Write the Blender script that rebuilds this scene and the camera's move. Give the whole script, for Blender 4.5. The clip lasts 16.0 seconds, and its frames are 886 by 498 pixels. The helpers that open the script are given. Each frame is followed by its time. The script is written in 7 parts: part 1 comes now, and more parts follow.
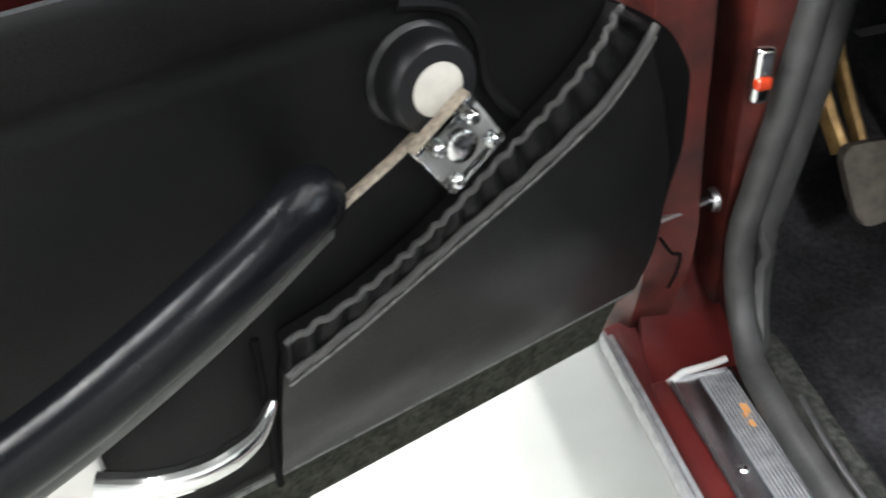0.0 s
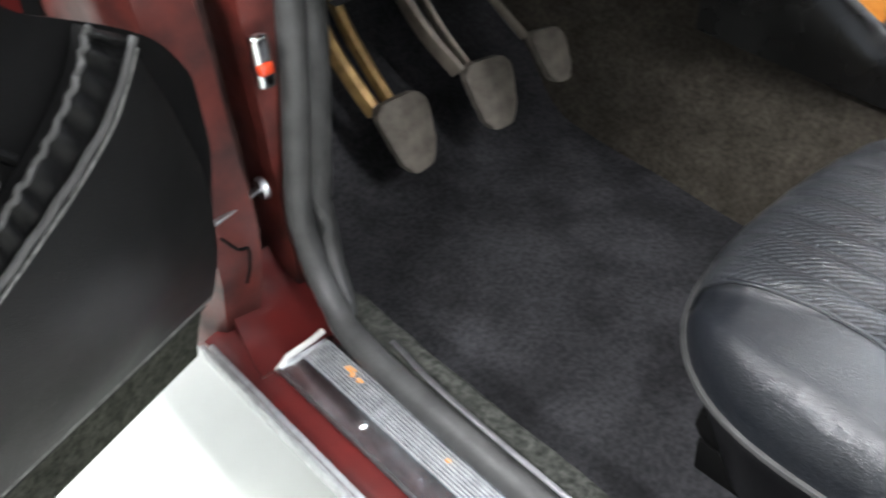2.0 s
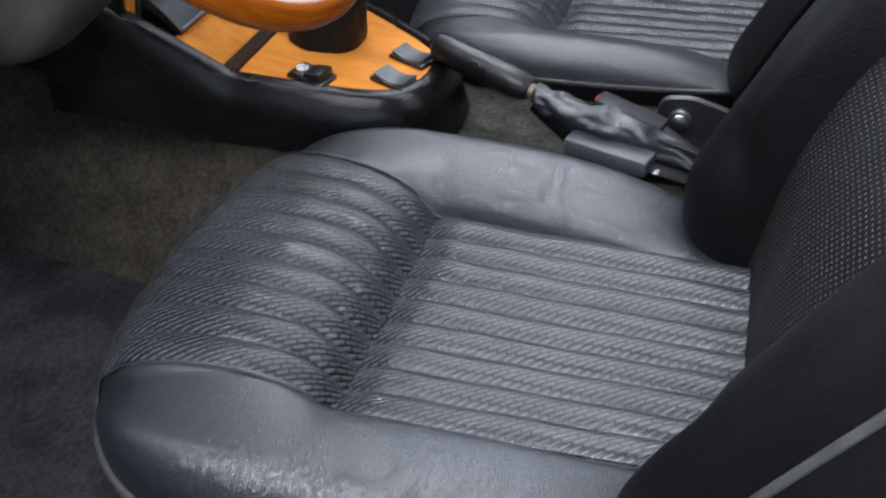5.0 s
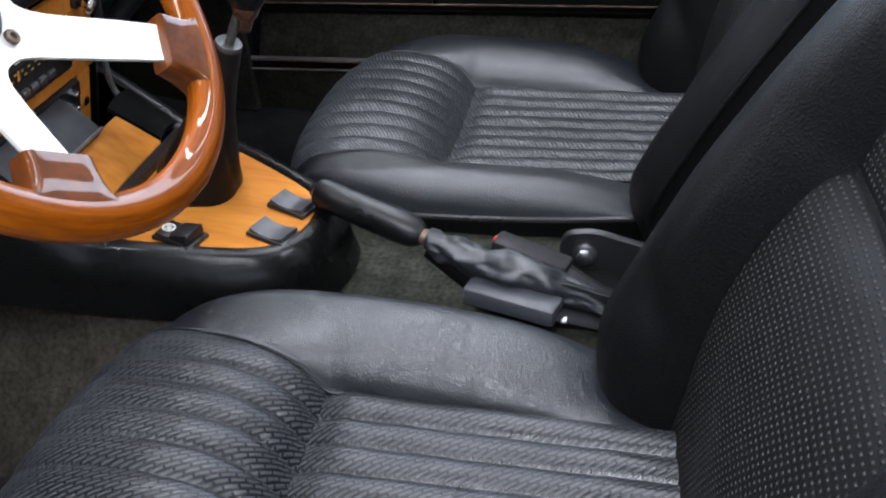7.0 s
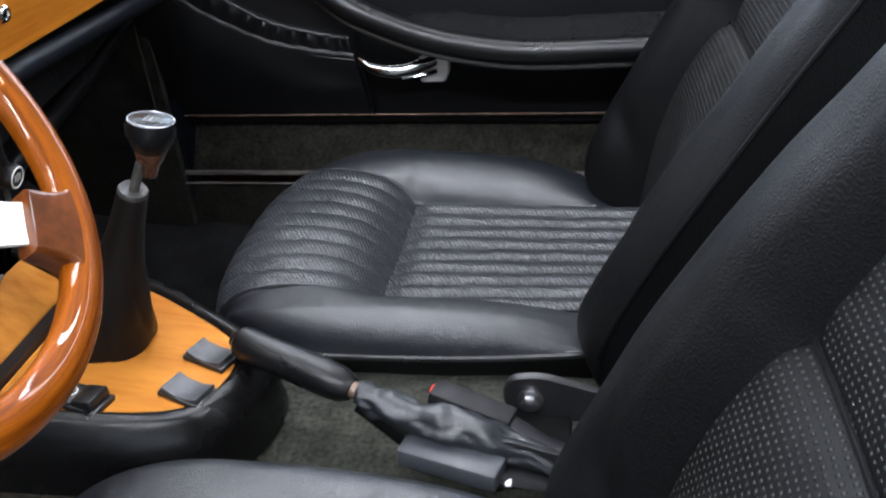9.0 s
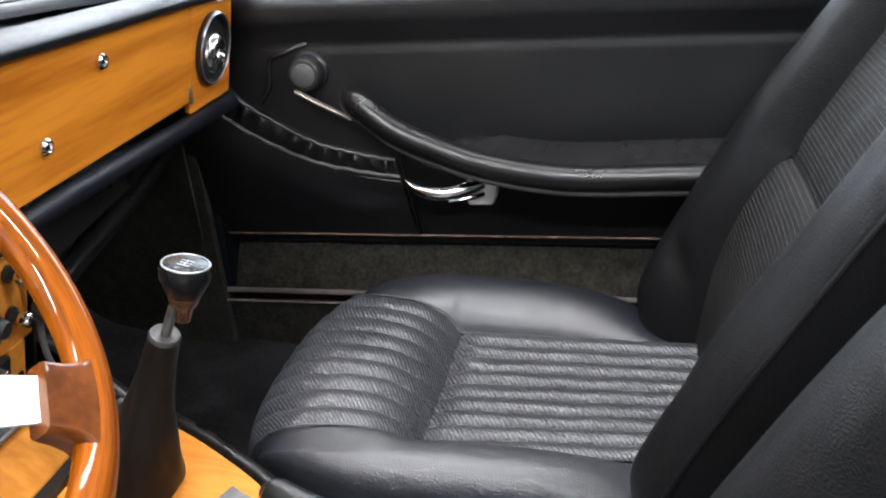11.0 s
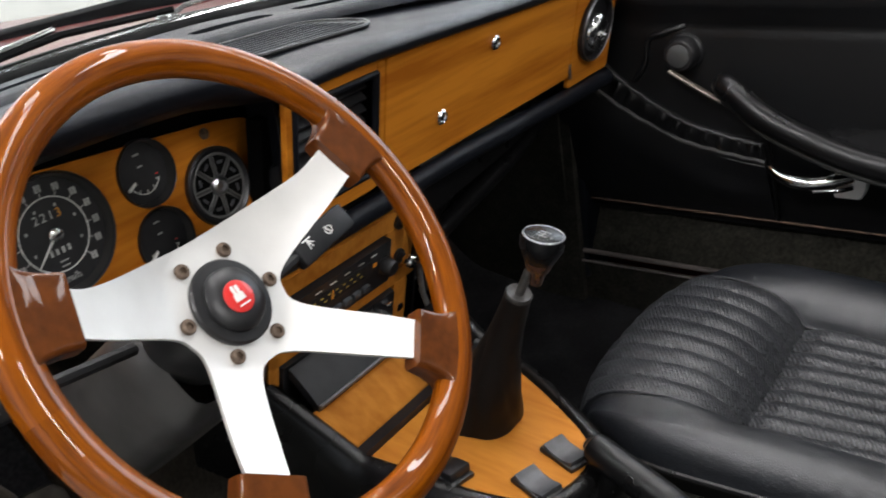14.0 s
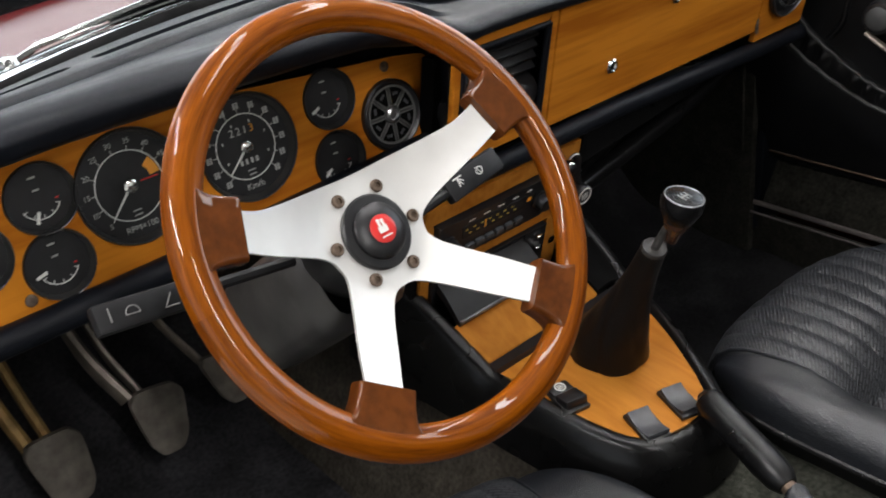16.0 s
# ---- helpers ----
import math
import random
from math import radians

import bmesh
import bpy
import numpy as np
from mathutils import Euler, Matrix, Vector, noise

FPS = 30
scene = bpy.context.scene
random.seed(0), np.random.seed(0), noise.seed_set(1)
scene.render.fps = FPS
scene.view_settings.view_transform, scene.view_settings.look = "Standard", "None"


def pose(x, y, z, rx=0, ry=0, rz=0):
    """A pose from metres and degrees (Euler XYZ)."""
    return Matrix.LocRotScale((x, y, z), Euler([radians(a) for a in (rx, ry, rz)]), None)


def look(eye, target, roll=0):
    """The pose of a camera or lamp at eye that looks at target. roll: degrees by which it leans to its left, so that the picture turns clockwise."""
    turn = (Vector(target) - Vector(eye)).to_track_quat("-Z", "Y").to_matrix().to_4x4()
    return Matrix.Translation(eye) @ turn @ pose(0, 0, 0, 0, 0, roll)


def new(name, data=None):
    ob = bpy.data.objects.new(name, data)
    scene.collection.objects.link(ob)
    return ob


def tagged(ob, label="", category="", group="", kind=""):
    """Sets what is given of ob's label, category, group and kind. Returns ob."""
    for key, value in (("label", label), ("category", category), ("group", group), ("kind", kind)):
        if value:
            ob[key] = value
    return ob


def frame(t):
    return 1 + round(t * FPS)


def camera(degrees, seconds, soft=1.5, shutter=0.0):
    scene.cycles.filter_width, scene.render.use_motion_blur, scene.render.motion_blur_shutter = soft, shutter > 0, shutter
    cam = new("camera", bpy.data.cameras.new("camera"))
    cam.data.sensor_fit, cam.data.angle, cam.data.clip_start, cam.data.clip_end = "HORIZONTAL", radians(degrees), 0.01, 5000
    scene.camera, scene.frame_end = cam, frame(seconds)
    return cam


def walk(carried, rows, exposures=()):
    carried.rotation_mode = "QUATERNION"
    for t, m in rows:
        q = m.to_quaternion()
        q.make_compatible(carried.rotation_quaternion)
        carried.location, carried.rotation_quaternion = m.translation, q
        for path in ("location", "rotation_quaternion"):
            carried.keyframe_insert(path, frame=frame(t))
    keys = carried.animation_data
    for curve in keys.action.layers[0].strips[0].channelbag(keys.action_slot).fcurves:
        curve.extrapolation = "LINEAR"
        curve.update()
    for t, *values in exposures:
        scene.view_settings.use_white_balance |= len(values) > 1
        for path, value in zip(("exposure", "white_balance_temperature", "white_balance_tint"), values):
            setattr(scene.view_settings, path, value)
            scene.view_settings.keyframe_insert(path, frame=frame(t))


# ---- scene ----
import collections

from mathutils.geometry import delaunay_2d_cdt

cam = camera(49.6, 16.0, 1.8, 0.5)
PATH = [
    (0, (-1.099, -0.1, 1.109), (-0.817, 1.457, -0.115), -4.7),
    (0.5, (-1.08, -0.091, 1.107), (-0.641, 1.418, -0.13), -4.5),
    (1, (-1.065, -0.093, 1.104), (-0.445, 1.342, -0.143), -4.1),
    (1.5, (-1.056, -0.12, 1.105), (-0.282, 1.241, -0.14), -4.6),
    (2, (-1.049, -0.142, 1.104), (-0.112, 1.098, -0.155), -5.6),
    (2.5, (-1.039, -0.158, 1.105), (0.03, 0.947, -0.174), -5.4),
    (3, (-1.035, -0.176, 1.101), (0.168, 0.781, -0.179), -4.5),
    (3.5, (-1.021, -0.197, 1.099), (0.274, 0.63, -0.181), -4.3),
    (4, (-0.997, -0.224, 1.093), (0.375, 0.491, -0.174), -4.4),
    (4.5, (-0.969, -0.232, 1.08), (0.476, 0.376, -0.162), -3.9),
    (5, (-0.934, -0.24, 1.084), (0.557, 0.284, -0.142), -3.2),
    (7.3, (-0.792, -0.232, 1.096), (0.848, 0.135, 0.011), -3.9),
    (7.5, (-0.782, -0.237, 1.099), (0.865, 0.125, 0.023), -4.0),
    (8, (-0.752, -0.244, 1.103), (0.916, 0.102, 0.055), -4.2),
    (8.5, (-0.726, -0.247, 1.107), (0.964, 0.084, 0.09), -4.2),
    (9, (-0.699, -0.25, 1.112), (1.017, 0.066, 0.135), -4.2),
    (9.2, (-0.689, -0.251, 1.112), (1.04, 0.06, 0.156), -4.2),
    (11.3, (-0.634, -0.242, 1.143), (1.158, 0.208, 0.375), -4.2),
    (11.5, (-0.635, -0.242, 1.147), (1.146, 0.255, 0.385), -4.3),
    (12, (-0.644, -0.25, 1.156), (1.095, 0.384, 0.399), -5.1),
    (12.5, (-0.654, -0.256, 1.165), (1.03, 0.502, 0.396), -5.6),
    (13, (-0.667, -0.264, 1.172), (0.947, 0.619, 0.389), -6.4),
    (13.5, (-0.679, -0.273, 1.18), (0.864, 0.716, 0.38), -6.9),
    (14, (-0.689, -0.286, 1.192), (0.771, 0.806, 0.368), -7.0),
    (14.5, (-0.693, -0.297, 1.204), (0.688, 0.873, 0.353), -6.6),
    (15, (-0.694, -0.319, 1.22), (0.595, 0.928, 0.335), -6.3),
    (15.5, (-0.696, -0.339, 1.235), (0.513, 0.962, 0.315), -5.9),
    (16, (-0.698, -0.362, 1.253), (0.424, 0.984, 0.289), -5.5),
]
STOPS = [(0.0, 0.45, 6550, 10), (1.5, 0.85, 6450, 10), (2.5, 0.85, 6350, 11), (3.5, 0.65, 6100, 12), (5.0, 0.3, 6050, 13), (7.5, 0.2, 6020, 13), (9.0, 0.4, 6080, 13), (11.5, 0.95, 6580, 12), (12.5, 0.3, 6680, 12), (14.0, -0.36, 6680, 12), (15.0, -0.45, 6760, 12), (16.0, -0.45, 6760, 12)]
walk(cam, [(t, look(e, a, r)) for t, e, a, r in PATH], STOPS)

# ---------------------------------------------------------------- world and light
WORLD = bpy.data.worlds.new("sky")
scene.world = WORLD
WORLD.use_nodes = True
_nt = WORLD.node_tree
_sky = _nt.nodes.new("ShaderNodeTexSky")
_sky.sky_type, _sky.sun_disc = "NISHITA", False
_sky.sun_elevation, _sky.sun_rotation = radians(40), radians(250)
_nt.links.new(_sky.outputs[0], _nt.nodes["Background"].inputs[0])
_nt.nodes["Background"].inputs[1].default_value = 0.06


def area(name, place, aim, sx, sy, watts, colour):
    lamp = bpy.data.lights.new(name, "AREA")
    lamp.shape, lamp.size, lamp.size_y, lamp.energy, lamp.color = "RECTANGLE", sx, sy, watts, colour
    ob = new(name, lamp)
    ob.matrix_world = look(place, aim)
    return ob


GZ = 0.06                       # top of the workshop floor
CEIL = 3.9
# tubes are out of sight; the last is added to brighten the far walls
TUBES = [(-1.7, 1.3, 85), (-3.35, -0.25, 200), (0.4, 0.2, 50), (1.8, 0.2, 66), (-0.6, -3.9, 165), (3.4, 1.0, 60), (3.4, -1.9, 24), (0.3, 4.6, 40), (3.9, 4.4, 190)]
for tx, ty, tw in TUBES:
    area("tube_light", (tx, ty, CEIL - 0.11), (tx, ty + 0.0001, 0), 0.30, 2.4, tw, (0.97, 0.98, 1.0))
area("door_daylight", (-4.55, -0.9, 1.75), (0, -0.9, 1.4), 4.0, 1.9, 16, (0.82, 0.92, 1.0))
# unseen north window, added to brighten the fronts of the seats
area("unseen_window_light", (0.4, 6.1, 3.1), (0.2, 0, 0.9), 5.0, 1.0, 140, (0.82, 0.91, 1.0))
area("unseen_window_light", (5.1, 0.4, 2.75), (0, 0.3, 0.9), 6.0, 1.9, 240, (0.78, 0.89, 1.0))


# ---------------------------------------------------------------- materials
def material(name, colour, rough=0.5, metal=0.0, coat=0.0, vary=0.25, vscale=9.0, bump=0.0, bscale=300.0, spec=0.5, fine=0.0, coat_rough=0.06):
    """Two scales of variation in colour, roughness and relief."""
    m = bpy.data.materials.new(name)
    m.use_nodes = True
    t = m.node_tree
    b = t.nodes["Principled BSDF"]
    b.inputs["Roughness"].default_value, b.inputs["Metallic"].default_value = rough, metal
    b.inputs["Coat Weight"].default_value, b.inputs["Coat Roughness"].default_value = coat, coat_rough
    b.inputs["Specular IOR Level"].default_value = spec
    co = t.nodes.new("ShaderNodeTexCoord")
    big = t.nodes.new("ShaderNodeTexNoise")
    big.inputs["Scale"].default_value, big.inputs["Detail"].default_value = vscale, 6
    t.links.new(co.outputs["Object"], big.inputs["Vector"])
    ramp = t.nodes.new("ShaderNodeMapRange")
    ramp.inputs["From Min"].default_value, ramp.inputs["From Max"].default_value = 0.3, 0.7
    ramp.inputs["To Min"].default_value, ramp.inputs["To Max"].default_value = 1 - vary, 1 + vary
    t.links.new(big.outputs["Fac"], ramp.inputs["Value"])
    hue = t.nodes.new("ShaderNodeMix")
    hue.data_type, hue.blend_type = "RGBA", "MULTIPLY"
    hue.inputs[0].default_value = 1.0
    hue.inputs[6].default_value = (*colour, 1)
    t.links.new(ramp.outputs["Result"], hue.inputs[7])
    t.links.new(hue.outputs[2], b.inputs["Base Color"])
    rr = t.nodes.new("ShaderNodeMapRange")
    rr.inputs["From Min"].default_value, rr.inputs["From Max"].default_value = 0.3, 0.7
    rr.inputs["To Min"].default_value, rr.inputs["To Max"].default_value = rough * 1.15, rough * 0.85
    t.links.new(big.outputs["Fac"], rr.inputs["Value"])
    t.links.new(rr.outputs["Result"], b.inputs["Roughness"])
    if fine:
        lint = t.nodes.new("ShaderNodeTexNoise")
        lint.inputs["Scale"].default_value, lint.inputs["Detail"].default_value = 170, 8
        t.links.new(co.outputs["Object"], lint.inputs["Vector"])
        span = t.nodes.new("ShaderNodeMapRange")
        span.inputs["From Min"].default_value, span.inputs["From Max"].default_value = 0.32, 0.68
        span.inputs["To Min"].default_value, span.inputs["To Max"].default_value = 1 - fine, 1 + fine
        t.links.new(lint.outputs["Fac"], span.inputs["Value"])
        pile = t.nodes.new("ShaderNodeMix")
        pile.data_type, pile.blend_type = "RGBA", "MULTIPLY"
        pile.inputs[0].default_value = 1.0
        t.links.new(hue.outputs[2], pile.inputs[6])
        t.links.new(span.outputs["Result"], pile.inputs[7])
        t.links.new(pile.outputs[2], b.inputs["Base Color"])
    if bump:
        g = t.nodes.new("ShaderNodeTexNoise")
        g.inputs["Scale"].default_value, g.inputs["Detail"].default_value = bscale, 4
        t.links.new(co.outputs["Object"], g.inputs["Vector"])
        bn = t.nodes.new("ShaderNodeBump")
        bn.inputs["Strength"].default_value, bn.inputs["Distance"].default_value = bump, 0.002
        t.links.new(g.outputs["Fac"], bn.inputs["Height"])
        t.links.new(bn.outputs["Normal"], b.inputs["Normal"])
    return m


def leather(name, colour, rough, strength=0.35, scale=420.0, crease=0.22):
    """Grained vinyl: small cells with creases between them."""
    m = material(name, colour, rough, vary=0.18, vscale=14, spec=0.5)
    t = m.node_tree
    co = [n for n in t.nodes if n.type == "TEX_COORD"][0]
    v = t.nodes.new("ShaderNodeTexVoronoi")
    v.feature = "DISTANCE_TO_EDGE"
    v.inputs["Scale"].default_value = scale
    warp = t.nodes.new("ShaderNodeTexNoise")
    warp.inputs["Scale"].default_value = 60
    mixv = t.nodes.new("ShaderNodeMix")
    mixv.data_type = "VECTOR"
    mixv.inputs[0].default_value = 0.02
    t.links.new(co.outputs["Object"], warp.inputs["Vector"])
    t.links.new(co.outputs["Object"], mixv.inputs[4])
    t.links.new(warp.outputs["Color"], mixv.inputs[5])
    t.links.new(mixv.outputs[1], v.inputs["Vector"])
    creases = t.nodes.new("ShaderNodeTexNoise")
    creases.inputs["Scale"].default_value, creases.inputs["Detail"].default_value = 45, 5
    t.links.new(co.outputs["Object"], creases.inputs["Vector"])
    add = t.nodes.new("ShaderNodeMath")
    add.operation = "MULTIPLY_ADD"
    add.inputs[1].default_value = crease
    t.links.new(creases.outputs["Fac"], add.inputs[0])
    t.links.new(v.outputs["Distance"], add.inputs[2])
    bn = t.nodes.new("ShaderNodeBump")
    bn.inputs["Strength"].default_value, bn.inputs["Distance"].default_value = strength, 0.0012
    t.links.new(add.outputs[0], bn.inputs["Height"])
    t.links.new(bn.outputs["Normal"], t.nodes["Principled BSDF"].inputs["Normal"])
    return m


def weave(name, dark, light, rough, sx, sy, strength, thread=0.35, gap=0.22):
    """Basket weave in the thing's own x and y: raised dashes in staggered rows."""
    m = material(name, dark, rough, vary=0.2, vscale=12)
    t = m.node_tree
    b = t.nodes["Principled BSDF"]
    co = [n for n in t.nodes if n.type == "TEX_COORD"][0]
    br = t.nodes.new("ShaderNodeTexBrick")
    br.offset = 0.5
    br.inputs["Scale"].default_value = 1.0
    br.inputs["Brick Width"].default_value, br.inputs["Row Height"].default_value = sx, sy
    br.inputs["Mortar Size"].default_value, br.inputs["Mortar Smooth"].default_value = sy * gap, 0.5
    t.links.new(co.outputs["UV"], br.inputs["Vector"])
    mix = t.nodes.new("ShaderNodeMix")
    mix.data_type = "RGBA"
    old = b.inputs["Base Color"].links[0].from_socket
    sub = t.nodes.new("ShaderNodeMath")
    sub.operation = "MULTIPLY_ADD"
    sub.inputs[1].default_value, sub.inputs[2].default_value = -thread, thread
    t.links.new(br.outputs["Fac"], sub.inputs[0])
    t.links.new(sub.outputs[0], mix.inputs[0])
    t.links.new(old, mix.inputs[6])
    mix.inputs[7].default_value = (*light, 1)
    t.links.new(mix.outputs[2], b.inputs["Base Color"])
    inv = t.nodes.new("ShaderNodeMath")
    inv.operation = "SUBTRACT"
    inv.inputs[0].default_value = 1.0
    t.links.new(br.outputs["Fac"], inv.inputs[1])
    bn = t.nodes.new("ShaderNodeBump")
    bn.inputs["Strength"].default_value, bn.inputs["Distance"].default_value = strength, 0.0022
    t.links.new(inv.outputs[0], bn.inputs["Height"])
    t.links.new(bn.outputs["Normal"], b.inputs["Normal"])
    return m


def wood(name, pale, deep, rough, coat, stretch, ring=False):
    """Varnished timber; stretch lays the grain along an axis, ring turns it round the thing's z axis."""
    m = material(name, pale, rough, coat=coat, vary=0.12, vscale=5, spec=0.06, coat_rough=0.03)
    t = m.node_tree
    b = t.nodes["Principled BSDF"]
    co = [n for n in t.nodes if n.type == "TEX_COORD"][0]
    src = co.outputs["Object"]
    if ring:
        sep = t.nodes.new("ShaderNodeSeparateXYZ")
        t.links.new(src, sep.inputs[0])
        ang = t.nodes.new("ShaderNodeMath")
        ang.operation = "ARCTAN2"
        t.links.new(sep.outputs[1], ang.inputs[0])
        t.links.new(sep.outputs[0], ang.inputs[1])
        sq = t.nodes.new("ShaderNodeVectorMath")
        sq.operation = "LENGTH"
        flat = t.nodes.new("ShaderNodeCombineXYZ")
        t.links.new(sep.outputs[0], flat.inputs[0])
        t.links.new(sep.outputs[1], flat.inputs[1])
        t.links.new(flat.outputs[0], sq.inputs[0])
        arc = t.nodes.new("ShaderNodeMath")
        arc.operation = "MULTIPLY"
        arc.inputs[1].default_value = 0.17
        t.links.new(ang.outputs[0], arc.inputs[0])
        comb = t.nodes.new("ShaderNodeCombineXYZ")
        t.links.new(arc.outputs[0], comb.inputs[0])
        t.links.new(sq.outputs["Value"], comb.inputs[1])
        t.links.new(sep.outputs[2], comb.inputs[2])
        src = comb.outputs[0]
    mp = t.nodes.new("ShaderNodeMapping")
    mp.inputs["Scale"].default_value = stretch
    t.links.new(src, mp.inputs["Vector"])
    n1 = t.nodes.new("ShaderNodeTexNoise")
    n1.inputs["Scale"].default_value, n1.inputs["Detail"].default_value, n1.inputs["Distortion"].default_value = 1.0, 8, 0.6
    t.links.new(mp.outputs[0], n1.inputs["Vector"])
    n2 = t.nodes.new("ShaderNodeTexNoise")
    n2.inputs["Scale"].default_value, n2.inputs["Detail"].default_value = 5.0, 3
    t.links.new(mp.outputs[0], n2.inputs["Vector"])
    add = t.nodes.new("ShaderNodeMath")
    add.operation = "MULTIPLY_ADD"
    add.inputs[1].default_value = 0.45
    t.links.new(n2.outputs["Fac"], add.inputs[0])
    t.links.new(n1.outputs["Fac"], add.inputs[2])
    cr = t.nodes.new("ShaderNodeValToRGB")
    cr.color_ramp.elements[0].position, cr.color_ramp.elements[1].position = 0.52, 0.86
    cr.color_ramp.elements[0].color, cr.color_ramp.elements[1].color = (*deep, 1), (*pale, 1)
    t.links.new(add.outputs[0], cr.inputs["Fac"])
    t.links.new(cr.outputs["Color"], b.inputs["Base Color"])
    return m


VINYL = leather("black_vinyl", (0.0045, 0.0045, 0.0048), 0.30, 0.16)
VINYL.node_tree.nodes["Principled BSDF"].inputs["Specular IOR Level"].default_value = 0.38
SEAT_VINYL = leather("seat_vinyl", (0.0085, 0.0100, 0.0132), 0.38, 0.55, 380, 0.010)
ARM_VINYL = leather("polished_arm_vinyl", (0.0036, 0.0040, 0.0050), 0.26, 0.10, 260)
ARM_VINYL.node_tree.nodes["Principled BSDF"].inputs["Specular IOR Level"].default_value = 0.17
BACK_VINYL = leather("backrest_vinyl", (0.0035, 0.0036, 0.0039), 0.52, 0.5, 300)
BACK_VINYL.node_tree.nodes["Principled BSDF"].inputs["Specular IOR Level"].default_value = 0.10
SEAT_VINYL.node_tree.nodes["Principled BSDF"].inputs["Specular IOR Level"].default_value = 0.90
SEAT_WEAVE = weave("seat_weave", (0.0085, 0.0092, 0.0108), (0.056, 0.059, 0.065), 0.33, 0.0130, 0.0046, 1.0, 1.0, 0.30)
BACK_WEAVE = weave("back_weave", (0.0030, 0.0030, 0.0032), (0.052, 0.052, 0.051), 0.6, 0.0066, 0.0058, 0.8, 0.95, 0.46)
CONSOLE_VINYL = leather("console_vinyl", (0.0035, 0.0034, 0.0034), 0.27, 0.14)
CONSOLE_VINYL.node_tree.nodes["Principled BSDF"].inputs["Specular IOR Level"].default_value = 0.32
DASH_VINYL = leather("dash_vinyl", (0.0055, 0.0066, 0.0095), 0.44, 0.3, 520, 0.06)
DASH_VINYL.node_tree.nodes["Principled BSDF"].inputs["Specular IOR Level"].default_value = 0.17
BACK_WEAVE.node_tree.nodes["Principled BSDF"].inputs["Specular IOR Level"].default_value = 0.15
DOOR_VINYL = leather("door_vinyl", (0.0058, 0.0060, 0.0067), 0.38, 0.3, 480)
DOOR_VINYL.node_tree.nodes["Principled BSDF"].inputs["Specular IOR Level"].default_value = 0.45
POCKET_VINYL = leather("taut_pocket_vinyl", (0.0060, 0.0060, 0.0060), 0.33, 0.3, 480)
# darker, duller door vinyl, standing in for a dark reflection beside the car
DRIVER_DOOR_VINYL = leather("dimmed_door_vinyl", (0.0036, 0.0036, 0.0037), 0.50, 0.3, 480)
DRIVER_DOOR_VINYL.node_tree.nodes["Principled BSDF"].inputs["Specular IOR Level"].default_value = 0.18
STALK_INK = material("faded_stalk_ink", (0.24, 0.24, 0.23), 0.6, vary=0.1, vscale=90)
PIPING = material("piping_vinyl", (0.042, 0.042, 0.041), 0.6, vary=0.3, vscale=40)
THREAD = material("grey_stitching", (0.11, 0.11, 0.105), 0.7, vary=0.5, vscale=160, bump=0.5, bscale=700)
TAN_BEAD = material("tan_edge_bead", (0.085, 0.050, 0.030), 0.7, vary=0.5, vscale=60)
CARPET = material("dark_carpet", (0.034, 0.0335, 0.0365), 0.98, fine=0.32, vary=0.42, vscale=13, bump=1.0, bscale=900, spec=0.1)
# driver's carpet darkened: shade of the passenger footwell put into the colour
CARPET_SHADED = material("shaded_carpet", (0.0135, 0.0135, 0.0145), 0.98, fine=0.35, vary=0.4, vscale=13, bump=1.0, bscale=900, spec=0.1)
CARPET_SILL = material("sill_carpet", (0.034, 0.035, 0.031), 0.98, fine=0.5, vary=0.4, vscale=90, bump=1.0, bscale=700, spec=0.1)
CARPET_BROWN = material("brown_tunnel_carpet", (0.052, 0.045, 0.036), 0.98, fine=0.35, vary=0.25, vscale=28, bump=1.0, bscale=800, spec=0.1)
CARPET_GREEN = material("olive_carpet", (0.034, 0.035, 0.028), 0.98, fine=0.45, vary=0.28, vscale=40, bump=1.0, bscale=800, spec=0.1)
# olive carpet again, with the far side's shade mixed into its colour
FAR_CARPET = material("shaded_olive_carpet", (0.022, 0.021, 0.017), 0.98, fine=0.4, vary=0.28, vscale=40, bump=1.0, bscale=800, spec=0.1)
WOOD_DASH = wood("dash_veneer", (0.60, 0.212, 0.020), (0.38, 0.112, 0.009), 0.46, 0.06, (2.2, 30, 30))
WOOD_CONSOLE = wood("console_veneer", (0.50, 0.195, 0.030), (0.34, 0.115, 0.014), 0.5, 0.0, (26, 3, 20))
WOOD_WHEEL = wood("wheel_mahogany", (0.235, 0.058, 0.0008), (0.095, 0.0195, 0.0005), 0.50, 0.62, (9, 170, 170), ring=True)
WOOD_BOSS = wood("boss_mahogany", (0.120, 0.033, 0.006), (0.062, 0.0160, 0.003), 0.42, 0.75, (26, 26, 120))
ALUMINIUM = material("brushed_aluminium", (0.70, 0.69, 0.665), 0.55, metal=0.6, vary=0.06, vscale=20, bump=0.08, bscale=900)
CHROME = material("chrome", (0.80, 0.80, 0.79), 0.12, metal=1.0, vary=0.06, vscale=40)
STEEL = material("dull_steel", (0.42, 0.42, 0.43), 0.34, metal=1.0, vary=0.25, vscale=60)
DARK_STEEL = material("dark_pedal_steel", (0.18, 0.155, 0.128), 0.42, metal=0.6, vary=0.3, vscale=30)
BOLT = material("rusty_bolt", (0.16, 0.115, 0.085), 0.55, metal=0.7, vary=0.5, vscale=200)
BRASS = material("yellow_passivated_steel", (0.34, 0.215, 0.08), 0.5, metal=0.4, vary=0.35, vscale=50)
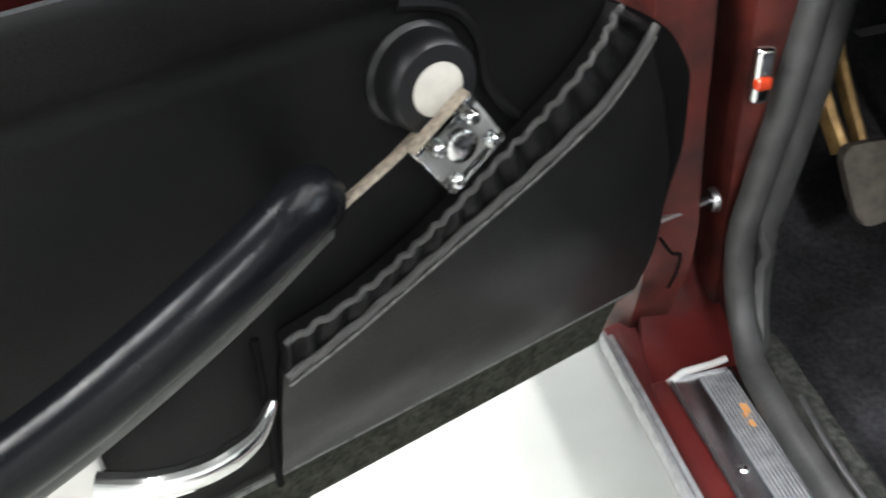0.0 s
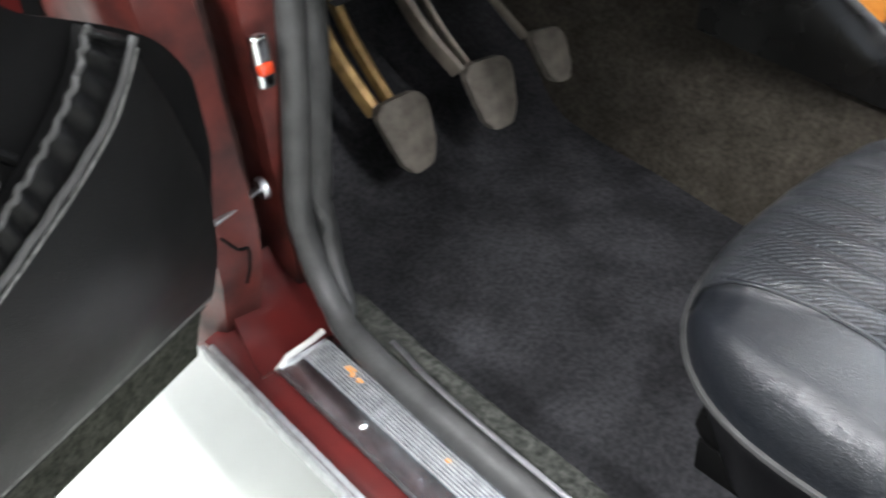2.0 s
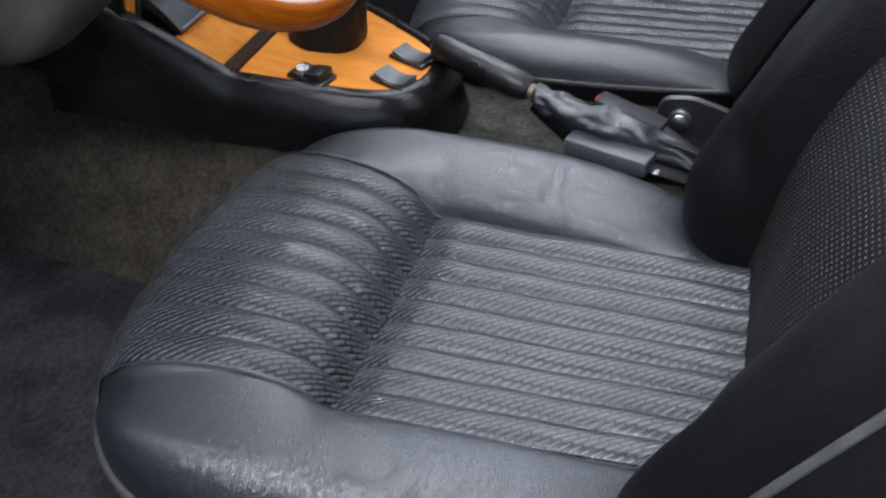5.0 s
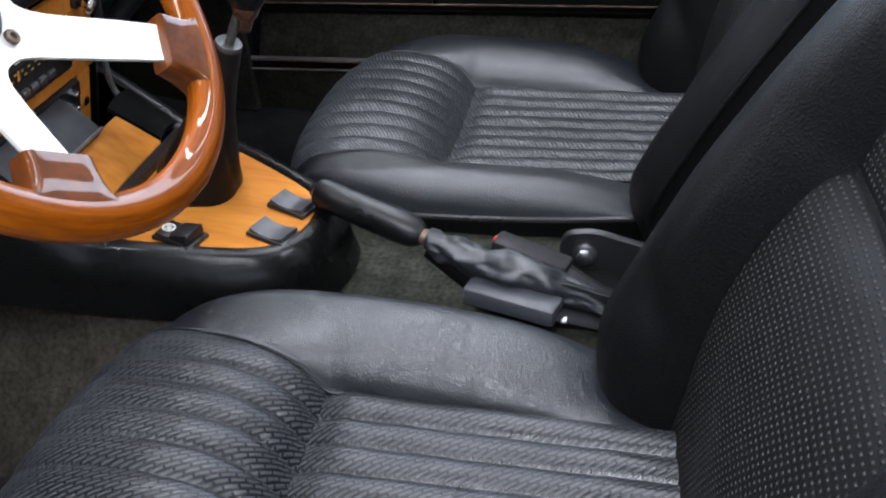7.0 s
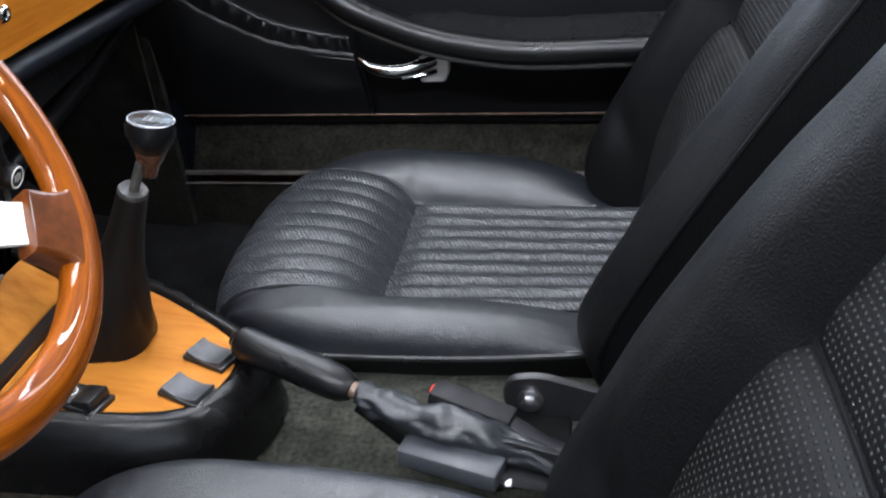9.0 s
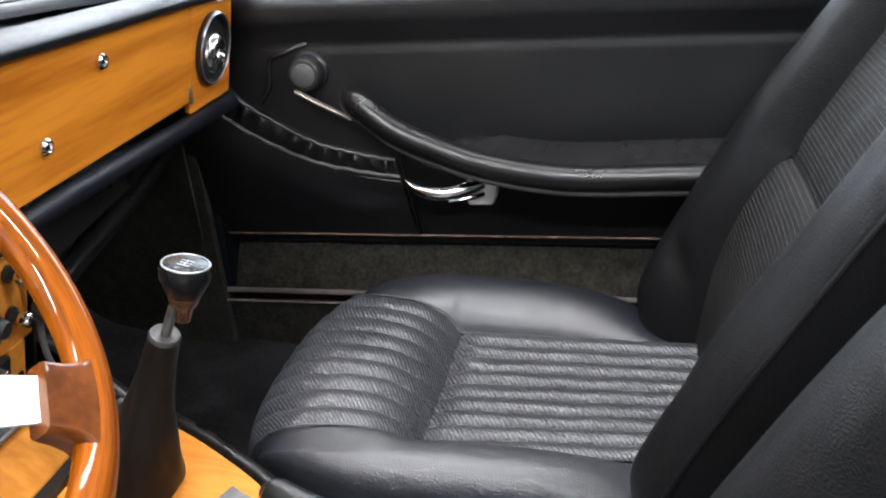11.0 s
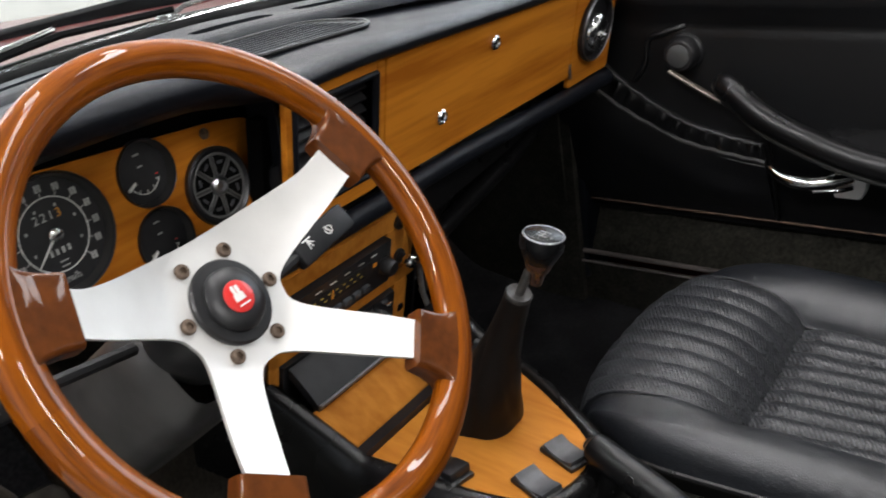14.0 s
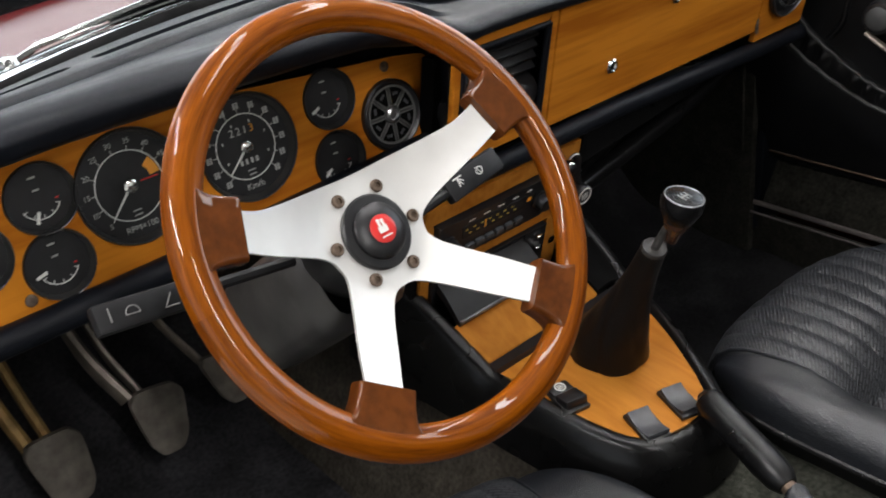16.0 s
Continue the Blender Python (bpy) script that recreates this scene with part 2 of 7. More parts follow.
BONNET = material("polished_red_paint", (0.13, 0.013, 0.013), 0.36, coat=0.40, vary=0.1, vscale=8, coat_rough=0.08)
RED = material("red_paint", (0.092, 0.011, 0.010), 0.34, coat=0.6, vary=0.35, vscale=16, bump=0.12, bscale=60)
RED_WORN = material("worn_red_paint", (0.064, 0.0115, 0.0085), 0.45, coat=0.1, vary=0.65, vscale=26, bump=0.35, bscale=55)
RUBBER = material("grey_door_seal", (0.042, 0.042, 0.041), 0.5, vary=0.35, vscale=35, bump=0.25, bscale=260)
PLASTIC = material("black_plastic", (0.012, 0.012, 0.013), 0.34, vary=0.2, vscale=40, bump=0.06, bscale=600)
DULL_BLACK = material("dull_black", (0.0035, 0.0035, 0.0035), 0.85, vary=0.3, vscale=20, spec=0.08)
CABLE = material("grey_cable", (0.055, 0.055, 0.055), 0.5, vary=0.2, vscale=60)
STALK = material("satin_black_stalk", (0.011, 0.011, 0.012), 0.55, vary=0.2, vscale=60, spec=0.25)
SHROUD = material("scuffed_grey_plastic", (0.034, 0.032, 0.031), 0.42, vary=0.35, vscale=26, bump=0.06, bscale=500)
KNOB = material("glossy_black_knob", (0.006, 0.006, 0.0065), 0.26, vary=0.2, vscale=40, spec=0.16)
SKIRT = material("brown_resin", (0.050, 0.020, 0.010), 0.2, vary=0.4, vscale=120, coat=0.4)
GAITER = leather("gaiter_vinyl", (0.0062, 0.0054, 0.0050), 0.46, 0.2)
GAITER.node_tree.nodes["Principled BSDF"].inputs["Specular IOR Level"].default_value = 0.22
DULL_STRIP = material("dull_sill_metal", (0.11, 0.095, 0.088), 0.5, metal=0.3, vary=0.35, vscale=30)
COLLAR = material("worn_collar_steel", (0.060, 0.057, 0.054), 0.45, metal=0.4, vary=0.4, vscale=120)
LID_GREY = material("dark_lid_plastic", (0.0085, 0.0085, 0.0095), 0.5, vary=0.25, vscale=50, bump=0.06, bscale=500)
SLEEVE = material("gauge_sleeve", (0.040, 0.039, 0.038), 0.34, vary=0.2, vscale=60)
DIAL_INK = material("worn_dial_ink", (0.42, 0.42, 0.40), 0.6, vary=0.2, vscale=120)
RADIO_INK = material("dull_yellow_ink", (0.42, 0.32, 0.06), 0.6, vary=0.2, vscale=80)
PEDAL = material("worn_pedal_rubber", (0.140, 0.122, 0.102), 0.78, vary=0.3, vscale=50, bump=0.3, bscale=240)
INK = material("pale_dial_ink", (0.78, 0.78, 0.74), 0.6, vary=0.08, vscale=90)
AMBER = material("amber_ink", (0.75, 0.30, 0.03), 0.55, vary=0.1, vscale=60)
RED_INK = material("red_enamel", (0.62, 0.018, 0.014), 0.35, coat=0.4, vary=0.06, vscale=60)
RECESS_SHADE = material("recess_shade", (0.028, 0.010, 0.008), 0.7, vary=0.5, vscale=40)
RIB_METAL = material("scuffed_rib_metal", (0.42, 0.43, 0.44), 0.5, metal=0.5, vary=0.2, vscale=90)
ARM_BEAD = material("grey_green_bead", (0.045, 0.046, 0.042), 0.5, vary=0.2, vscale=30)
DIAL = material("dial_black", (0.009, 0.009, 0.010), 0.55, vary=0.2, vscale=60)
BUCKLE = material("grey_buckle_plastic", (0.040, 0.043, 0.050), 0.4, vary=0.12, vscale=70)
BUTTON = material("switch_grey", (0.055, 0.057, 0.062), 0.38, vary=0.3, vscale=80)
PALE_ARM = material("ribbed_pale_arm", (0.25, 0.21, 0.165), 0.5, vary=0.4, vscale=220, bump=0.8, bscale=350)
CREAM = material("aged_cap_plastic", (0.50, 0.48, 0.43), 0.5, vary=0.15, vscale=60)
VENT_DARK = material("vent_dark_plastic", (0.045, 0.043, 0.041), 0.5, vary=0.2, vscale=60)
VENT_GREY = material("vent_grey_plastic", (0.12, 0.12, 0.115), 0.45, vary=0.15, vscale=60)
SPOKE_GREY = material("grey_spoke_plastic", (0.34, 0.34, 0.33), 0.45, vary=0.15, vscale=60)
CAP_GREY = material("grey_cap_plastic", (0.05, 0.052, 0.052), 0.45, vary=0.15, vscale=60)
# darker tone for unseen walls, to hold down reflections in the cabin
WALL_DIM = material("grey_wall", (0.24, 0.24, 0.24), 0.9, vary=0.15, vscale=2, bump=0.2, bscale=30)
WALL = material("pale_wall", (0.62, 0.62, 0.60), 0.85, vary=0.06, vscale=2, bump=0.2, bscale=30)
CEIL_PAINT = material("dull_ceiling", (0.12, 0.12, 0.12), 0.9, vary=0.1, vscale=2)
TREAD = material("tread_metal", (0.74, 0.77, 0.82), 0.20, metal=1.0, vary=0.25, vscale=45, bump=0.1, bscale=400)
FLOOR_PAINT = material("pale_workshop_floor", (0.53, 0.545, 0.50), 0.45, vary=0.12, vscale=3.2, bump=0.08, bscale=40)
MIRROR_LENS = material("red_lens", (0.55, 0.05, 0.015), 0.15, coat=1.0, vary=0.2, vscale=90)


def clear(name, tint, rough=0.0, ior=1.45):
    m = bpy.data.materials.new(name)
    m.use_nodes = True
    b = m.node_tree.nodes["Principled BSDF"]
    b.inputs["Base Color"].default_value = (*tint, 1)
    b.inputs["Roughness"].default_value, b.inputs["IOR"].default_value = rough, ior
    b.inputs["Transmission Weight"].default_value = 1.0
    return m


GLASS = clear("window_glass", (0.97, 0.98, 0.97), 0.0, 1.2)
ACRYLIC = clear("clear_acrylic", (0.96, 0.97, 0.98), 0.02, 1.45)


# ---------------------------------------------------------------- mesh helpers
ORG = {}


def thing(name, place, label, category, group="", kind=""):
    """An empty at the base of a thing that parents its parts."""
    ob = new(name)
    ob.empty_display_size = 0.02
    ob.location = place
    ORG[ob.name] = Matrix.Translation(place)
    return tagged(ob, label, category, group, kind)


def spun(name, m, label, category):
    """A thing whose parts are given in its own turned axes."""
    ob = new(name)
    ob.empty_display_size = 0.02
    ob.matrix_basis = m
    ORG[ob.name] = Matrix.Identity(4)
    return tagged(ob, label, category)


def part(name, shape, mat, parent=None, label="", smooth=38, uv=None):
    """Links verts and faces as one mesh under a thing or a part; world coordinates, or the thing's own when it is spun."""
    verts, faces = shape
    base = ORG[parent.name] if parent else Matrix.Identity(4)
    inv = base.inverted()
    me = bpy.data.meshes.new(name)
    me.from_pydata([tuple(inv @ Vector(v)) for v in verts], [], faces)
    bm = bmesh.new()
    bm.from_mesh(me)
    bmesh.ops.recalc_face_normals(bm, faces=bm.faces)
    bm.to_mesh(me)
    bm.free()
    if uv:
        layer = me.uv_layers.new(name="UVMap")
        for loop in me.loops:
            layer.data[loop.index].uv = uv[loop.vertex_index]
    me.materials.append(mat)
    me.shade_smooth()
    me.set_sharp_from_angle(angle=radians(smooth))
    ob = new(name, me)
    if parent:
        ob.parent = parent
        ORG[ob.name] = base
    if label:
        tagged(ob, label)
    return ob


def join(*shapes):
    v, f = [], []
    for sv, sf in shapes:
        n = len(v)
        v += list(sv)
        f += [tuple(i + n for i in face) for face in sf]
    return v, f


def xf(shape, m):
    return [m @ Vector(p) for p in shape[0]], shape[1]


def rbox(size, r=0.003, seg=2, m=None):
    """A box with rounded edges about the origin."""
    bm = bmesh.new()
    bmesh.ops.create_cube(bm, size=1)
    for p in bm.verts:
        p.co = Vector((p.co.x * size[0], p.co.y * size[1], p.co.z * size[2]))
    if r > 0:
        bmesh.ops.bevel(bm, geom=list(bm.edges), offset=min(r, min(size) * 0.45), segments=seg, profile=0.5, affect="EDGES")
    bm.verts.ensure_lookup_table()
    out = [p.co.copy() for p in bm.verts], [tuple(q.index for q in fc.verts) for fc in bm.faces]
    bm.free()
    return xf(out, m) if m else out


def block(a, b, r=0.003, seg=2):
    return rbox([b[i] - a[i] for i in range(3)], r, seg, Matrix.Translation([(a[i] + b[i]) / 2 for i in range(3)]))


def catmull(pts, n=8, closed=False):
    pts = [Vector(p) for p in pts]
    k = len(pts)
    out = []
    for i in range(k if closed else k - 1):
        g = (lambda j: pts[j % k]) if closed else (lambda j: pts[min(max(j, 0), k - 1)])
        p0, p1, p2, p3 = g(i - 1), g(i), g(i + 1), g(i + 2)
        for j in range(n):
            t = j / n
            out.append(0.5 * ((2 * p1) + (p2 - p0) * t + (2 * p0 - 5 * p1 + 4 * p2 - p3) * t * t + (3 * p1 - p0 - 3 * p2 + p3) * t ** 3))
    if not closed:
        out.append(pts[-1])
    return out


def tube(pts, r, seg=10, closed=False, flat=1.0, up=(0, 0, 1), caps=True):
    """A round (or flattened) bar along points; r is one radius or a list."""
    pts = [Vector(p) for p in pts]
    k = len(pts)
    v, f = [], []
    for i, p in enumerate(pts):
        a = pts[(i - 1) % k] if closed else pts[max(i - 1, 0)]
        b = pts[(i + 1) % k] if closed else pts[min(i + 1, k - 1)]
        d = (b - a).normalized()
        side = d.cross(Vector(up))
        side = side.normalized() if side.length > 1e-5 else Vector((1, 0, 0))
        top = side.cross(d).normalized()
        rr = r[i] if isinstance(r, (list, tuple)) else r
        for j in range(seg):
            an = 2 * math.pi * j / seg
            v.append(p + side * (rr * math.cos(an)) + top * (rr * flat * math.sin(an)))
    for i in range(k if closed else k - 1):
        i2 = (i + 1) % k
        for j in range(seg):
            j2 = (j + 1) % seg
            f.append((i * seg + j, i * seg + j2, i2 * seg + j2, i2 * seg + j))
    if caps and not closed:
        f += [tuple(range(seg - 1, -1, -1)), tuple((k - 1) * seg + j for j in range(seg))]
    return v, f


def lathe(profile, seg=32, m=None, ends=True):
    """Turned about z from (radius, height) pairs."""
    v, f = [], []
    for r, h in profile:
        for j in range(seg):
            an = 2 * math.pi * j / seg
            v.append(Vector((r * math.cos(an), r * math.sin(an), h)))
    k = len(profile)
    for i in range(k - 1):
        for j in range(seg):
            j2 = (j + 1) % seg
            f.append((i * seg + j, i * seg + j2, (i + 1) * seg + j2, (i + 1) * seg + j))
    if ends:
        f += [tuple(range(seg - 1, -1, -1)), tuple((k - 1) * seg + j for j in range(seg))]
    out = (v, f)
    return xf(out, m) if m else out


def sheet(fn, nu, nv, thick=0.0, away=None):
    """A surface fn(u, v) over the unit square; thick gives it a back, offset by the vector away."""
    v, f = [], []
    for j in range(nv + 1):
        for i in range(nu + 1):
            v.append(Vector(fn(i / nu, j / nv)))
    w = nu + 1
    for j in range(nv):
        for i in range(nu):
            f.append((j * w + i, j * w + i + 1, (j + 1) * w + i + 1, (j + 1) * w + i))
    if thick:
        n = len(v)
        off = Vector(away).normalized() * thick
        v += [p + off for p in v]
        f += [tuple(i + n for i in reversed(q)) for q in list(f)]
        rim = [i for i in range(w)] + [j * w + nu for j in range(1, nv + 1)] + [nv * w + i for i in range(nu - 1, -1, -1)] + [j * w for j in range(nv - 1, 0, -1)]
        for a, b in zip(rim, rim[1:] + rim[:1]):
            f.append((a, a + n, b + n, b))
    return v, f


def prism(poly, put, depth, bevel=0.0):
    """A flat shape from a 2D outline; put(x, y, h) lays it into the world."""
    n = len(poly)
    cx, cy = sum(p[0] for p in poly) / n, sum(p[1] for p in poly) / n
    rings = [(0.0, 0.0)]
    rings += [(depth - bevel, 0.0), (depth, bevel)] if bevel else [(depth, 0.0)]
    v, f = [], []
    for h, inset in rings:
        for x, y in poly:
            d = math.hypot(x - cx, y - cy)
            s = (d - inset) / d if d > 1e-9 else 1
            v.append(Vector(put(cx + (x - cx) * s, cy + (y - cy) * s, h)))
    for k in range(len(rings) - 1):
        for i in range(n):
            i2 = (i + 1) % n
            f.append((k * n + i, k * n + i2, (k + 1) * n + i2, (k + 1) * n + i))
    f += [tuple(range(n - 1, -1, -1)), tuple((len(rings) - 1) * n + i for i in range(n))]
    return v, f


def round_poly(pts, r, n=5):
    """Rounds the corners of a 2D outline."""
    out = []
    k = len(pts)
    for i in range(k):
        p, a, b = Vector(pts[i]), Vector(pts[i - 1]), Vector(pts[(i + 1) % k])
        da, db = (a - p), (b - p)
        ra = min(r, da.length * 0.45, db.length * 0.45)
        p1, p2 = p + da.normalized() * ra, p + db.normalized() * ra
        for j in range(n + 1):
            t = j / n
            q = p1 * (1 - t) ** 2 + p * 2 * t * (1 - t) + p2 * t * t
            out.append((q.x, q.y))
    return out


def words(text, size, m):
    """Mesh of a word in the built-in font, lying in x and y."""
    cu = bpy.data.curves.new("words", "FONT")
    cu.body, cu.size, cu.align_x, cu.align_y, cu.extrude = text, size, "CENTER", "CENTER", 0.0002
    ob = bpy.data.objects.new("words", cu)
    me = bpy.data.meshes.new_from_object(ob)
    out = [p.co.copy() for p in me.vertices], [tuple(q.vertices) for q in me.polygons]
    bpy.data.objects.remove(ob)
    bpy.data.curves.remove(cu)
    bpy.data.meshes.remove(me)
    return xf(out, m)


def basis(origin, x, y, z):
    m = Matrix.Identity(4)
    for i, a in enumerate((x, y, z)):
        m.col[i][:3] = Vector(a)
    m.col[3][:3] = Vector(origin)
    return m


def lerp_table(rows, x):
    """A smooth curve without overshoot through (x, value) pairs."""
    if x <= rows[0][0]:
        return rows[0][1]
    for (a, va), (b, vb) in zip(rows, rows[1:]):
        if x <= b:
            i = rows.index((a, va))
            k = (x - a) / (b - a)
            sl = (vb - va) / (b - a)
            s0 = (va - rows[i - 1][1]) / (a - rows[i - 1][0]) if i > 0 else sl
            s1 = (rows[i + 2][1] - vb) / (rows[i + 2][0] - b) if i + 2 < len(rows) else sl
            m0 = 2 * s0 * sl / (s0 + sl) if s0 * sl > 0 else 0.0
            m1 = 2 * s1 * sl / (s1 + sl) if s1 * sl > 0 else 0.0
            k2, k3 = k * k, k * k * k
            return va * (2 * k3 - 3 * k2 + 1) + m0 * (b - a) * (k3 - 2 * k2 + k) + vb * (3 * k2 - 2 * k3) + m1 * (b - a) * (k3 - k2)
    return rows[-1][1]


# ---------------------------------------------------------------- workshop
def room():
    g = part("ground", sheet(lambda u, v: (-4.6 + 9.8 * u, -5.2 + 11.4 * v, GZ + 0.0008 * noise.noise((u * 30, v * 30, 0))), 40, 40, 0.06, (0, 0, -1)), FLOOR_PAINT)
    tagged(g, "pale painted concrete workshop floor with faint stains", "floor", kind="structure")
    # the unseen south wall is pale to bounce light onto the instruments
    walls = [("wall_north", (-4.6, 6.2, GZ), (5.2, 6.35, 2.58)), ("wall_south", (-4.6, -5.35, GZ), (5.2, -5.2, CEIL)),
             ("wall_east", (5.2, -5.35, GZ), (5.35, 6.35, 1.7))]
    for n, a, b in walls:
        tagged(part(n, block(a, b, 0.0), WALL), "plastered workshop wall", "wall", kind="structure")
    east = join(block((5.2, -5.35, 1.7), (5.35, -2.7, CEIL), 0), block((5.2, 3.5, 1.7), (5.35, 6.35, CEIL), 0), block((5.2, -2.7, 3.74), (5.35, 3.5, CEIL), 0))
    tagged(part("wall_east_upper", east, WALL_DIM), "grey workshop wall round a wide window", "wall", kind="structure")
    north = join(block((-4.6, 6.2, 2.58), (-2.15, 6.35, CEIL), 0), block((2.95, 6.2, 2.58), (5.2, 6.35, CEIL), 0), block((-2.15, 6.2, 3.62), (2.95, 6.35, CEIL), 0))
    tagged(part("wall_north_upper", north, WALL), "pale workshop wall round an unseen window added for light", "wall", kind="structure")
    west = join(block((-4.75, -5.35, GZ), (-4.6, -3.1, CEIL), 0), block((-4.75, 1.3, GZ), (-4.6, 6.35, CEIL), 0), block((-4.75, -3.1, 2.75), (-4.6, 1.3, CEIL), 0))
    tagged(part("wall_west", west, WALL_DIM), "grey workshop wall round an open vehicle door", "wall", kind="structure")
    tagged(part("ceiling", block((-4.75, -5.35, CEIL), (5.35, 6.35, CEIL + 0.12), 0), CEIL_PAINT), "dull grey workshop ceiling", "ceiling", kind="structure")
    for tx, ty, _w in TUBES:
        lamp = thing("ceiling_light", (tx, ty, CEIL - 0.1), "white ceiling light housing with a long tube", "light", "ceiling lights")
        part("housing", block((tx - 0.15, ty - 1.15, CEIL - 0.1), (tx + 0.15, ty + 1.15, CEIL), 0.01), WALL, lamp)


room()


# ---------------------------------------------------------------- car body
FLOOR_Z = 0.345


def floor_height(x, y):
    return FLOOR_Z + lerp_table([(0.30, 0.0), (0.66, 0.035), (0.80, 0.16), (1.0, 0.42)], y) + 0.004 * noise.noise((x * 9, y * 9, 2.0))


def car_floor():
    body = thing("car", (0, 0, 0.1), "red open car body with worn paint and black carpets", "car")
    # floor carpets, one for each footwell
    for side, nm in ((-1, "driver"), (1, "passenger")):
        xa, xb = (-0.70, -0.185) if side < 0 else (0.205, 0.74)
        part("floor_carpet", sheet(lambda u, v: (xa + (xb - xa) * u, -0.95 + 1.93 * v, floor_height(xa + (xb - xa) * u, -0.95 + 1.93 * v)), 30, 80, 0.02, (0, 0, -1)), CARPET if side < 0 else CARPET_SHADED, body, "dark worn footwell carpet")
    # tunnel under console and handbrake
    def tunnel(u, v):
        y = -0.95 + 1.9 * v
        up = lerp_table([(0.05, 0.50), (0.2, 0.528), (0.5, 0.572), (0.9, 0.62)], y)
        wide = lerp_table([(0.1, 0.15), (0.5, 0.155), (0.9, 0.2)], y)
        prof = [(0.0, -1.0, 0.33), (0.22, -0.90, 0.75), (0.34, -0.72, 0.97), (0.5, 0.0, 1.0), (0.66, 0.72, 0.97), (0.78, 0.90, 0.75), (1.0, 1.0, 0.33)]
        lean = lerp_table([(a, b) for a, b, c in prof], u)
        hh = lerp_table([(a, c) for a, b, c in prof], u)
        foot = wide + 0.065
        x = 0.01 + lean * (foot + (wide - foot) * min(1, (hh - 0.33) / 0.5))
        return x, y, 0.33 + (up - 0.33) * (hh - 0.33) / 0.67 + 0.003 * noise.noise((x * 12, y * 12, 5))
    part("tunnel_carpet", sheet(lambda u, v: tunnel(u, 0.565 * v), 40, 40), CARPET_GREEN, body, "faded olive carpet over the transmission tunnel")
    part("tunnel_carpet", sheet(lambda u, v: tunnel(u, 0.565 + 0.435 * v), 40, 30), CARPET_BROWN, body, "faded brown carpet over the transmission tunnel")
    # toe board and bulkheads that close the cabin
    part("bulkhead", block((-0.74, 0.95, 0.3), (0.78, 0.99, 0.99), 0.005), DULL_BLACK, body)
    part("rear_bulkhead", sheet(lambda u, v: (-0.76 + 1.54 * u, -0.93 - 0.12 * v, 0.34 + 0.56 * v), 8, 8, 0.03, (0, -1, 0)), CARPET, body)
    part("underside", block((-0.70, -1.0, 0.28), (0.76, 1.0, 0.30), 0.005), DULL_BLACK, body)
    return body


BODY = car_floor()


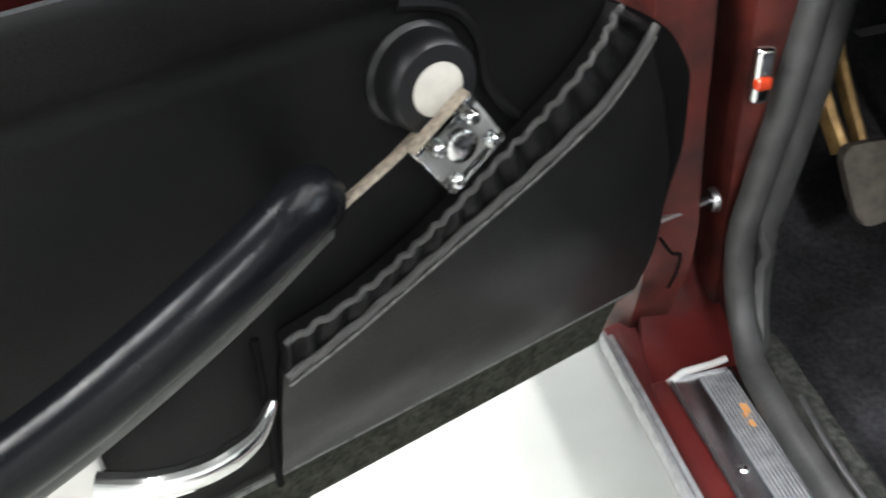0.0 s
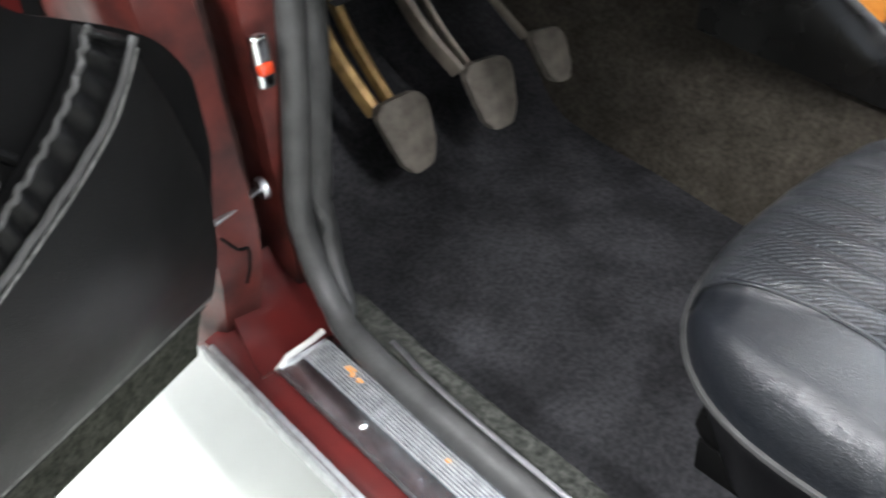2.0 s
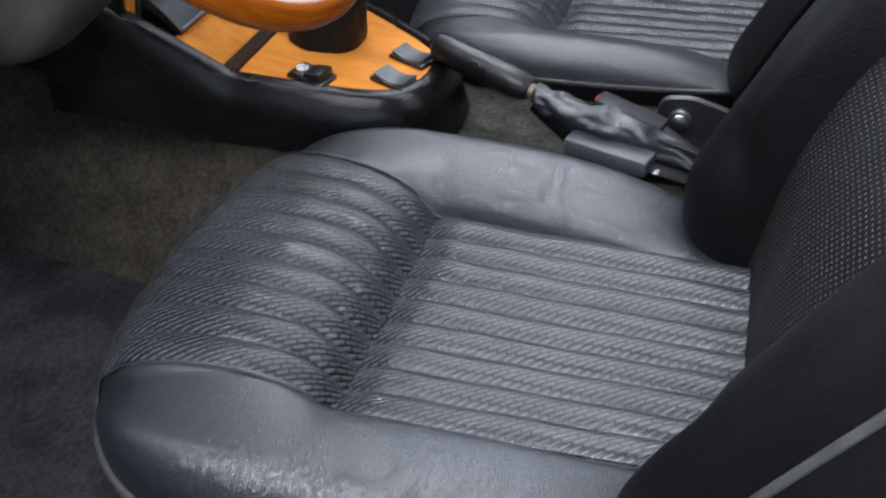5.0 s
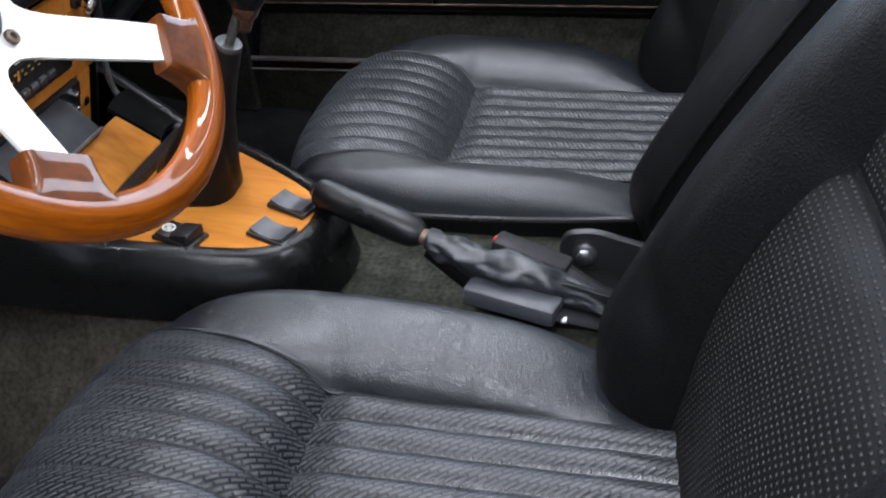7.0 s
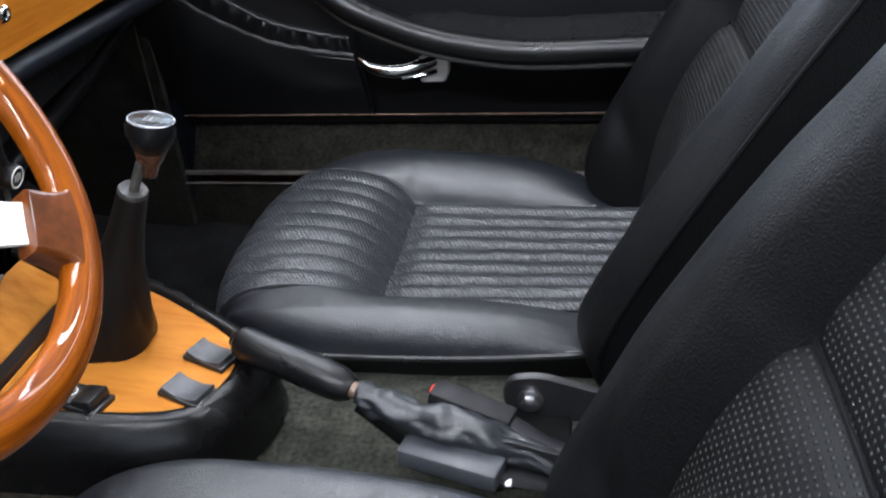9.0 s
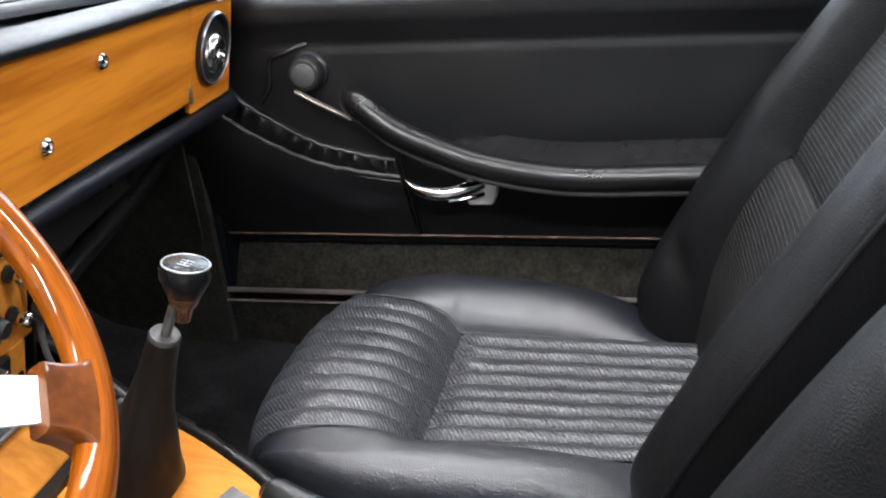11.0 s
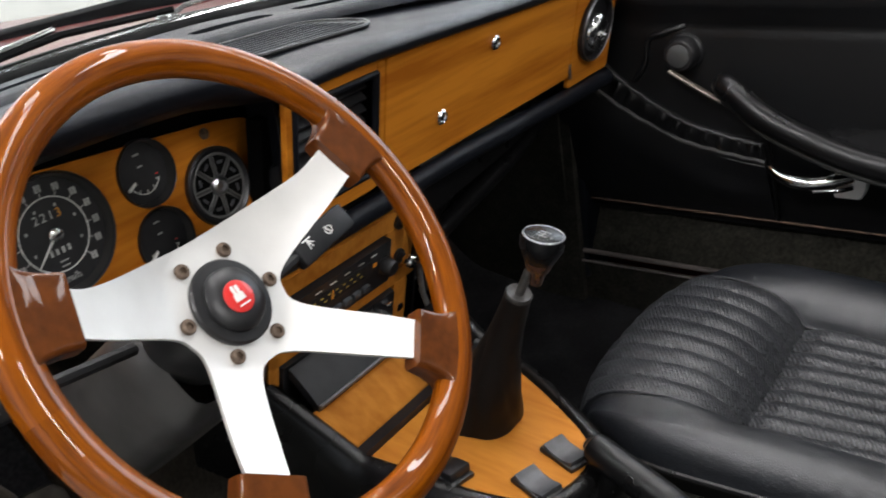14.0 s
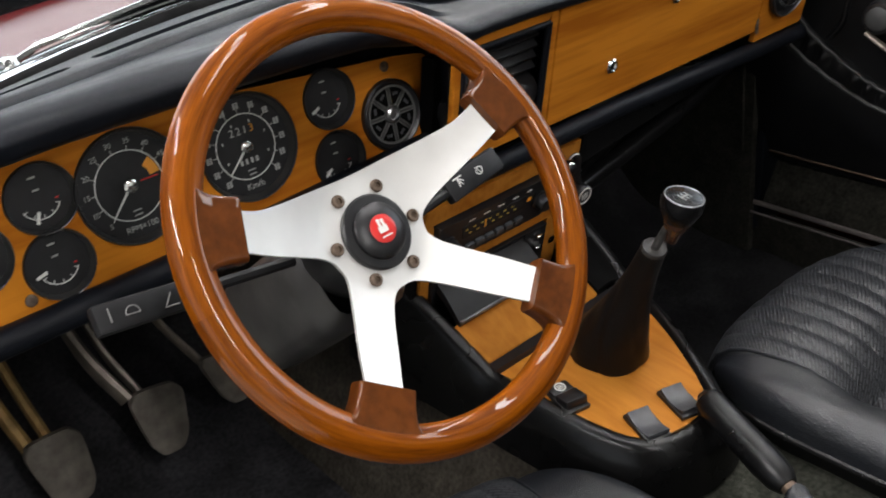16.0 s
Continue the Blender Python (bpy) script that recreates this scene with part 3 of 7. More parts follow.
def sill(body):
    # outer red sill, chrome-edged, with the tread plate on it
    prof = [(-0.70, 0.20), (-0.832, 0.44), (-0.828, 0.462), (-0.815, 0.466), (-0.745, 0.466), (-0.738, 0.462), (-0.72, 0.462), (-0.712, 0.455), (-0.70, 0.30)]
    red = part("sill", sheet(lambda u, v: (*[(lambda k: (prof[int(k)][0] + (prof[min(int(k) + 1, 8)][0] - prof[int(k)][0]) * (k % 1), -1.15 + 1.70 * v,
               prof[int(k)][1] + (prof[min(int(k) + 1, 8)][1] - prof[int(k)][1]) * (k % 1)))(min(u * 8, 7.9999))],)[0], 32, 20), RED, body, "red painted door sill")
    strip = part("sill_trim", join(block((-0.8395, -1.1, 0.458), (-0.8345, 0.532, 0.477), 0.002), tube([(-0.831, y, 0.475) for y in (0.525, 0.2, -0.4, -1.1)], 0.0028, 8)), RIB_METAL, body, "dull bright-metal sill edge trim")
    # ribbed aluminium tread plate
    y1, y0 = 0.462, -0.75
    plate = part("tread_plate", block((-0.799, y0, 0.4665), (-0.739, y1, 0.4705), 0.0012), TREAD, body, "worn ribbed metal tread plate with rust spots")
    for k in range(9):
        x = -0.772 + k * 0.0034
        part("rib", block((x - 0.0009, y0 + 0.004, 0.4705), (x + 0.0009, y1 - 0.006, 0.4722), 0.0004, 1), RIB_METAL, plate)
    part("end_lip", tube([(-0.801, y1 - 0.003, 0.468), (-0.785, y1 + 0.002, 0.4725), (-0.757, y1 + 0.004, 0.4725), (-0.741, y1 + 0.006, 0.4735)], 0.0034, 8), ALUMINIUM, plate)
    part("outer_lip", tube([(-0.799, y1 - 0.004, 0.470), (-0.799, 0.1, 0.470), (-0.799, y0, 0.470)], 0.0022, 6), STEEL, plate)
    for y in (0.350, 0.02, -0.35):
        part("screw", lathe([(0.0048, 0), (0.0048, 0.0006), (0.003, 0.0022), (0.0, 0.0024)], 14, Matrix.Translation((-0.783, y, 0.4705))), CHROME, plate)
    for y, a in ((0.409, 0.006), (0.392, 0.004), (0.402, 0.003), (0.268, 0.003)):
        part("rust_spot", lathe([(a, 0), (a * 0.7, 0.0005), (0, 0.0006)], 9, Matrix.Translation((-0.758 + a, y, 0.4716)) @ Matrix.Diagonal((0.7, 1.3, 1, 1))), AMBER, plate)
    # step filler behind the tread plate and up to the pillar
    part("sill_corner", sheet(lambda u, v: (-0.816 + 0.028 * v + (0.10 - 0.028 * v) * u, 0.462 + 0.115 * v, 0.4685 + 0.075 * max(0, v - 0.35) ** 1.5 + 0.004 * noise.noise((u * 4, v * 4, 1)) * v), 16, 16, 0.05, (0, 0, -1)), RED, body, "scuffed red sill corner")
    # the rounded dust seal round the opening, and the bright strip that holds the carpet edge
    path = catmull([(-0.640, 0.550, 1.02), (-0.664, 0.534, 0.86), (-0.683, 0.524, 0.747), (-0.696, 0.520, 0.675), (-0.707, 0.518, 0.62), (-0.715, 0.516, 0.573), (-0.717, 0.504, 0.525), (-0.722, 0.472, 0.493), (-0.731, 0.42, 0.482), (-0.735, 0.25, 0.480), (-0.735, -0.3, 0.480), (-0.735, -0.95, 0.480)], 8)
    part("door_seal", tube(path, 0.0135, 12), RUBBER, body, "dusty grey rubber door seal")
    path2 = [p + Vector((0.026 - 0.012 * max(0, i - 44) / 14, 0.006, -0.004 - 0.012 * max(0, i - 44) / 14)) for i, p in enumerate(path[:60])]
    part("seal_flange", tube(path2, 0.012, 10, flat=1.25), RUBBER, body, "grey seal flange")
    bright = catmull([(-0.7125, 0.392, 0.4925), (-0.7155, 0.370, 0.4935), (-0.7205, 0.328, 0.4945), (-0.7235, 0.246, 0.4950), (-0.724, 0.1, 0.4950), (-0.724, -0.9, 0.4950)], 6)
    part("carpet_strip", tube(bright, 0.0028, 8, flat=0.7), STEEL, body, "bright carpet retaining strip")
    def inner(u, v):
        y = 0.478 - 1.41 * v
        k = max(0.0, (u - 0.35) / 0.65)
        f = 1 - 0.75 * max(0.0, (y - 0.39) / 0.088) ** 1.4
        x = -0.718 + (0.026 * min(1, u / 0.35) + 0.030 * k) * f + 0.018 * max(0, (y - 0.36) / 0.1) ** 2
        return x + 0.002 * noise.noise((y * 40, u * 8, 0)), y, 0.483 - 0.004 * u - 0.14 * k ** 1.3 + 0.004 * noise.noise((y * 30, u * 6, 3))
    part("sill_carpet", sheet(inner, 16, 90, 0.012, (-1, 0, -0.4)), CARPET_SILL, body, "olive carpet over the inner sill with a frayed edge")


sill(BODY)


def pillar(body):
    # hinge post: outer face, set-back door jamb and the scuttle above it
    def post(u, v):
        z = 0.43 + 0.66 * v
        belly = lerp_table([(0.47, 0.0), (0.56, 0.022), (0.66, 0.012), (0.80, 0.004), (0.93, -0.02), (1.1, -0.05)], z)
        low = max(0.0, min(1.0, (0.60 - z) / 0.12))
        pts = [(-0.835, 0.66), (-0.822, 0.565 - belly * 0.2), (-0.806, 0.540 - belly), (-0.757 - 0.012 * low, 0.538 - belly), (-0.749 - 0.012 * low, 0.550), (-0.747 - 0.010 * low, 0.68), (-0.728, 0.68), (-0.726, 0.55), (-0.722, 0.534), (-0.690, 0.530)]
        k = min(u * 9, 8.9999)
        a, b = pts[int(k)], pts[int(k) + 1]
        t = k % 1
        return a[0] + (b[0] - a[0]) * t, a[1] + (b[1] - a[1]) * t + 0.003 * noise.noise((u * 9, z * 14, 0)), z
    part("hinge_pillar", sheet(post, 45, 50), RED_WORN, body, "worn red hinge pillar with chipped paint")
    # dark brown block fills the channel, its shade painted as colour
    part("pillar_recess", block((-0.752, 0.585, 0.52), (-0.724, 0.60, 0.95), 0.003), RECESS_SHADE, body, "dark brown block for the shade in the hinge pillar recess")
    # black sheet added behind the post, standing for the shadow in the gap
    part("pillar_shadow_sheet", block((-0.86, 0.67, 0.40), (-0.70, 0.69, 1.05), 0.004), DULL_BLACK, body)
    part("front_wing", sheet(lambda u, v: (-0.86 - 0.02 * math.sin(v * 2.6), 0.70 + 1.1 * u, 0.30 + 0.66 * v), 6, 16, 0.02, (1, 0, 0)), RED, body, "red front wing")
    # wires, strap pin and the courtesy lamp on the jamb
    part("check_strap", join(tube([(-0.80, 0.520, 0.606), (-0.765, 0.528, 0.607), (-0.742, 0.535, 0.608)], 0.0045, 8, flat=0.6),
         lathe([(0.010, 0), (0.0115, 0.003), (0.0115, 0.006), (0.006, 0.008)], 14, basis((-0.742, 0.533, 0.608), (0, 1, 0), (0, 0, 1), (1, 0, 0)))), STEEL, body, "grimy door check strap")
    part("wire", tube(catmull([(-0.80, 0.505, 0.60), (-0.79, 0.50, 0.585), (-0.775, 0.512, 0.57), (-0.78, 0.507, 0.555), (-0.79, 0.50, 0.545)], 6), 0.0016, 6), DULL_BLACK, body)
    part("bolt_head", lathe([(0.007, 0), (0.007, 0.003), (0.003, 0.005)], 8, basis((-0.79, 0.515, 0.92), (1, 0, 0), (0, 0, 1), (0, -1, 0))), RED_WORN, body)
    lamp = part("courtesy_lamp", rbox((0.017, 0.012, 0.050), 0.0058, 4, Matrix.Translation((-0.720, 0.516, 0.736))), CHROME, body, "chrome courtesy lamp with a red lens")
    part("lens", rbox((0.015, 0.011, 0.012), 0.004, 3, Matrix.Translation((-0.7205, 0.5115, 0.731))), MIRROR_LENS, lamp)


pillar(BODY)


def passenger_side(body):
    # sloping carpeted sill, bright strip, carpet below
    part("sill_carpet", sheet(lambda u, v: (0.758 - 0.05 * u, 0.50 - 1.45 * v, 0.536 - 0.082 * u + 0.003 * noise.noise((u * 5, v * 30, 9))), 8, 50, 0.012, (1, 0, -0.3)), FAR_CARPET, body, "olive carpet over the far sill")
    part("sill_bright_strip", tube([(0.698, 0.46, 0.458), (0.698, 0.0, 0.458), (0.698, -0.93, 0.458)], 0.0040, 8, flat=1.2), DULL_STRIP, body, "bright metal strip along the far sill")
    part("sill_bright_strip", tube([(0.690, 0.46, 0.442), (0.690, 0.0, 0.442), (0.690, -0.93, 0.442)], 0.0020, 8), DULL_STRIP, body, "bright metal strip along the far sill")
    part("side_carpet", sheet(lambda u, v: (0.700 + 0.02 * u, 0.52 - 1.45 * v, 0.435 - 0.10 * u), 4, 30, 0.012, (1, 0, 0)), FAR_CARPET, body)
    part("outer_sill", block((0.775, -1.1, 0.2), (0.85, 0.6, 0.50), 0.02), RED, body)
    # kick panel ahead of the door, and the seam carpet beside it
    part("hinge_cover", block((0.70, 0.43, 0.40), (0.86, 0.60, 0.99), 0.01), DASH_VINYL, body)
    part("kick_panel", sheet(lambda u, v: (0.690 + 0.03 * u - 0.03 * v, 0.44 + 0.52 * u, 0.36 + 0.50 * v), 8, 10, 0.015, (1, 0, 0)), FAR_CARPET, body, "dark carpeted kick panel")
    part("kick_seam", tube([(0.652, 0.452, 0.75), (0.672, 0.458, 0.62), (0.692, 0.462, 0.47)], 0.0022, 6), FAR_CARPET, body)
    part("far_wing", sheet(lambda u, v: (0.86 + 0.02 * math.sin(v * 2.6), 0.56 + 1.2 * u, 0.30 + 0.58 * v), 6, 16, 0.02, (-1, 0, 0)), BONNET, body, "red front wing")


passenger_side(BODY)


def screen_y(x):
    return 0.640 - 0.55 * x * x


def scuttle(body):
    """Windscreen foot, wipers and bonnet beyond the dashboard."""
    base = [(x, screen_y(x) + 0.015, 0.989 - 0.02 * abs(x) ** 2 - 0.03 * max(0.0, x - 0.08)) for x in [-0.66 + 0.06 * i for i in range(23)]]
    part("screen_rubber", tube(base, 0.013, 10), DULL_BLACK, body, "black windscreen rubber")
    part("screen_chrome", tube([(x, y + 0.012, z + 0.012) for x, y, z in base], 0.006, 8), CHROME, body, "chrome windscreen foot strip")
    part("screen_chrome", tube([(x, y + 0.034, z + 0.010) for x, y, z in base], 0.0045, 8), CHROME, body, "chrome windscreen foot strip")
    def glass(u, v):
        x = -0.64 + 1.28 * u
        return x * (1 - 0.08 * v), screen_y(x) + 0.02 - 0.30 * v, 1.0 + 0.36 * v
    w = part("windscreen", sheet(glass, 24, 8, 0.004, (0, 1, 0.8)), GLASS, body, "clear windscreen glass")
    w.visible_shadow = False
    for s in (-1, 1):
        part("screen_pillar", tube([(s * 0.665, screen_y(0.665) + 0.05, 0.93), (s * 0.655, screen_y(0.655) - 0.02, 1.02), (s * 0.61, 0.16, 1.36)], [0.03, 0.022, 0.018], 10), DASH_VINYL, body, "black trimmed windscreen pillar")
    part("screen_header", tube([(-0.61, 0.16, 1.36), (0, 0.30, 1.38), (0.61, 0.16, 1.36)], 0.016, 10), DASH_VINYL, body)
    part("bonnet", sheet(lambda u, v: (-0.80 + 1.6 * u, 0.70 + 1.15 * v, 0.978 - 0.055 * (2 * u - 1) ** 2 - 0.10 * v * v + 0.008 * math.exp(-((u - 0.5) * 5) ** 2)), 24, 16, 0.02, (0, 0, -1)), BONNET, body, "glossy red bonnet")
    part("scuttle_panel", sheet(lambda u, v: (-0.74 + 1.48 * u, screen_y(-0.74 + 1.48 * u) + 0.03 + (0.72 - screen_y(-0.74 + 1.48 * u) - 0.03) * v, 0.974 - 0.03 * (2 * u - 1) ** 2), 24, 4, 0.015, (0, 0, -1)), BONNET, body, "red scuttle panel")
    for px, tx, sgn in ((-0.42, -0.06, 1), (0.10, 0.44, 1)):
        wip = part("wiper_arm", join(tube([(px, screen_y(px) + 0.055, 0.997), (px + 0.03, screen_y(px) + 0.05, 1.010), (tx, screen_y(tx) + 0.045, 1.024)], 0.0055, 8, flat=0.6),
                   lathe([(0.013, 0), (0.013, 0.012), (0.008, 0.02), (0, 0.021)], 14, Matrix.Translation((px, screen_y(px) + 0.055, 0.985)))), CHROME, body, "chrome wiper arm")
        part("wiper_blade", tube([(tx - 0.24, screen_y(tx - 0.24) + 0.036, 1.010), (tx, screen_y(tx) + 0.036, 1.018), (tx + 0.16, screen_y(tx + 0.16) + 0.036, 1.012)], 0.0045, 6), DULL_BLACK, wip)
    part("screen_jet", join(lathe([(0.007, 0), (0.007, 0.012), (0.003, 0.014)], 10, Matrix.Translation((-0.30, 0.70, 0.973)))), CHROME, body)


scuttle(BODY)


# ---------------------------------------------------------------- doors
def door(name, put, label, acrylic, cap):
    """A door from its hinge edge: put(u, w, z) with u back from the hinge, w out of the panel into the cabin."""
    d = thing(name, put(0.4, -0.06, 0.50), label, "car door")
    FOOT, SEAM, PB = (0.496, 0.560, 0.549) if acrylic else (0.53, 0.553, 0.535)
    prof = [(0.515, -0.022), (0.56, -0.012), (0.60, 0.004), (0.66, 0.022), (0.74, 0.036), (0.84, 0.040), (0.868, 0.042), (0.885, 0.047), (0.905, 0.056), (0.925, 0.058), (0.938, 0.051), (0.946, 0.038), (0.950, 0.012)]
    if acrylic:
        prof = [(0.505, 0.028), (0.567, 0.036), (0.62, 0.040), (0.74, 0.042), (0.84, 0.040), (0.885, 0.048), (0.915, 0.066), (0.945, 0.078), (0.955, 0.07)]
    SKIN = DRIVER_DOOR_VINYL if acrylic else DOOR_VINYL
    CREASE = 0.884 if acrylic else 0.866
    def face(z):
        return lerp_table(prof, z)
    def hinge_edge(z):
        if acrylic:
            return lerp_table([(0.505, 0.012), (0.55, -0.003), (0.60, -0.025), (0.65, -0.039), (0.70, -0.050), (0.75, -0.050), (0.78, -0.038), (0.80, -0.023), (0.822, 0.005), (0.843, 0.039), (0.866, 0.076), (0.90, 0.105), (0.966, 0.13)], z)
        return lerp_table([(0.51, 0.02), (0.56, -0.005), (0.62, -0.028), (0.74, -0.042), (0.82, -0.036), (0.88, 0.0), (0.93, 0.05), (0.97, 0.07)], z)
    def panel(u, v):
        z = PB + (0.950 - PB) * v
        uu = hinge_edge(z) + (1.0 - hinge_edge(z)) * u
        dent = (-0.0055 if acrylic else -0.0030) * math.exp(-((z - CREASE) / 0.0075) ** 2) * (1 if uu > 0.21 else max(0.0, (uu - 0.12) / 0.09))
        soft = 0.0025 * noise.noise((uu * 7, z * 9, 0.5))
        return put(uu, face(z) + dent + soft, z)
    part("trim_panel", sheet(panel, 90, 70, 0.006, put(0, -1, 0) - put(0, 0, 0)), SKIN, d, "black vinyl door trim")
    # the shell behind the trim
    def shell(u, v):
        z = FOOT + 0.02 + (0.925 - FOOT) * v
        lead = -0.01 if acrylic else hinge_edge(z) - 0.004
        uu = lead + (1.02 - lead) * u
        return put(uu, -0.05 - 0.03 * math.sin(v * 3.0), z)
    part("outer_skin", sheet(shell, 20, 14, 0.012, put(0, -1, 0) - put(0, 0, 0)), RED, d, "red outer door skin")
    # carpet foot strip with its stitched line
    part("kick_strip", sheet(lambda u, v: put((hinge_edge(FOOT + (SEAM - FOOT) * v) if acrylic else 0.0) * (1 - u) + 1.0 * u, (face(SEAM) - 0.004 - 0.010 * (1 - v) if acrylic else -0.020 - 0.016 * (1 - v)) + 0.0015 * noise.noise((u * 60, v * 8, 0)), FOOT + (SEAM - FOOT) * v), 60, 6, 0.008, put(0, -1, 0) - put(0, 0, 0)), CARPET_GREEN, d, "dark carpet strip along the foot of the door")
    part("foot_bead", tube([put((-0.008 if acrylic else 0.0) + 0.05 * k, face(SEAM) + (0.004 if acrylic else 0.012), SEAM) for k in range(21)], 0.0026 if acrylic else 0.0020, 6), THREAD if acrylic else TAN_BEAD, d)
    # upper crease that runs round the winder
    cre = catmull([put(0.20, face(CREASE) - 0.003, CREASE + 0.002), put(0.165, face(0.872) + 0.001, CREASE - 0.010), put(0.142, face(0.84) + 0.001, 0.845), put(0.135, face(0.81) + 0.001, 0.808), put(0.115, face(0.78) + 0.001, 0.78)], 8)
    part("panel_crease", tube(cre, 0.0045, 8), SKIN, d)
    # gathered map pocket
    up = [(0.316, 0.692), (0.25, 0.706), (0.19, 0.726), (0.10, 0.781), (0.055, 0.825), (0.034, 0.858)]
    lo = [(0.320, 0.664), (0.25, 0.675), (0.178, 0.695), (0.080, 0.748), (0.030, 0.793), (0.004, 0.836)]
    if acrylic:
        up = [(0.312, 0.695), (0.262, 0.705), (0.220, 0.722), (0.182, 0.741), (0.143, 0.764), (0.100, 0.787), (0.062, 0.814), (0.040, 0.842)]
        lo = [(0.315, 0.666), (0.272, 0.680), (0.232, 0.696), (0.186, 0.715), (0.134, 0.736), (0.086, 0.757), (0.042, 0.782), (0.006, 0.818)]
    BULGE = 0.006 if acrylic else 0.0
    U = [(p.x, p.y) for p in catmull([(a, b, 0) for a, b in up], 14)]
    L = [(p.x, p.y) for p in catmull([(a, b, 0) for a, b in lo], 14)]
    n = len(U) - 1
    def pocket(u, v):
        i = min(int(u * n), n - 1)
        t = u * n - i
        a = [U[i][k] + (U[i + 1][k] - U[i][k]) * t for k in (0, 1)]
        b = [L[i][k] + (L[i + 1][k] - L[i][k]) * t for k in (0, 1)]
        wav = math.sin(u * 104 + 1.9 * math.sin(u * 13)) * (0.5 + 0.5 * math.sin(u * 17 + 1) ** 2)
        uu, zz = a[0] + (b[0] - a[0]) * v, a[1] + (b[1] - a[1]) * v
        return put(uu, face(zz) + 0.009 + BULGE + 0.0042 * wav * math.sin(math.pi * v) + 0.003 * math.sin(math.pi * v), zz)
    part("pocket_gather", sheet(pocket, 190, 8, 0.01, put(0, -1, 0) - put(0, 0, 0)), SKIN, d, "gathered elastic mouth of the map pocket")
    part("pocket_piping", tube([put(p[0], face(p[1]) + 0.0125 + BULGE + 0.0015 * math.sin(i * 1.3 + 1.2), p[1] + 0.0010 * math.sin(i * 1.9) * (0.6 + 0.4 * math.sin(i * 0.21 + 1))) for i, p in enumerate(U)], 0.0026, 8), PIPING, d)
    part("pocket_piping", tube([put(p[0], face(p[1]) + 0.0125 + BULGE, p[1] + 0.0008 * math.sin(p[0] * 190)) for p in L], 0.0034, 8), PIPING, d)
    part("pocket_stitching", tube([put(p[0], face(p[1] - 0.009) + 0.0125 + BULGE, p[1] - 0.008) for p in L], 0.0016, 6), THREAD, d)
    def bag(u, v):
        i = min(int(u * n), n - 1)
        t = u * n - i
        b = [L[i][k] + (L[i + 1][k] - L[i][k]) * t for k in (0, 1)]
        z = SEAM + 0.003 + (b[1] - SEAM - 0.003) * v
        uu = b[0] + (0.330 * (1 - u) + hinge_edge(z) * u - b[0]) * (1 - v) ** 0.8
        return put(uu, face(z) + (0.007 + BULGE * v if acrylic else 0.013) + (0.014 if acrylic else 0.007) * math.sin(math.pi * v) * math.sin(math.pi * u ** (1.8 if acrylic else 1.0)) + 0.005 * noise.noise((u * 2.6, v * 2.6, 4)) * math.sin(math.pi * v), z)
    part("pocket", sheet(bag, 60, 20, 0.008, put(0, -1, 0) - put(0, 0, 0)), POCKET_VINYL if acrylic else DOOR_VINYL, d, "black vinyl map pocket")
    part("pocket_seam", tube([put(0.328, face(0.70) + 0.008, 0.70), put(0.331, face(0.64) + 0.010, 0.64), put(0.334, face(0.56) + 0.010, 0.556)], 0.003, 6), DULL_BLACK, d)
    # padded armrest: a thick bar that droops back and widens into a pad
    if acrylic:
        line = catmull([(0.286, 0.786, 0.050), (0.284, 0.803, 0.078), (0.298, 0.817, 0.100), (0.345, 0.801, 0.111), (0.40, 0.777, 0.113), (0.46, 0.754, 0.113), (0.54, 0.732, 0.112), (0.64, 0.716, 0.112), (0.78, 0.710, 0.110), (0.95, 0.710, 0.10)], 8)
    else:
        line = catmull([(0.262, 0.775, 0.052), (0.270, 0.792, 0.078), (0.290, 0.791, 0.100), (0.335, 0.760, 0.111), (0.395, 0.732, 0.112), (0.47, 0.707, 0.112), (0.577, 0.690, 0.111), (0.72, 0.691, 0.110), (0.95, 0.695, 0.10)], 8)
    k = len(line)
    rad = [0.010 + (0.0085 if acrylic else 0.0070) * min(1, i / 10) ** 0.6 for i in range(k)]
    arm = part("armrest", tube([put(p.x, p.z, p.y) for p in line], rad, 20, flat=1.08), ARM_VINYL if acrylic else VINYL, d, "padded black armrest and pull")
    def web(u, v):
        first = 52 if acrylic else 34
        p = line[int(first + (k - 1 - first) * u)]
        return put(p.x, face(p.y) * (1 - v) + (p.z - 0.004) * v, p.y - 0.002 + (0.024 + 0.012 * u) * (1 - v) * (1 if u > 0.25 else u * 4))
    part("arm_pad", sheet(web, 40, 6, 0.024, (0, 0, -1)), VINYL, arm)
    part("arm_bead", tube([put(p.x, p.z - 0.002, p.y - 0.021) for p in line[10:]], 0.0105 if acrylic else 0.0062, 10), ARM_BEAD, arm)
    # window winder
    cu, cz, tall = (0.1905, 0.8380, 0.72) if acrylic else (0.200, 0.829, 0.75)
    wb, wide = face(cz), 0.0308 if acrylic else 0.0250
    turn = basis(put(cu, wb, cz), (put(1, 0, 0) - put(0, 0, 0)), (0, 0, 1), (put(0, 1, 0) - put(0, 0, 0)))
    boss = part("winder_boss", lathe([(wide + 0.004, 0.0), (wide + 0.0035, 0.005), (wide + 0.0005, 0.008), (wide, 0.028 * tall), (wide - 0.001, 0.036 * tall), (wide - 0.0035, 0.040 * tall), (0.0175, 0.041 * tall)], 36, turn), PLASTIC, d, "black window winder boss")
    part("winder_cap", lathe([(0.0172, 0.0405 * tall), (0.0172, 0.0425 * tall), (0.0155, 0.0438 * tall), (0.0, 0.0438 * tall)], 32, turn), cap, boss, "aged round winder cap")
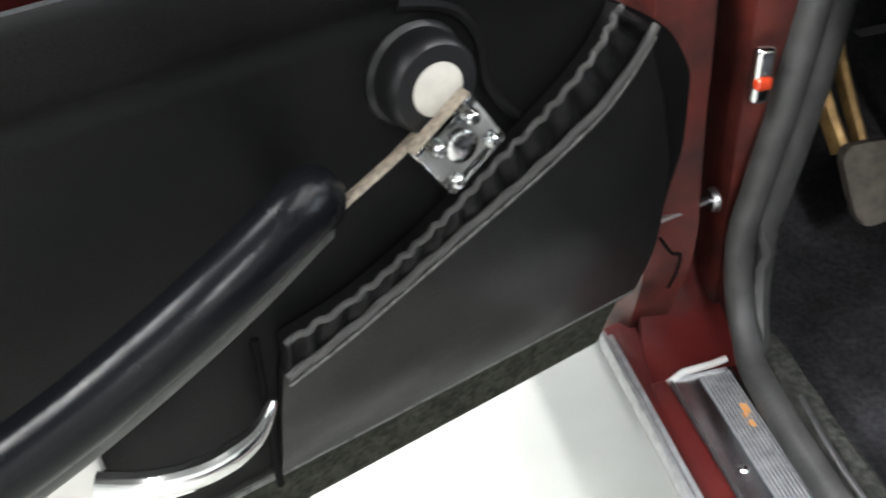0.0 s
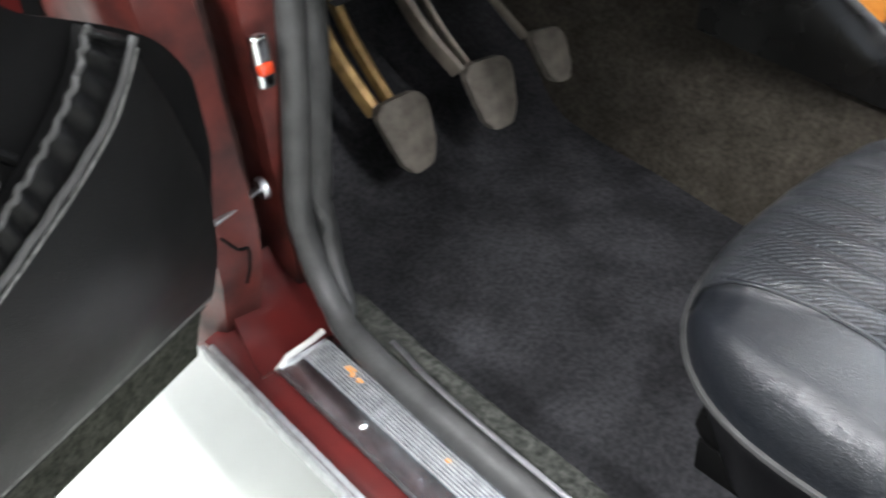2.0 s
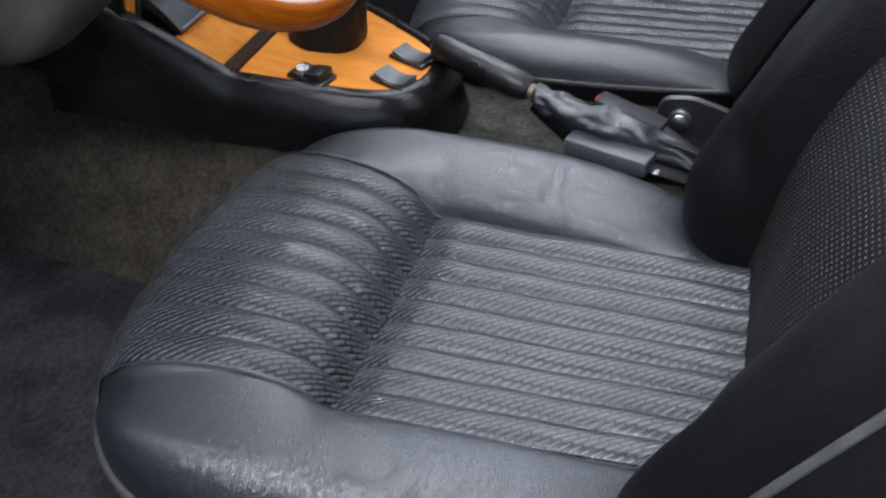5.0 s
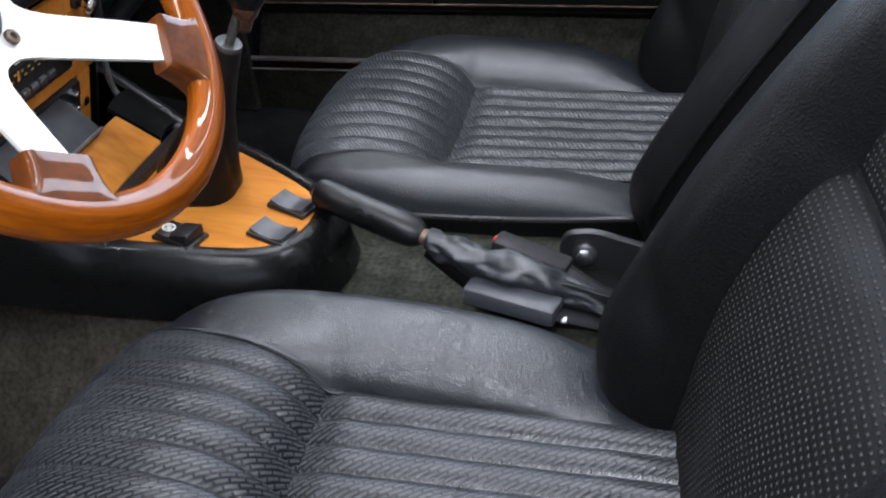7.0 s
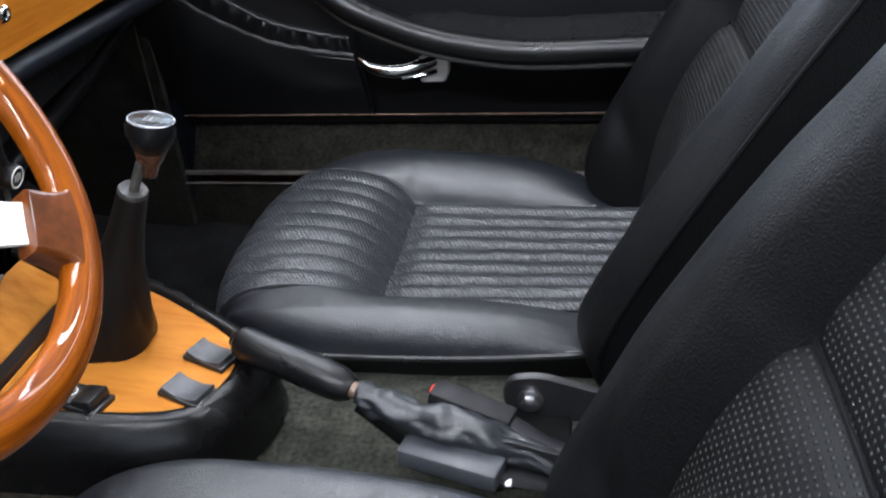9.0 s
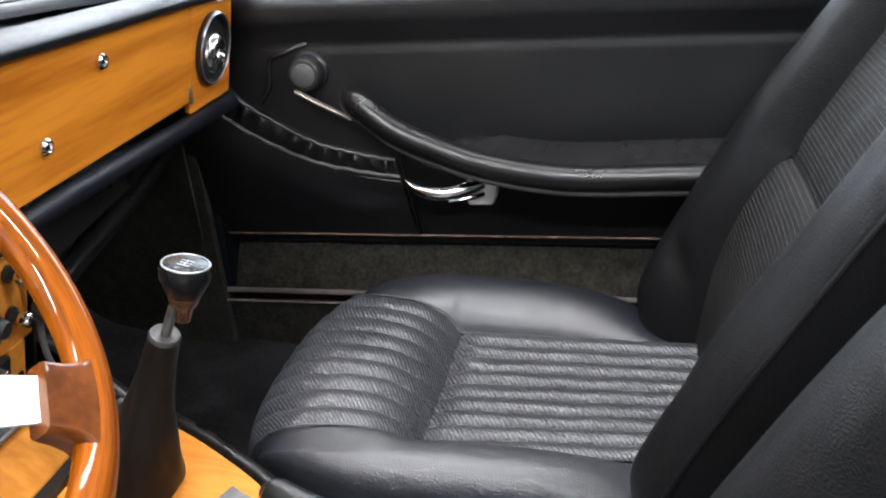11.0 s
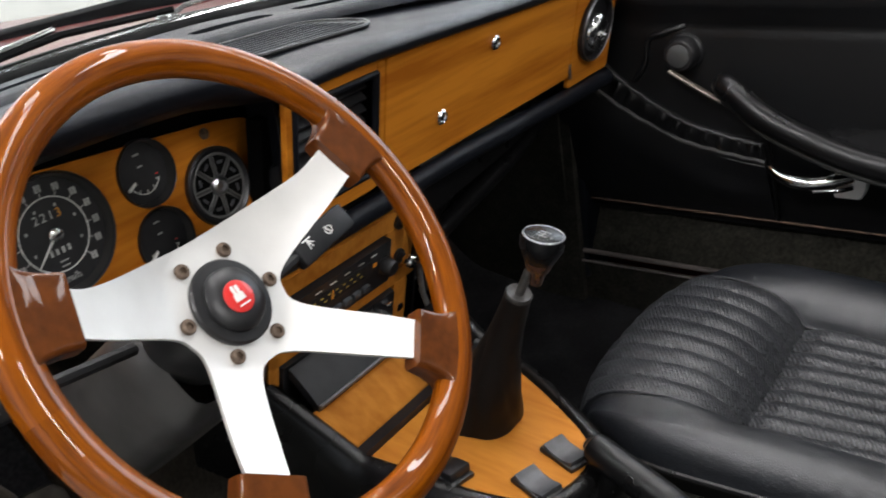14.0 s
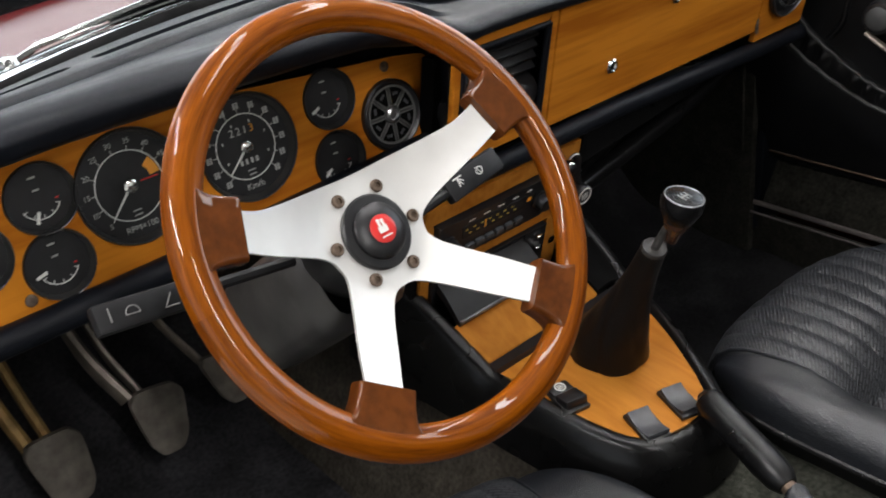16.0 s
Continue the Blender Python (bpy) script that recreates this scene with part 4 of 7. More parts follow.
    part("winder_arm", tube([put(0.200, wb + 0.022, 0.8105), put(0.2225, wb + 0.024, 0.7995), put(0.272, wb + 0.022, 0.775)] if acrylic else [put(0.184, wb + 0.026, 0.806), put(0.215, wb + 0.026, 0.788), put(0.262, wb + 0.022, 0.762)], 0.0046 if acrylic else 0.0062, 8, flat=0.6), PALE_ARM if acrylic else DARK_STEEL, boss, "ribbed metal winder arm")
    if acrylic:
        ou, ow, oz = 0.183, wb + 0.036, 0.801
        ax = (put(0.84, 0, -0.54) - put(0, 0, 0)).normalized()
        nn = put(0, 1, 0) - put(0, 0, 0)
        ay = (put(0.54, 0, 0.84) - put(0, 0, 0)).normalized()
        m = basis(put(ou, ow, oz), ax, ay, nn)
        k1 = part("winder_knob", rbox((0.050, 0.046, 0.013), 0.003, 3, m), ACRYLIC, d, "clear acrylic square with chrome screws")
        for sx, sy in ((-0.016, -0.014), (0.017, -0.015), (-0.016, 0.012), (0.012, 0.014)):
            part("screw", lathe([(0.0052, -0.004), (0.0052, 0.008), (0.0035, 0.0105), (0, 0.011)], 12, m @ Matrix.Translation((sx, sy, 0.0))), CHROME, k1)
        part("bezel", rbox((0.050, 0.0026, 0.009), 0.001, 2, m @ Matrix.Translation((0, 0.0245, 0.0))), PALE_ARM, k1)
        part("back_plate", rbox((0.046, 0.042, 0.002), 0.0008, 1, m @ Matrix.Translation((0, 0, -0.0085))), SPOKE_GREY, k1)
        part("centre_boss", lathe([(0.011, -0.004), (0.011, 0.0045), (0.007, 0.006), (0, 0.006)], 16, m), CHROME, k1)
    # chrome release lever in its cup
    if not acrylic:
        part("lever_stub", tube([put(0.396, face(0.66) + 0.012, 0.679), put(0.412, face(0.66) + 0.022, 0.672), put(0.424, face(0.66) + 0.014, 0.664)], 0.0042, 8), CHROME, d)
    lv = catmull([put(0.332, face(0.66) + 0.030, 0.664), put(0.352, face(0.65) + 0.040, 0.652), put(0.385, face(0.65) + 0.042, 0.647), put(0.42, face(0.65) + 0.036, 0.652), put(0.446, face(0.65) + 0.022, 0.657)], 8)
    lever = part("release_lever", tube(lv, [0.0035 + 0.0050 * min(1, i / 12) for i in range(len(lv))], 10, flat=1.15), CHROME, d, "curved chrome door release")
    part("lock_tab", tube([put(0.395, face(0.63) + 0.036, 0.632), put(0.43, face(0.63) + 0.030, 0.636), put(0.445, face(0.63) + 0.02, 0.638)], [0.004, 0.006, 0.006], 8, flat=0.8), CHROME, lever)
    part("lever_plate", prism(round_poly([(-0.02, -0.028), (0.018, -0.028), (0.026, -0.012), (0.026, 0.014), (0.0, 0.026), (-0.02, 0.03)], 0.006), lambda x, y, h: put((0.458 if acrylic else 0.440) + x, face(0.65) + 0.002 + h, (0.650 if acrylic else 0.646) + y), 0.012, 0.003), ALUMINIUM, lever)
    # window slot trim
    part("window_trim", tube([put(0.07 + 0.93 * k / 10, 0.022, 0.956) for k in range(11)], 0.0055, 8), CHROME, d, "bright window slot trim")
    part("window_seal", tube([put(0.07 + 0.93 * k / 10, 0.004, 0.952) for k in range(11)], 0.010, 8), RUBBER, d)
    if not acrylic:
        part("quarter_light_bar", tube([put(0.25, 0.03, 0.965), put(0.255, 0.035, 1.02), put(0.30, 0.07, 1.30)], 0.007, 8), CHROME, d, "chrome quarter-light bar")
    return d


DOOR_TURN = radians(20)
DOOR_U = Vector((-math.cos(DOOR_TURN), -math.sin(DOOR_TURN), 0))
DOOR_N = Vector((math.sin(DOOR_TURN), -math.cos(DOOR_TURN), 0))
DOOR_H = Vector((-0.834, 0.483, 0)) - DOOR_N * 0.045
door("vehicle_door", lambda u, w, z: DOOR_H + DOOR_U * u + DOOR_N * w + Vector((0, 0, z)), "open red car door with black vinyl trim and chrome release", True, CREAM)
door("vehicle_door", lambda u, w, z: Vector((0.715 - w, 0.44 - u, z)), "shut car door with black vinyl trim and chrome release", False, CAP_GREY)


# ---------------------------------------------------------------- seats
FLUTES = 9


def soft_table(tab, x):
    """A smooth curve through the points of a table."""
    if x <= tab[0][0]:
        return tab[0][1]
    if x >= tab[-1][0]:
        return tab[-1][1]
    i = max(k for k in range(len(tab) - 1) if tab[k][0] <= x)
    (x0, y0), (x1, y1) = tab[i], tab[i + 1]
    def slope(k):
        if k in (0, len(tab) - 1):
            return 0.0
        return (tab[k + 1][1] - tab[k - 1][1]) / (tab[k + 1][0] - tab[k - 1][0])
    w = x1 - x0
    t = (x - x0) / w
    a, b = slope(i) * w, slope(i + 1) * w
    return y0 + a * t + (3 * (y1 - y0) - 2 * a - b) * t * t + (2 * (y0 - y1) + a + b) * t ** 3


def slant(x, y, a):
    """Turns the strokes of the weave by the angle a against the flutes."""
    return x * math.cos(a) + y * math.sin(a), y * math.cos(a) - x * math.sin(a)


def seat(name, cx, cy, inboard, label, low, narrow, lay, reach):
    """A fluted bucket seat; cx its middle, cy the groove between thigh roll and cushion, inboard the side of the tunnel, low how far the worn door-side bolster has sunk, narrow by how much the tunnel-side bolster is slimmer, lay the angle of the weave, reach the length of the thigh roll."""
    zp, z0 = 0.525, FLOOR_Z
    s = thing(name, (cx, cy - 0.05, z0), label, "car seat", "front seats")
    P = lambda x, y, z: (cx + x, cy + (y * reach if y > 0 else y), z)
    def half_in(y):
        return 0.137 + (0.045 * y if y < 0 else 0.14 * y)
    def half_out(y, sd=0):
        w = 0.254 - (narrow if sd == inboard else 0.0)
        if y > 0.02:
            return w * max(0.0, 1 - ((y - 0.02) / 0.215) ** 2.6) ** (1 / 2.6)
        return w - 0.03 * min(1, max(0, (-y - 0.02) / 0.28)) ** 2
    def front(x):
        return 0.02 + 0.215 * max(0.0, 1 - (abs(x) / 0.254) ** 2.6) ** (1 / 2.6)
    def flute(k):
        return 0.0056 * abs(math.sin(math.pi * FLUTES * (k + 1) / 2)) ** 0.65 - 0.0036
    roll = [(0.0, -0.007), (0.05, 0.008), (0.12, 0.022), (0.24, 0.035), (0.40, 0.042), (0.56, 0.043), (0.70, 0.040), (0.82, 0.032), (0.92, 0.015), (0.97, -0.008), (1.0, -0.032)]
    def roll_z(k, v):
        return soft_table(roll, v) - 0.004 * k * k * math.sin(math.pi * min(1.0, max(0.0, v)))
    def lift(y):
        return 0.012 * max(0, -y - 0.2)
    # the flat fluted cushion panel
    def cushion(u, v):
        y = -0.33 + 0.33 * v
        k = 2 * u - 1
        edge = -0.007 * max(0, (v - 0.93) / 0.07)
        return P(k * half_in(y), y, zp + flute(k) + edge - 0.004 * (1 - k * k) + lift(y) + 0.0014 * noise.noise((k * 4, y * 22, cx)))
    shp = sheet(cushion, FLUTES * 10, 44)
    part("cushion_panel", shp, SEAT_WEAVE, s, "fluted woven-grain vinyl panel", 60, uv=[slant(p.x, p.y, lay) for p in shp[0]])
    # the fluted thigh roll in front of it
    def thigh(u, v):
        k = 2 * u - 1
        y = front(0.163 * k) * v
        return P(k * half_in(y), y, zp + roll_z(k, v) - 0.004 * (1 - k * k) * max(0, 1 - 6 * v) + flute(k) * (1 - 0.55 * v) + 0.0012 * noise.noise((k * 5, y * 30, cx + 3)))
    shp = sheet(thigh, FLUTES * 10, 48)
    run = [0.0]
    for i in range(48):
        run.append(run[-1] + math.hypot(front(0) * reach / 48, soft_table(roll, (i + 1) / 48) - soft_table(roll, i / 48)))
    part("thigh_panel", shp, SEAT_WEAVE, s, "fluted woven-grain thigh roll", 60, uv=[slant(p.x, run[i // (FLUTES * 10 + 1)], lay) for i, p in enumerate(shp[0])])
    # side bolsters that stand proud of the cushion and sink to the piping
    ytip = 0.2045
    ridge = [(-0.33, -0.022), (-0.26, -0.010), (-0.20, 0.014), (-0.15, 0.027), (-0.08, 0.035), (0.0, 0.039), (0.06, 0.039), (0.11, 0.034), (0.15, 0.024), (0.18, 0.006), (0.2045, -0.026)]
    swell = [(0.0, 0.0, 0.0), (0.08, 0.045, 0.34), (0.18, 0.13, 0.64), (0.32, 0.31, 0.86), (0.47, 0.52, 0.97), (0.62, 0.68, 1.0), (0.76, 0.83, 0.89), (0.86, 0.92, 0.66), (0.94, 0.975, 0.34), (1.0, 1.0, 0.0)]
    def edge_z(y):
        return (roll_z(1.0, min(1.0, y / ytip)) if y > 0 else -0.007 + lift(y)) - 0.002
    for sd in (-1, 1):
        sink = 1.0 if sd == inboard else low
        foot = -0.030 + (0.8 * narrow if sd == inboard else 0.0)
        def bolster(u, v):
            y = -0.33 + (0.33 + ytip) * (1 - (1 - v) ** 1.35)
            a, b = half_in(y), max(half_out(y, sd), half_in(y))
            zi = edge_z(y)
            top = soft_table(ridge, y)
            top *= sink if top > 0 else 1.0
            f = lerp_table([(q[0], q[1]) for q in swell], u)
            k = soft_table([(q[0], q[2]) for q in swell], u)
            low_end = zi if u < 0.62 else min(foot, top)
            z = low_end + (top - low_end) * k
            crease = 0.0010 * noise.noise((u * 2.2, y * 9, cx + sd))
            return P(sd * (a + (b - a) * f), y, zp + z + crease)
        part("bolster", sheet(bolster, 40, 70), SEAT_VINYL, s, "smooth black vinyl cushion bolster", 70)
        part("bolster_seam", tube([P(sd * (half_in(y) + 0.001), y, zp + edge_z(y) + 0.0015) for y in [-0.33 + 0.0185 * i for i in range(29)]], 0.0020, 6), SEAT_VINYL, s)
    # piping round the lower edge and the skirt under it
    ys = [-0.33 + 0.02 * i for i in range(18)] + [0.02 + 0.215 * math.sin(math.pi / 2 * i / 16) for i in range(1, 16)]
    rim = [(-half_out(y, -1), y) for y in ys] + [(0.0, 0.235)] + [(half_out(y, 1), y) for y in reversed(ys)]
    hem = [zp - 0.031 + (0.8 * narrow * min(1.0, max(0.0, (0.20 - y) / 0.1)) if x * inboard > 0.02 else 0.0) for x, y in rim]
    part("piping", tube([P(x, y, z) for (x, y), z in zip(rim, hem)], 0.0042, 8), PIPING if narrow == 0 else VINYL, s, "worn seat piping")
    m = len(rim) - 1
    def skirt(u, v):
        i = min(int(u * m), m - 1)
        t = u * m - i
        x = rim[i][0] + (rim[i + 1][0] - rim[i][0]) * t
        y = rim[i][1] + (rim[i + 1][1] - rim[i][1]) * t
        g = 1 - 0.012 * min(1, v * 8) - 0.13 * v
        zt = hem[i] + (hem[i + 1] - hem[i]) * t - 0.003
        return P(x * g, -0.05 + (y + 0.05) * g, zt - (zt - z0 - 0.012) * v)
    part("skirt", sheet(skirt, m * 2, 8), VINYL, s, "black vinyl seat skirt", 60)
    part("base", block((cx - 0.20, cy - 0.30, z0 + 0.035), (cx + 0.20, cy + 0.17, zp - 0.10), 0.02), DULL_BLACK, s)
    for sd in (-1, 1):
        part("runner", block((cx + sd * 0.18 - 0.016, cy - 0.33, z0 - 0.004), (cx + sd * 0.18 + 0.016, cy + 0.16, z0 + 0.04), 0.004), DULL_BLACK, s)
    # reclined backrest in its own axes: h up along it, n forward
    lean = radians(26.5)
    bo = Vector((cx, cy - 0.243, 0.545))
    eh, en = Vector((0, -math.sin(lean), math.cos(lean))), Vector((0, math.cos(lean), math.sin(lean)))
    B = lambda x, n, h: bo + Vector((x, 0, 0)) + en * n + eh * h
    top = 0.60
    def outer(h):
        return lerp_table([(-0.075, 0.200), (-0.05, 0.232), (-0.02, 0.248), (0.03, 0.256), (0.2, 0.262), (0.42, 0.256), (0.55, 0.225), (0.62, 0.15)], h)
    def insert_half(h):
        return lerp_table([(-0.05, 0.128), (0.15, 0.138), (0.27, 0.140), (0.45, 0.135), (0.60, 0.10)], h)
    def insert_edge(h):
        return soft_table([(-0.075, -0.10), (-0.04, -0.078), (0.03, -0.056), (0.115, -0.034), (0.19, -0.028), (0.25, -0.034), (0.272, -0.043), (0.30, -0.044), (0.45, -0.058), (0.60, -0.08)], h)
    def crest(h):
        return soft_table([(-0.075, -0.070), (-0.06, -0.046), (-0.035, -0.012), (-0.005, 0.012), (0.03, 0.021), (0.14, 0.022), (0.25, 0.014), (0.36, 0.003), (0.5, -0.02), (0.6, -0.06)], h)
    def insert_n(x, h):
        return insert_edge(h) - 0.006 * (1 - (x / 0.14) ** 2)
    for nm, h0, h1, lab in (("lumbar_insert", -0.05, 0.270, "woven dotted lower backrest insert"), ("upper_insert", 0.2702, 0.57, "woven dotted upper backrest insert")):
        def ins(u, v):
            h = h0 + (h1 - h0) * v
            k = 2 * u - 1
            x = k * insert_half(h)
            puff = 0.006 * (1 - abs(2 * v - 1) ** 10) - 0.004
            return B(x, insert_n(x, h) + puff + 0.0012 * noise.noise((k * 3, h * 14, cx)), h)
        shp = sheet(ins, 40, 44)
        hs = [h0 + (h1 - h0) * (j / 44) for j in range(45) for i in range(41)]
        part(nm, shp, BACK_WEAVE, s, lab, 60, uv=[(p.x, h) for p, h in zip(shp[0], hs)])
    part("insert_fold", tube([B(0.139 * (k / 10 - 1), insert_n(0.139 * (k / 10 - 1), 0.270) - 0.001, 0.270) for k in range(21)], 0.0022, 6), BACK_VINYL, s)
    for sd in (-1, 1):
        # inner slope, crest, round to the piping, then the flat side panel back to the shell
        def wing(u, v):
            h = -0.075 + (top + 0.075) * v
            a, b = insert_half(h) - 0.002, outer(h)
            n0, n1 = insert_edge(h) - 0.004, crest(h)
            pr = [(0.0, 0.0, n0), (0.14, 0.12, n0 + (n1 - n0) * 0.50), (0.28, 0.30, n0 + (n1 - n0) * 0.88), (0.42, 0.52, n1), (0.56, 0.76, n1 - 0.003), (0.68, 0.94, n1 - 0.012), (0.74, 1.0, n1 - 0.021), (0.86, 1.02, min(-0.09, n1 - 0.03)), (1.0, 0.94, -0.145)]
            f = lerp_table([(q[0], q[1]) for q in pr], u)
            n = lerp_table([(q[0], -q[2]) for q in pr], u) * -1 if u > 0.42 else lerp_table([(q[0], q[2]) for q in pr], u)
            wrinkle = 0.0022 * noise.noise((u * 6, h * 12, cx + sd * 2)) + 0.005 * noise.noise((u * 2.2, h * 5, cx + sd))
            tuck = -0.010 * math.exp(-((u - 0.24) / 0.10) ** 2 - ((h - 0.055 - 0.12 * u) / 0.022) ** 2)
            x = a + (b - a) * f + (0.004 * noise.noise((h * 9, u * 5, cx + 7)) if u > 0.8 else 0.0)
            return B(sd * x, n + wrinkle + tuck, h)
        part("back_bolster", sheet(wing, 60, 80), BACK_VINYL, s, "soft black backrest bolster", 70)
        hh = [-0.02 + 0.03 * i for i in range(20)]
        part("back_piping", tube([B(sd * (outer(h) + 0.001), crest(h) - 0.0195, h) for h in hh], 0.0030, 8), PIPING if sd != inboard else BACK_VINYL, s)
        part("insert_seam", tube([B(sd * (insert_half(h) + 0.001), insert_edge(h) - 0.002, h) for h in [-0.05 + 0.03 * i for i in range(21)]], 0.0020, 6), BACK_VINYL, s)
    def shell(u, v):
        k = 2 * u - 1
        h = -0.075 + (top + 0.075) * v
        return B(k * outer(h) * 0.94, -0.144 - 0.012 * (1 - k * k), h)
    part("back_shell", sheet(shell, 20, 24), VINYL, s)
    part("back_foot", sheet(lambda u, v: B((2 * u - 1) * 0.19, -0.144 + 0.07 * v, -0.073 - 0.004 * math.sin(math.pi * v)), 12, 4), VINYL, s)
    part("back_top", sheet(lambda u, v: B((2 * u - 1) * outer(top) * 0.96, -0.144 + 0.11 * v, top - 0.004 + 0.02 * math.sin(math.pi * v)), 12, 6), BACK_VINYL, s)
    # recliner bracket with its pivot bolt, on the tunnel side
    bx = inboard * 0.282
    face = basis((cx + bx, cy - 0.185, 0.524), (0, 1, 0), (0, 0, 1), (inboard, 0, 0))
    br = part("recliner_bracket", xf(prism(round_poly([(0.028, 0.006), (0.020, 0.024), (-0.01, 0.028), (-0.09, 0.004), (-0.12, -0.03), (-0.10, -0.05), (0.02, -0.024)], 0.014), lambda x, y, h: Vector((x, y, h)), 0.008, 0.002), face), PLASTIC, s, "black recliner bracket")
    part("pivot_bolt", join(lathe([(0.013, 0.008), (0.013, 0.0115), (0.010, 0.013)], 20, face), lathe([(0.0085, 0.012), (0.0085, 0.018), (0.006, 0.0195), (0, 0.0195)], 6, face)), STEEL, br, "steel pivot bolt")
    return s


seat("bucket_seat", -0.335, 0.022, 1, "black fluted vinyl driver's seat with woven backrest insert", 0.85, 0.0, radians(-56), 1.0)
seat("bucket_seat", 0.331, -0.004, -1, "black fluted vinyl passenger seat with woven backrest insert", 1.0, 0.03, radians(32), 0.92)


# ---------------------------------------------------------------- steering wheel and column
W_TILT, W_YAW = radians(34.2), radians(-2.4)
WN = Vector((-math.cos(W_TILT) * math.sin(W_YAW), -math.cos(W_TILT) * math.cos(W_YAW), math.sin(W_TILT)))
WU = Vector((math.cos(W_YAW), -math.sin(W_YAW), 0))
WV = WN.cross(WU)
WHEEL_M = basis((-0.322, 0.1682, 0.916), WU, WV, WN)


def steering_wheel():
    w = spun("steering_wheel", WHEEL_M, "varnished wood-rim steering wheel with brushed four-arm aluminium spokes", "steering wheel")
    R, r, dish = 0.1612, 0.0130, 0.0388
    angles = [radians(a) for a in (19.8, 160.8, 231.9, 311.7)]
    def ring(u, v):
        a, b = 2 * math.pi * u, 2 * math.pi * v
        grip = 0.0006 * math.cos(b * 2)
        return ((R + (r + grip) * math.cos(b)) * math.cos(a), (R + (r + grip) * math.cos(b)) * math.sin(a), dish + (r * 0.94) * math.sin(b))
    part("rim", sheet(ring, 144, 24), WOOD_WHEEL, w, "glossy mahogany rim", 80)
    # wooden ears that grip the ends of the spokes
    for a in angles:
        ca, sa = math.cos(a), math.sin(a)
        def plate(u, hw, hh, rc):
            """A point on a rounded rectangle, once round for u from 0 to 1."""
            k = u * 4
            q, t = int(min(k, 3.9999)), k - int(min(k, 3.9999))
            sx, sy = ((1, 1), (-1, 1), (-1, -1), (1, -1))[q]
            lead, tail = (t < 0.25), (t > 0.75)
            an = math.pi / 2 * (q + min(1, max(0, (t - 0.25) / 0.5)))
            px, py = sx * (hw - rc), sy * (hh - rc)
            if lead:
                f = t / 0.25
                return (px + sx * rc, py * f) if q % 2 == 0 else (px * f, py + sy * rc)
            if tail:
                f = (1 - t) / 0.25
                return (px * f, py + sy * rc) if q % 2 == 0 else (px + sx * rc, py * f)
            return px + rc * math.cos(an), py + rc * math.sin(an)
        def ear(u, v):
            rad = 0.1240 + 0.033 * max(0.0, (v - 0.16) / 0.84)
            close = min(1.0, 0.05 + v / 0.12)
            wide = soft_table([(0.0, 0.0205), (0.16, 0.0222), (0.5, 0.0232), (0.8, 0.0262), (1.0, 0.0320)], v) * close
            high = soft_table([(0.0, 0.0075), (0.16, 0.0088), (0.6, 0.0105), (1.0, 0.0120)], v) * close
            y, h = plate(u, wide, high, 0.0042 * close)
            rr = rad - (1 - math.sqrt(max(0.0, 1 - (y / 0.165) ** 2))) * 0.165 * max(0.0, v - 0.4)
            return rr * ca - y * sa, rr * sa + y * ca, dish - 0.001 + h
        part("spoke_boss", sheet(ear, 48, 26), WOOD_BOSS, w, "mahogany spoke boss", 60)
    # the pressed four-arm plate: one outline swept round the hub with deep curves between the arms
    outline = []
    order = sorted(a % (2 * math.pi) for a in angles)
    for i, a in enumerate(order):
        b = order[(i + 1) % 4] + (2 * math.pi if i == 3 else 0)
        e = 0.0145
        tip = 0.1280
        na = Vector((-math.sin(a), math.cos(a)))
        da = Vector((math.cos(a), math.sin(a)))
        nb = Vector((-math.sin(b), math.cos(b)))
        db = Vector((math.cos(b), math.sin(b)))
        mid = (a + b) / 2
        gap = b - a
        hub = lerp_table([(1.0, 0.049), (1.15, 0.0468), (1.22, 0.0442), (1.387, 0.0456), (2.45, 0.0475)], gap)
        p0, p1 = da * tip + na * e, da * 0.102 + na * (e * 1.10)
        p3, p2 = db * tip - nb * e, db * 0.102 - nb * (e * 1.10)
        pm = Vector((math.cos(mid), math.sin(mid))) * hub
        sw = 0.24 * gap
        q1, q2 = Vector((math.cos(mid - sw), math.sin(mid - sw))) * hub * 1.22, Vector((math.cos(mid + sw), math.sin(mid + sw))) * hub * 1.22
        outline.append(da * tip - na * e)
        for q in catmull([(p0.x, p0.y, 0), (p1.x, p1.y, 0), (q1.x, q1.y, 0), (pm.x, pm.y, 0), (q2.x, q2.y, 0), (p2.x, p2.y, 0), (p3.x, p3.y, 0)], 10)[:-1]:
            outline.append(Vector((q.x, q.y)))
    def hgt(rad):
        k = max(0.0, (rad - 0.042) / 0.0845)
        return dish * k * k / (k + 0.12) * 1.12
    n = len(outline)
    def inside(p):
        hit = False
        for a, b in zip(outline, outline[1:] + outline[:1]):
            if (a.y > p.y) != (b.y > p.y) and p.x < (b.x - a.x) * (p.y - a.y) / (b.y - a.y) + a.x:
                hit = not hit
        return hit
    pts = [Vector((q.x, q.y)) for q in outline]
    for i in range(-24, 25):
        for j in range(-24, 25):
            p = Vector((i * 0.0062 + 0.0031 * (j % 2), j * 0.0055))
            if inside(p) and min((p - q).length for q in outline) > 0.003:
                pts.append(p)
    flat, _e, tris = delaunay_2d_cdt(pts, [(i, (i + 1) % n) for i in range(n)], [], 1, 1e-6)[:3]
    m2 = len(flat)
    v = [Vector((p.x, p.y, hgt(p.length) + 0.0015)) for p in flat] + [Vector((p.x, p.y, hgt(p.length) - 0.0015)) for p in flat]
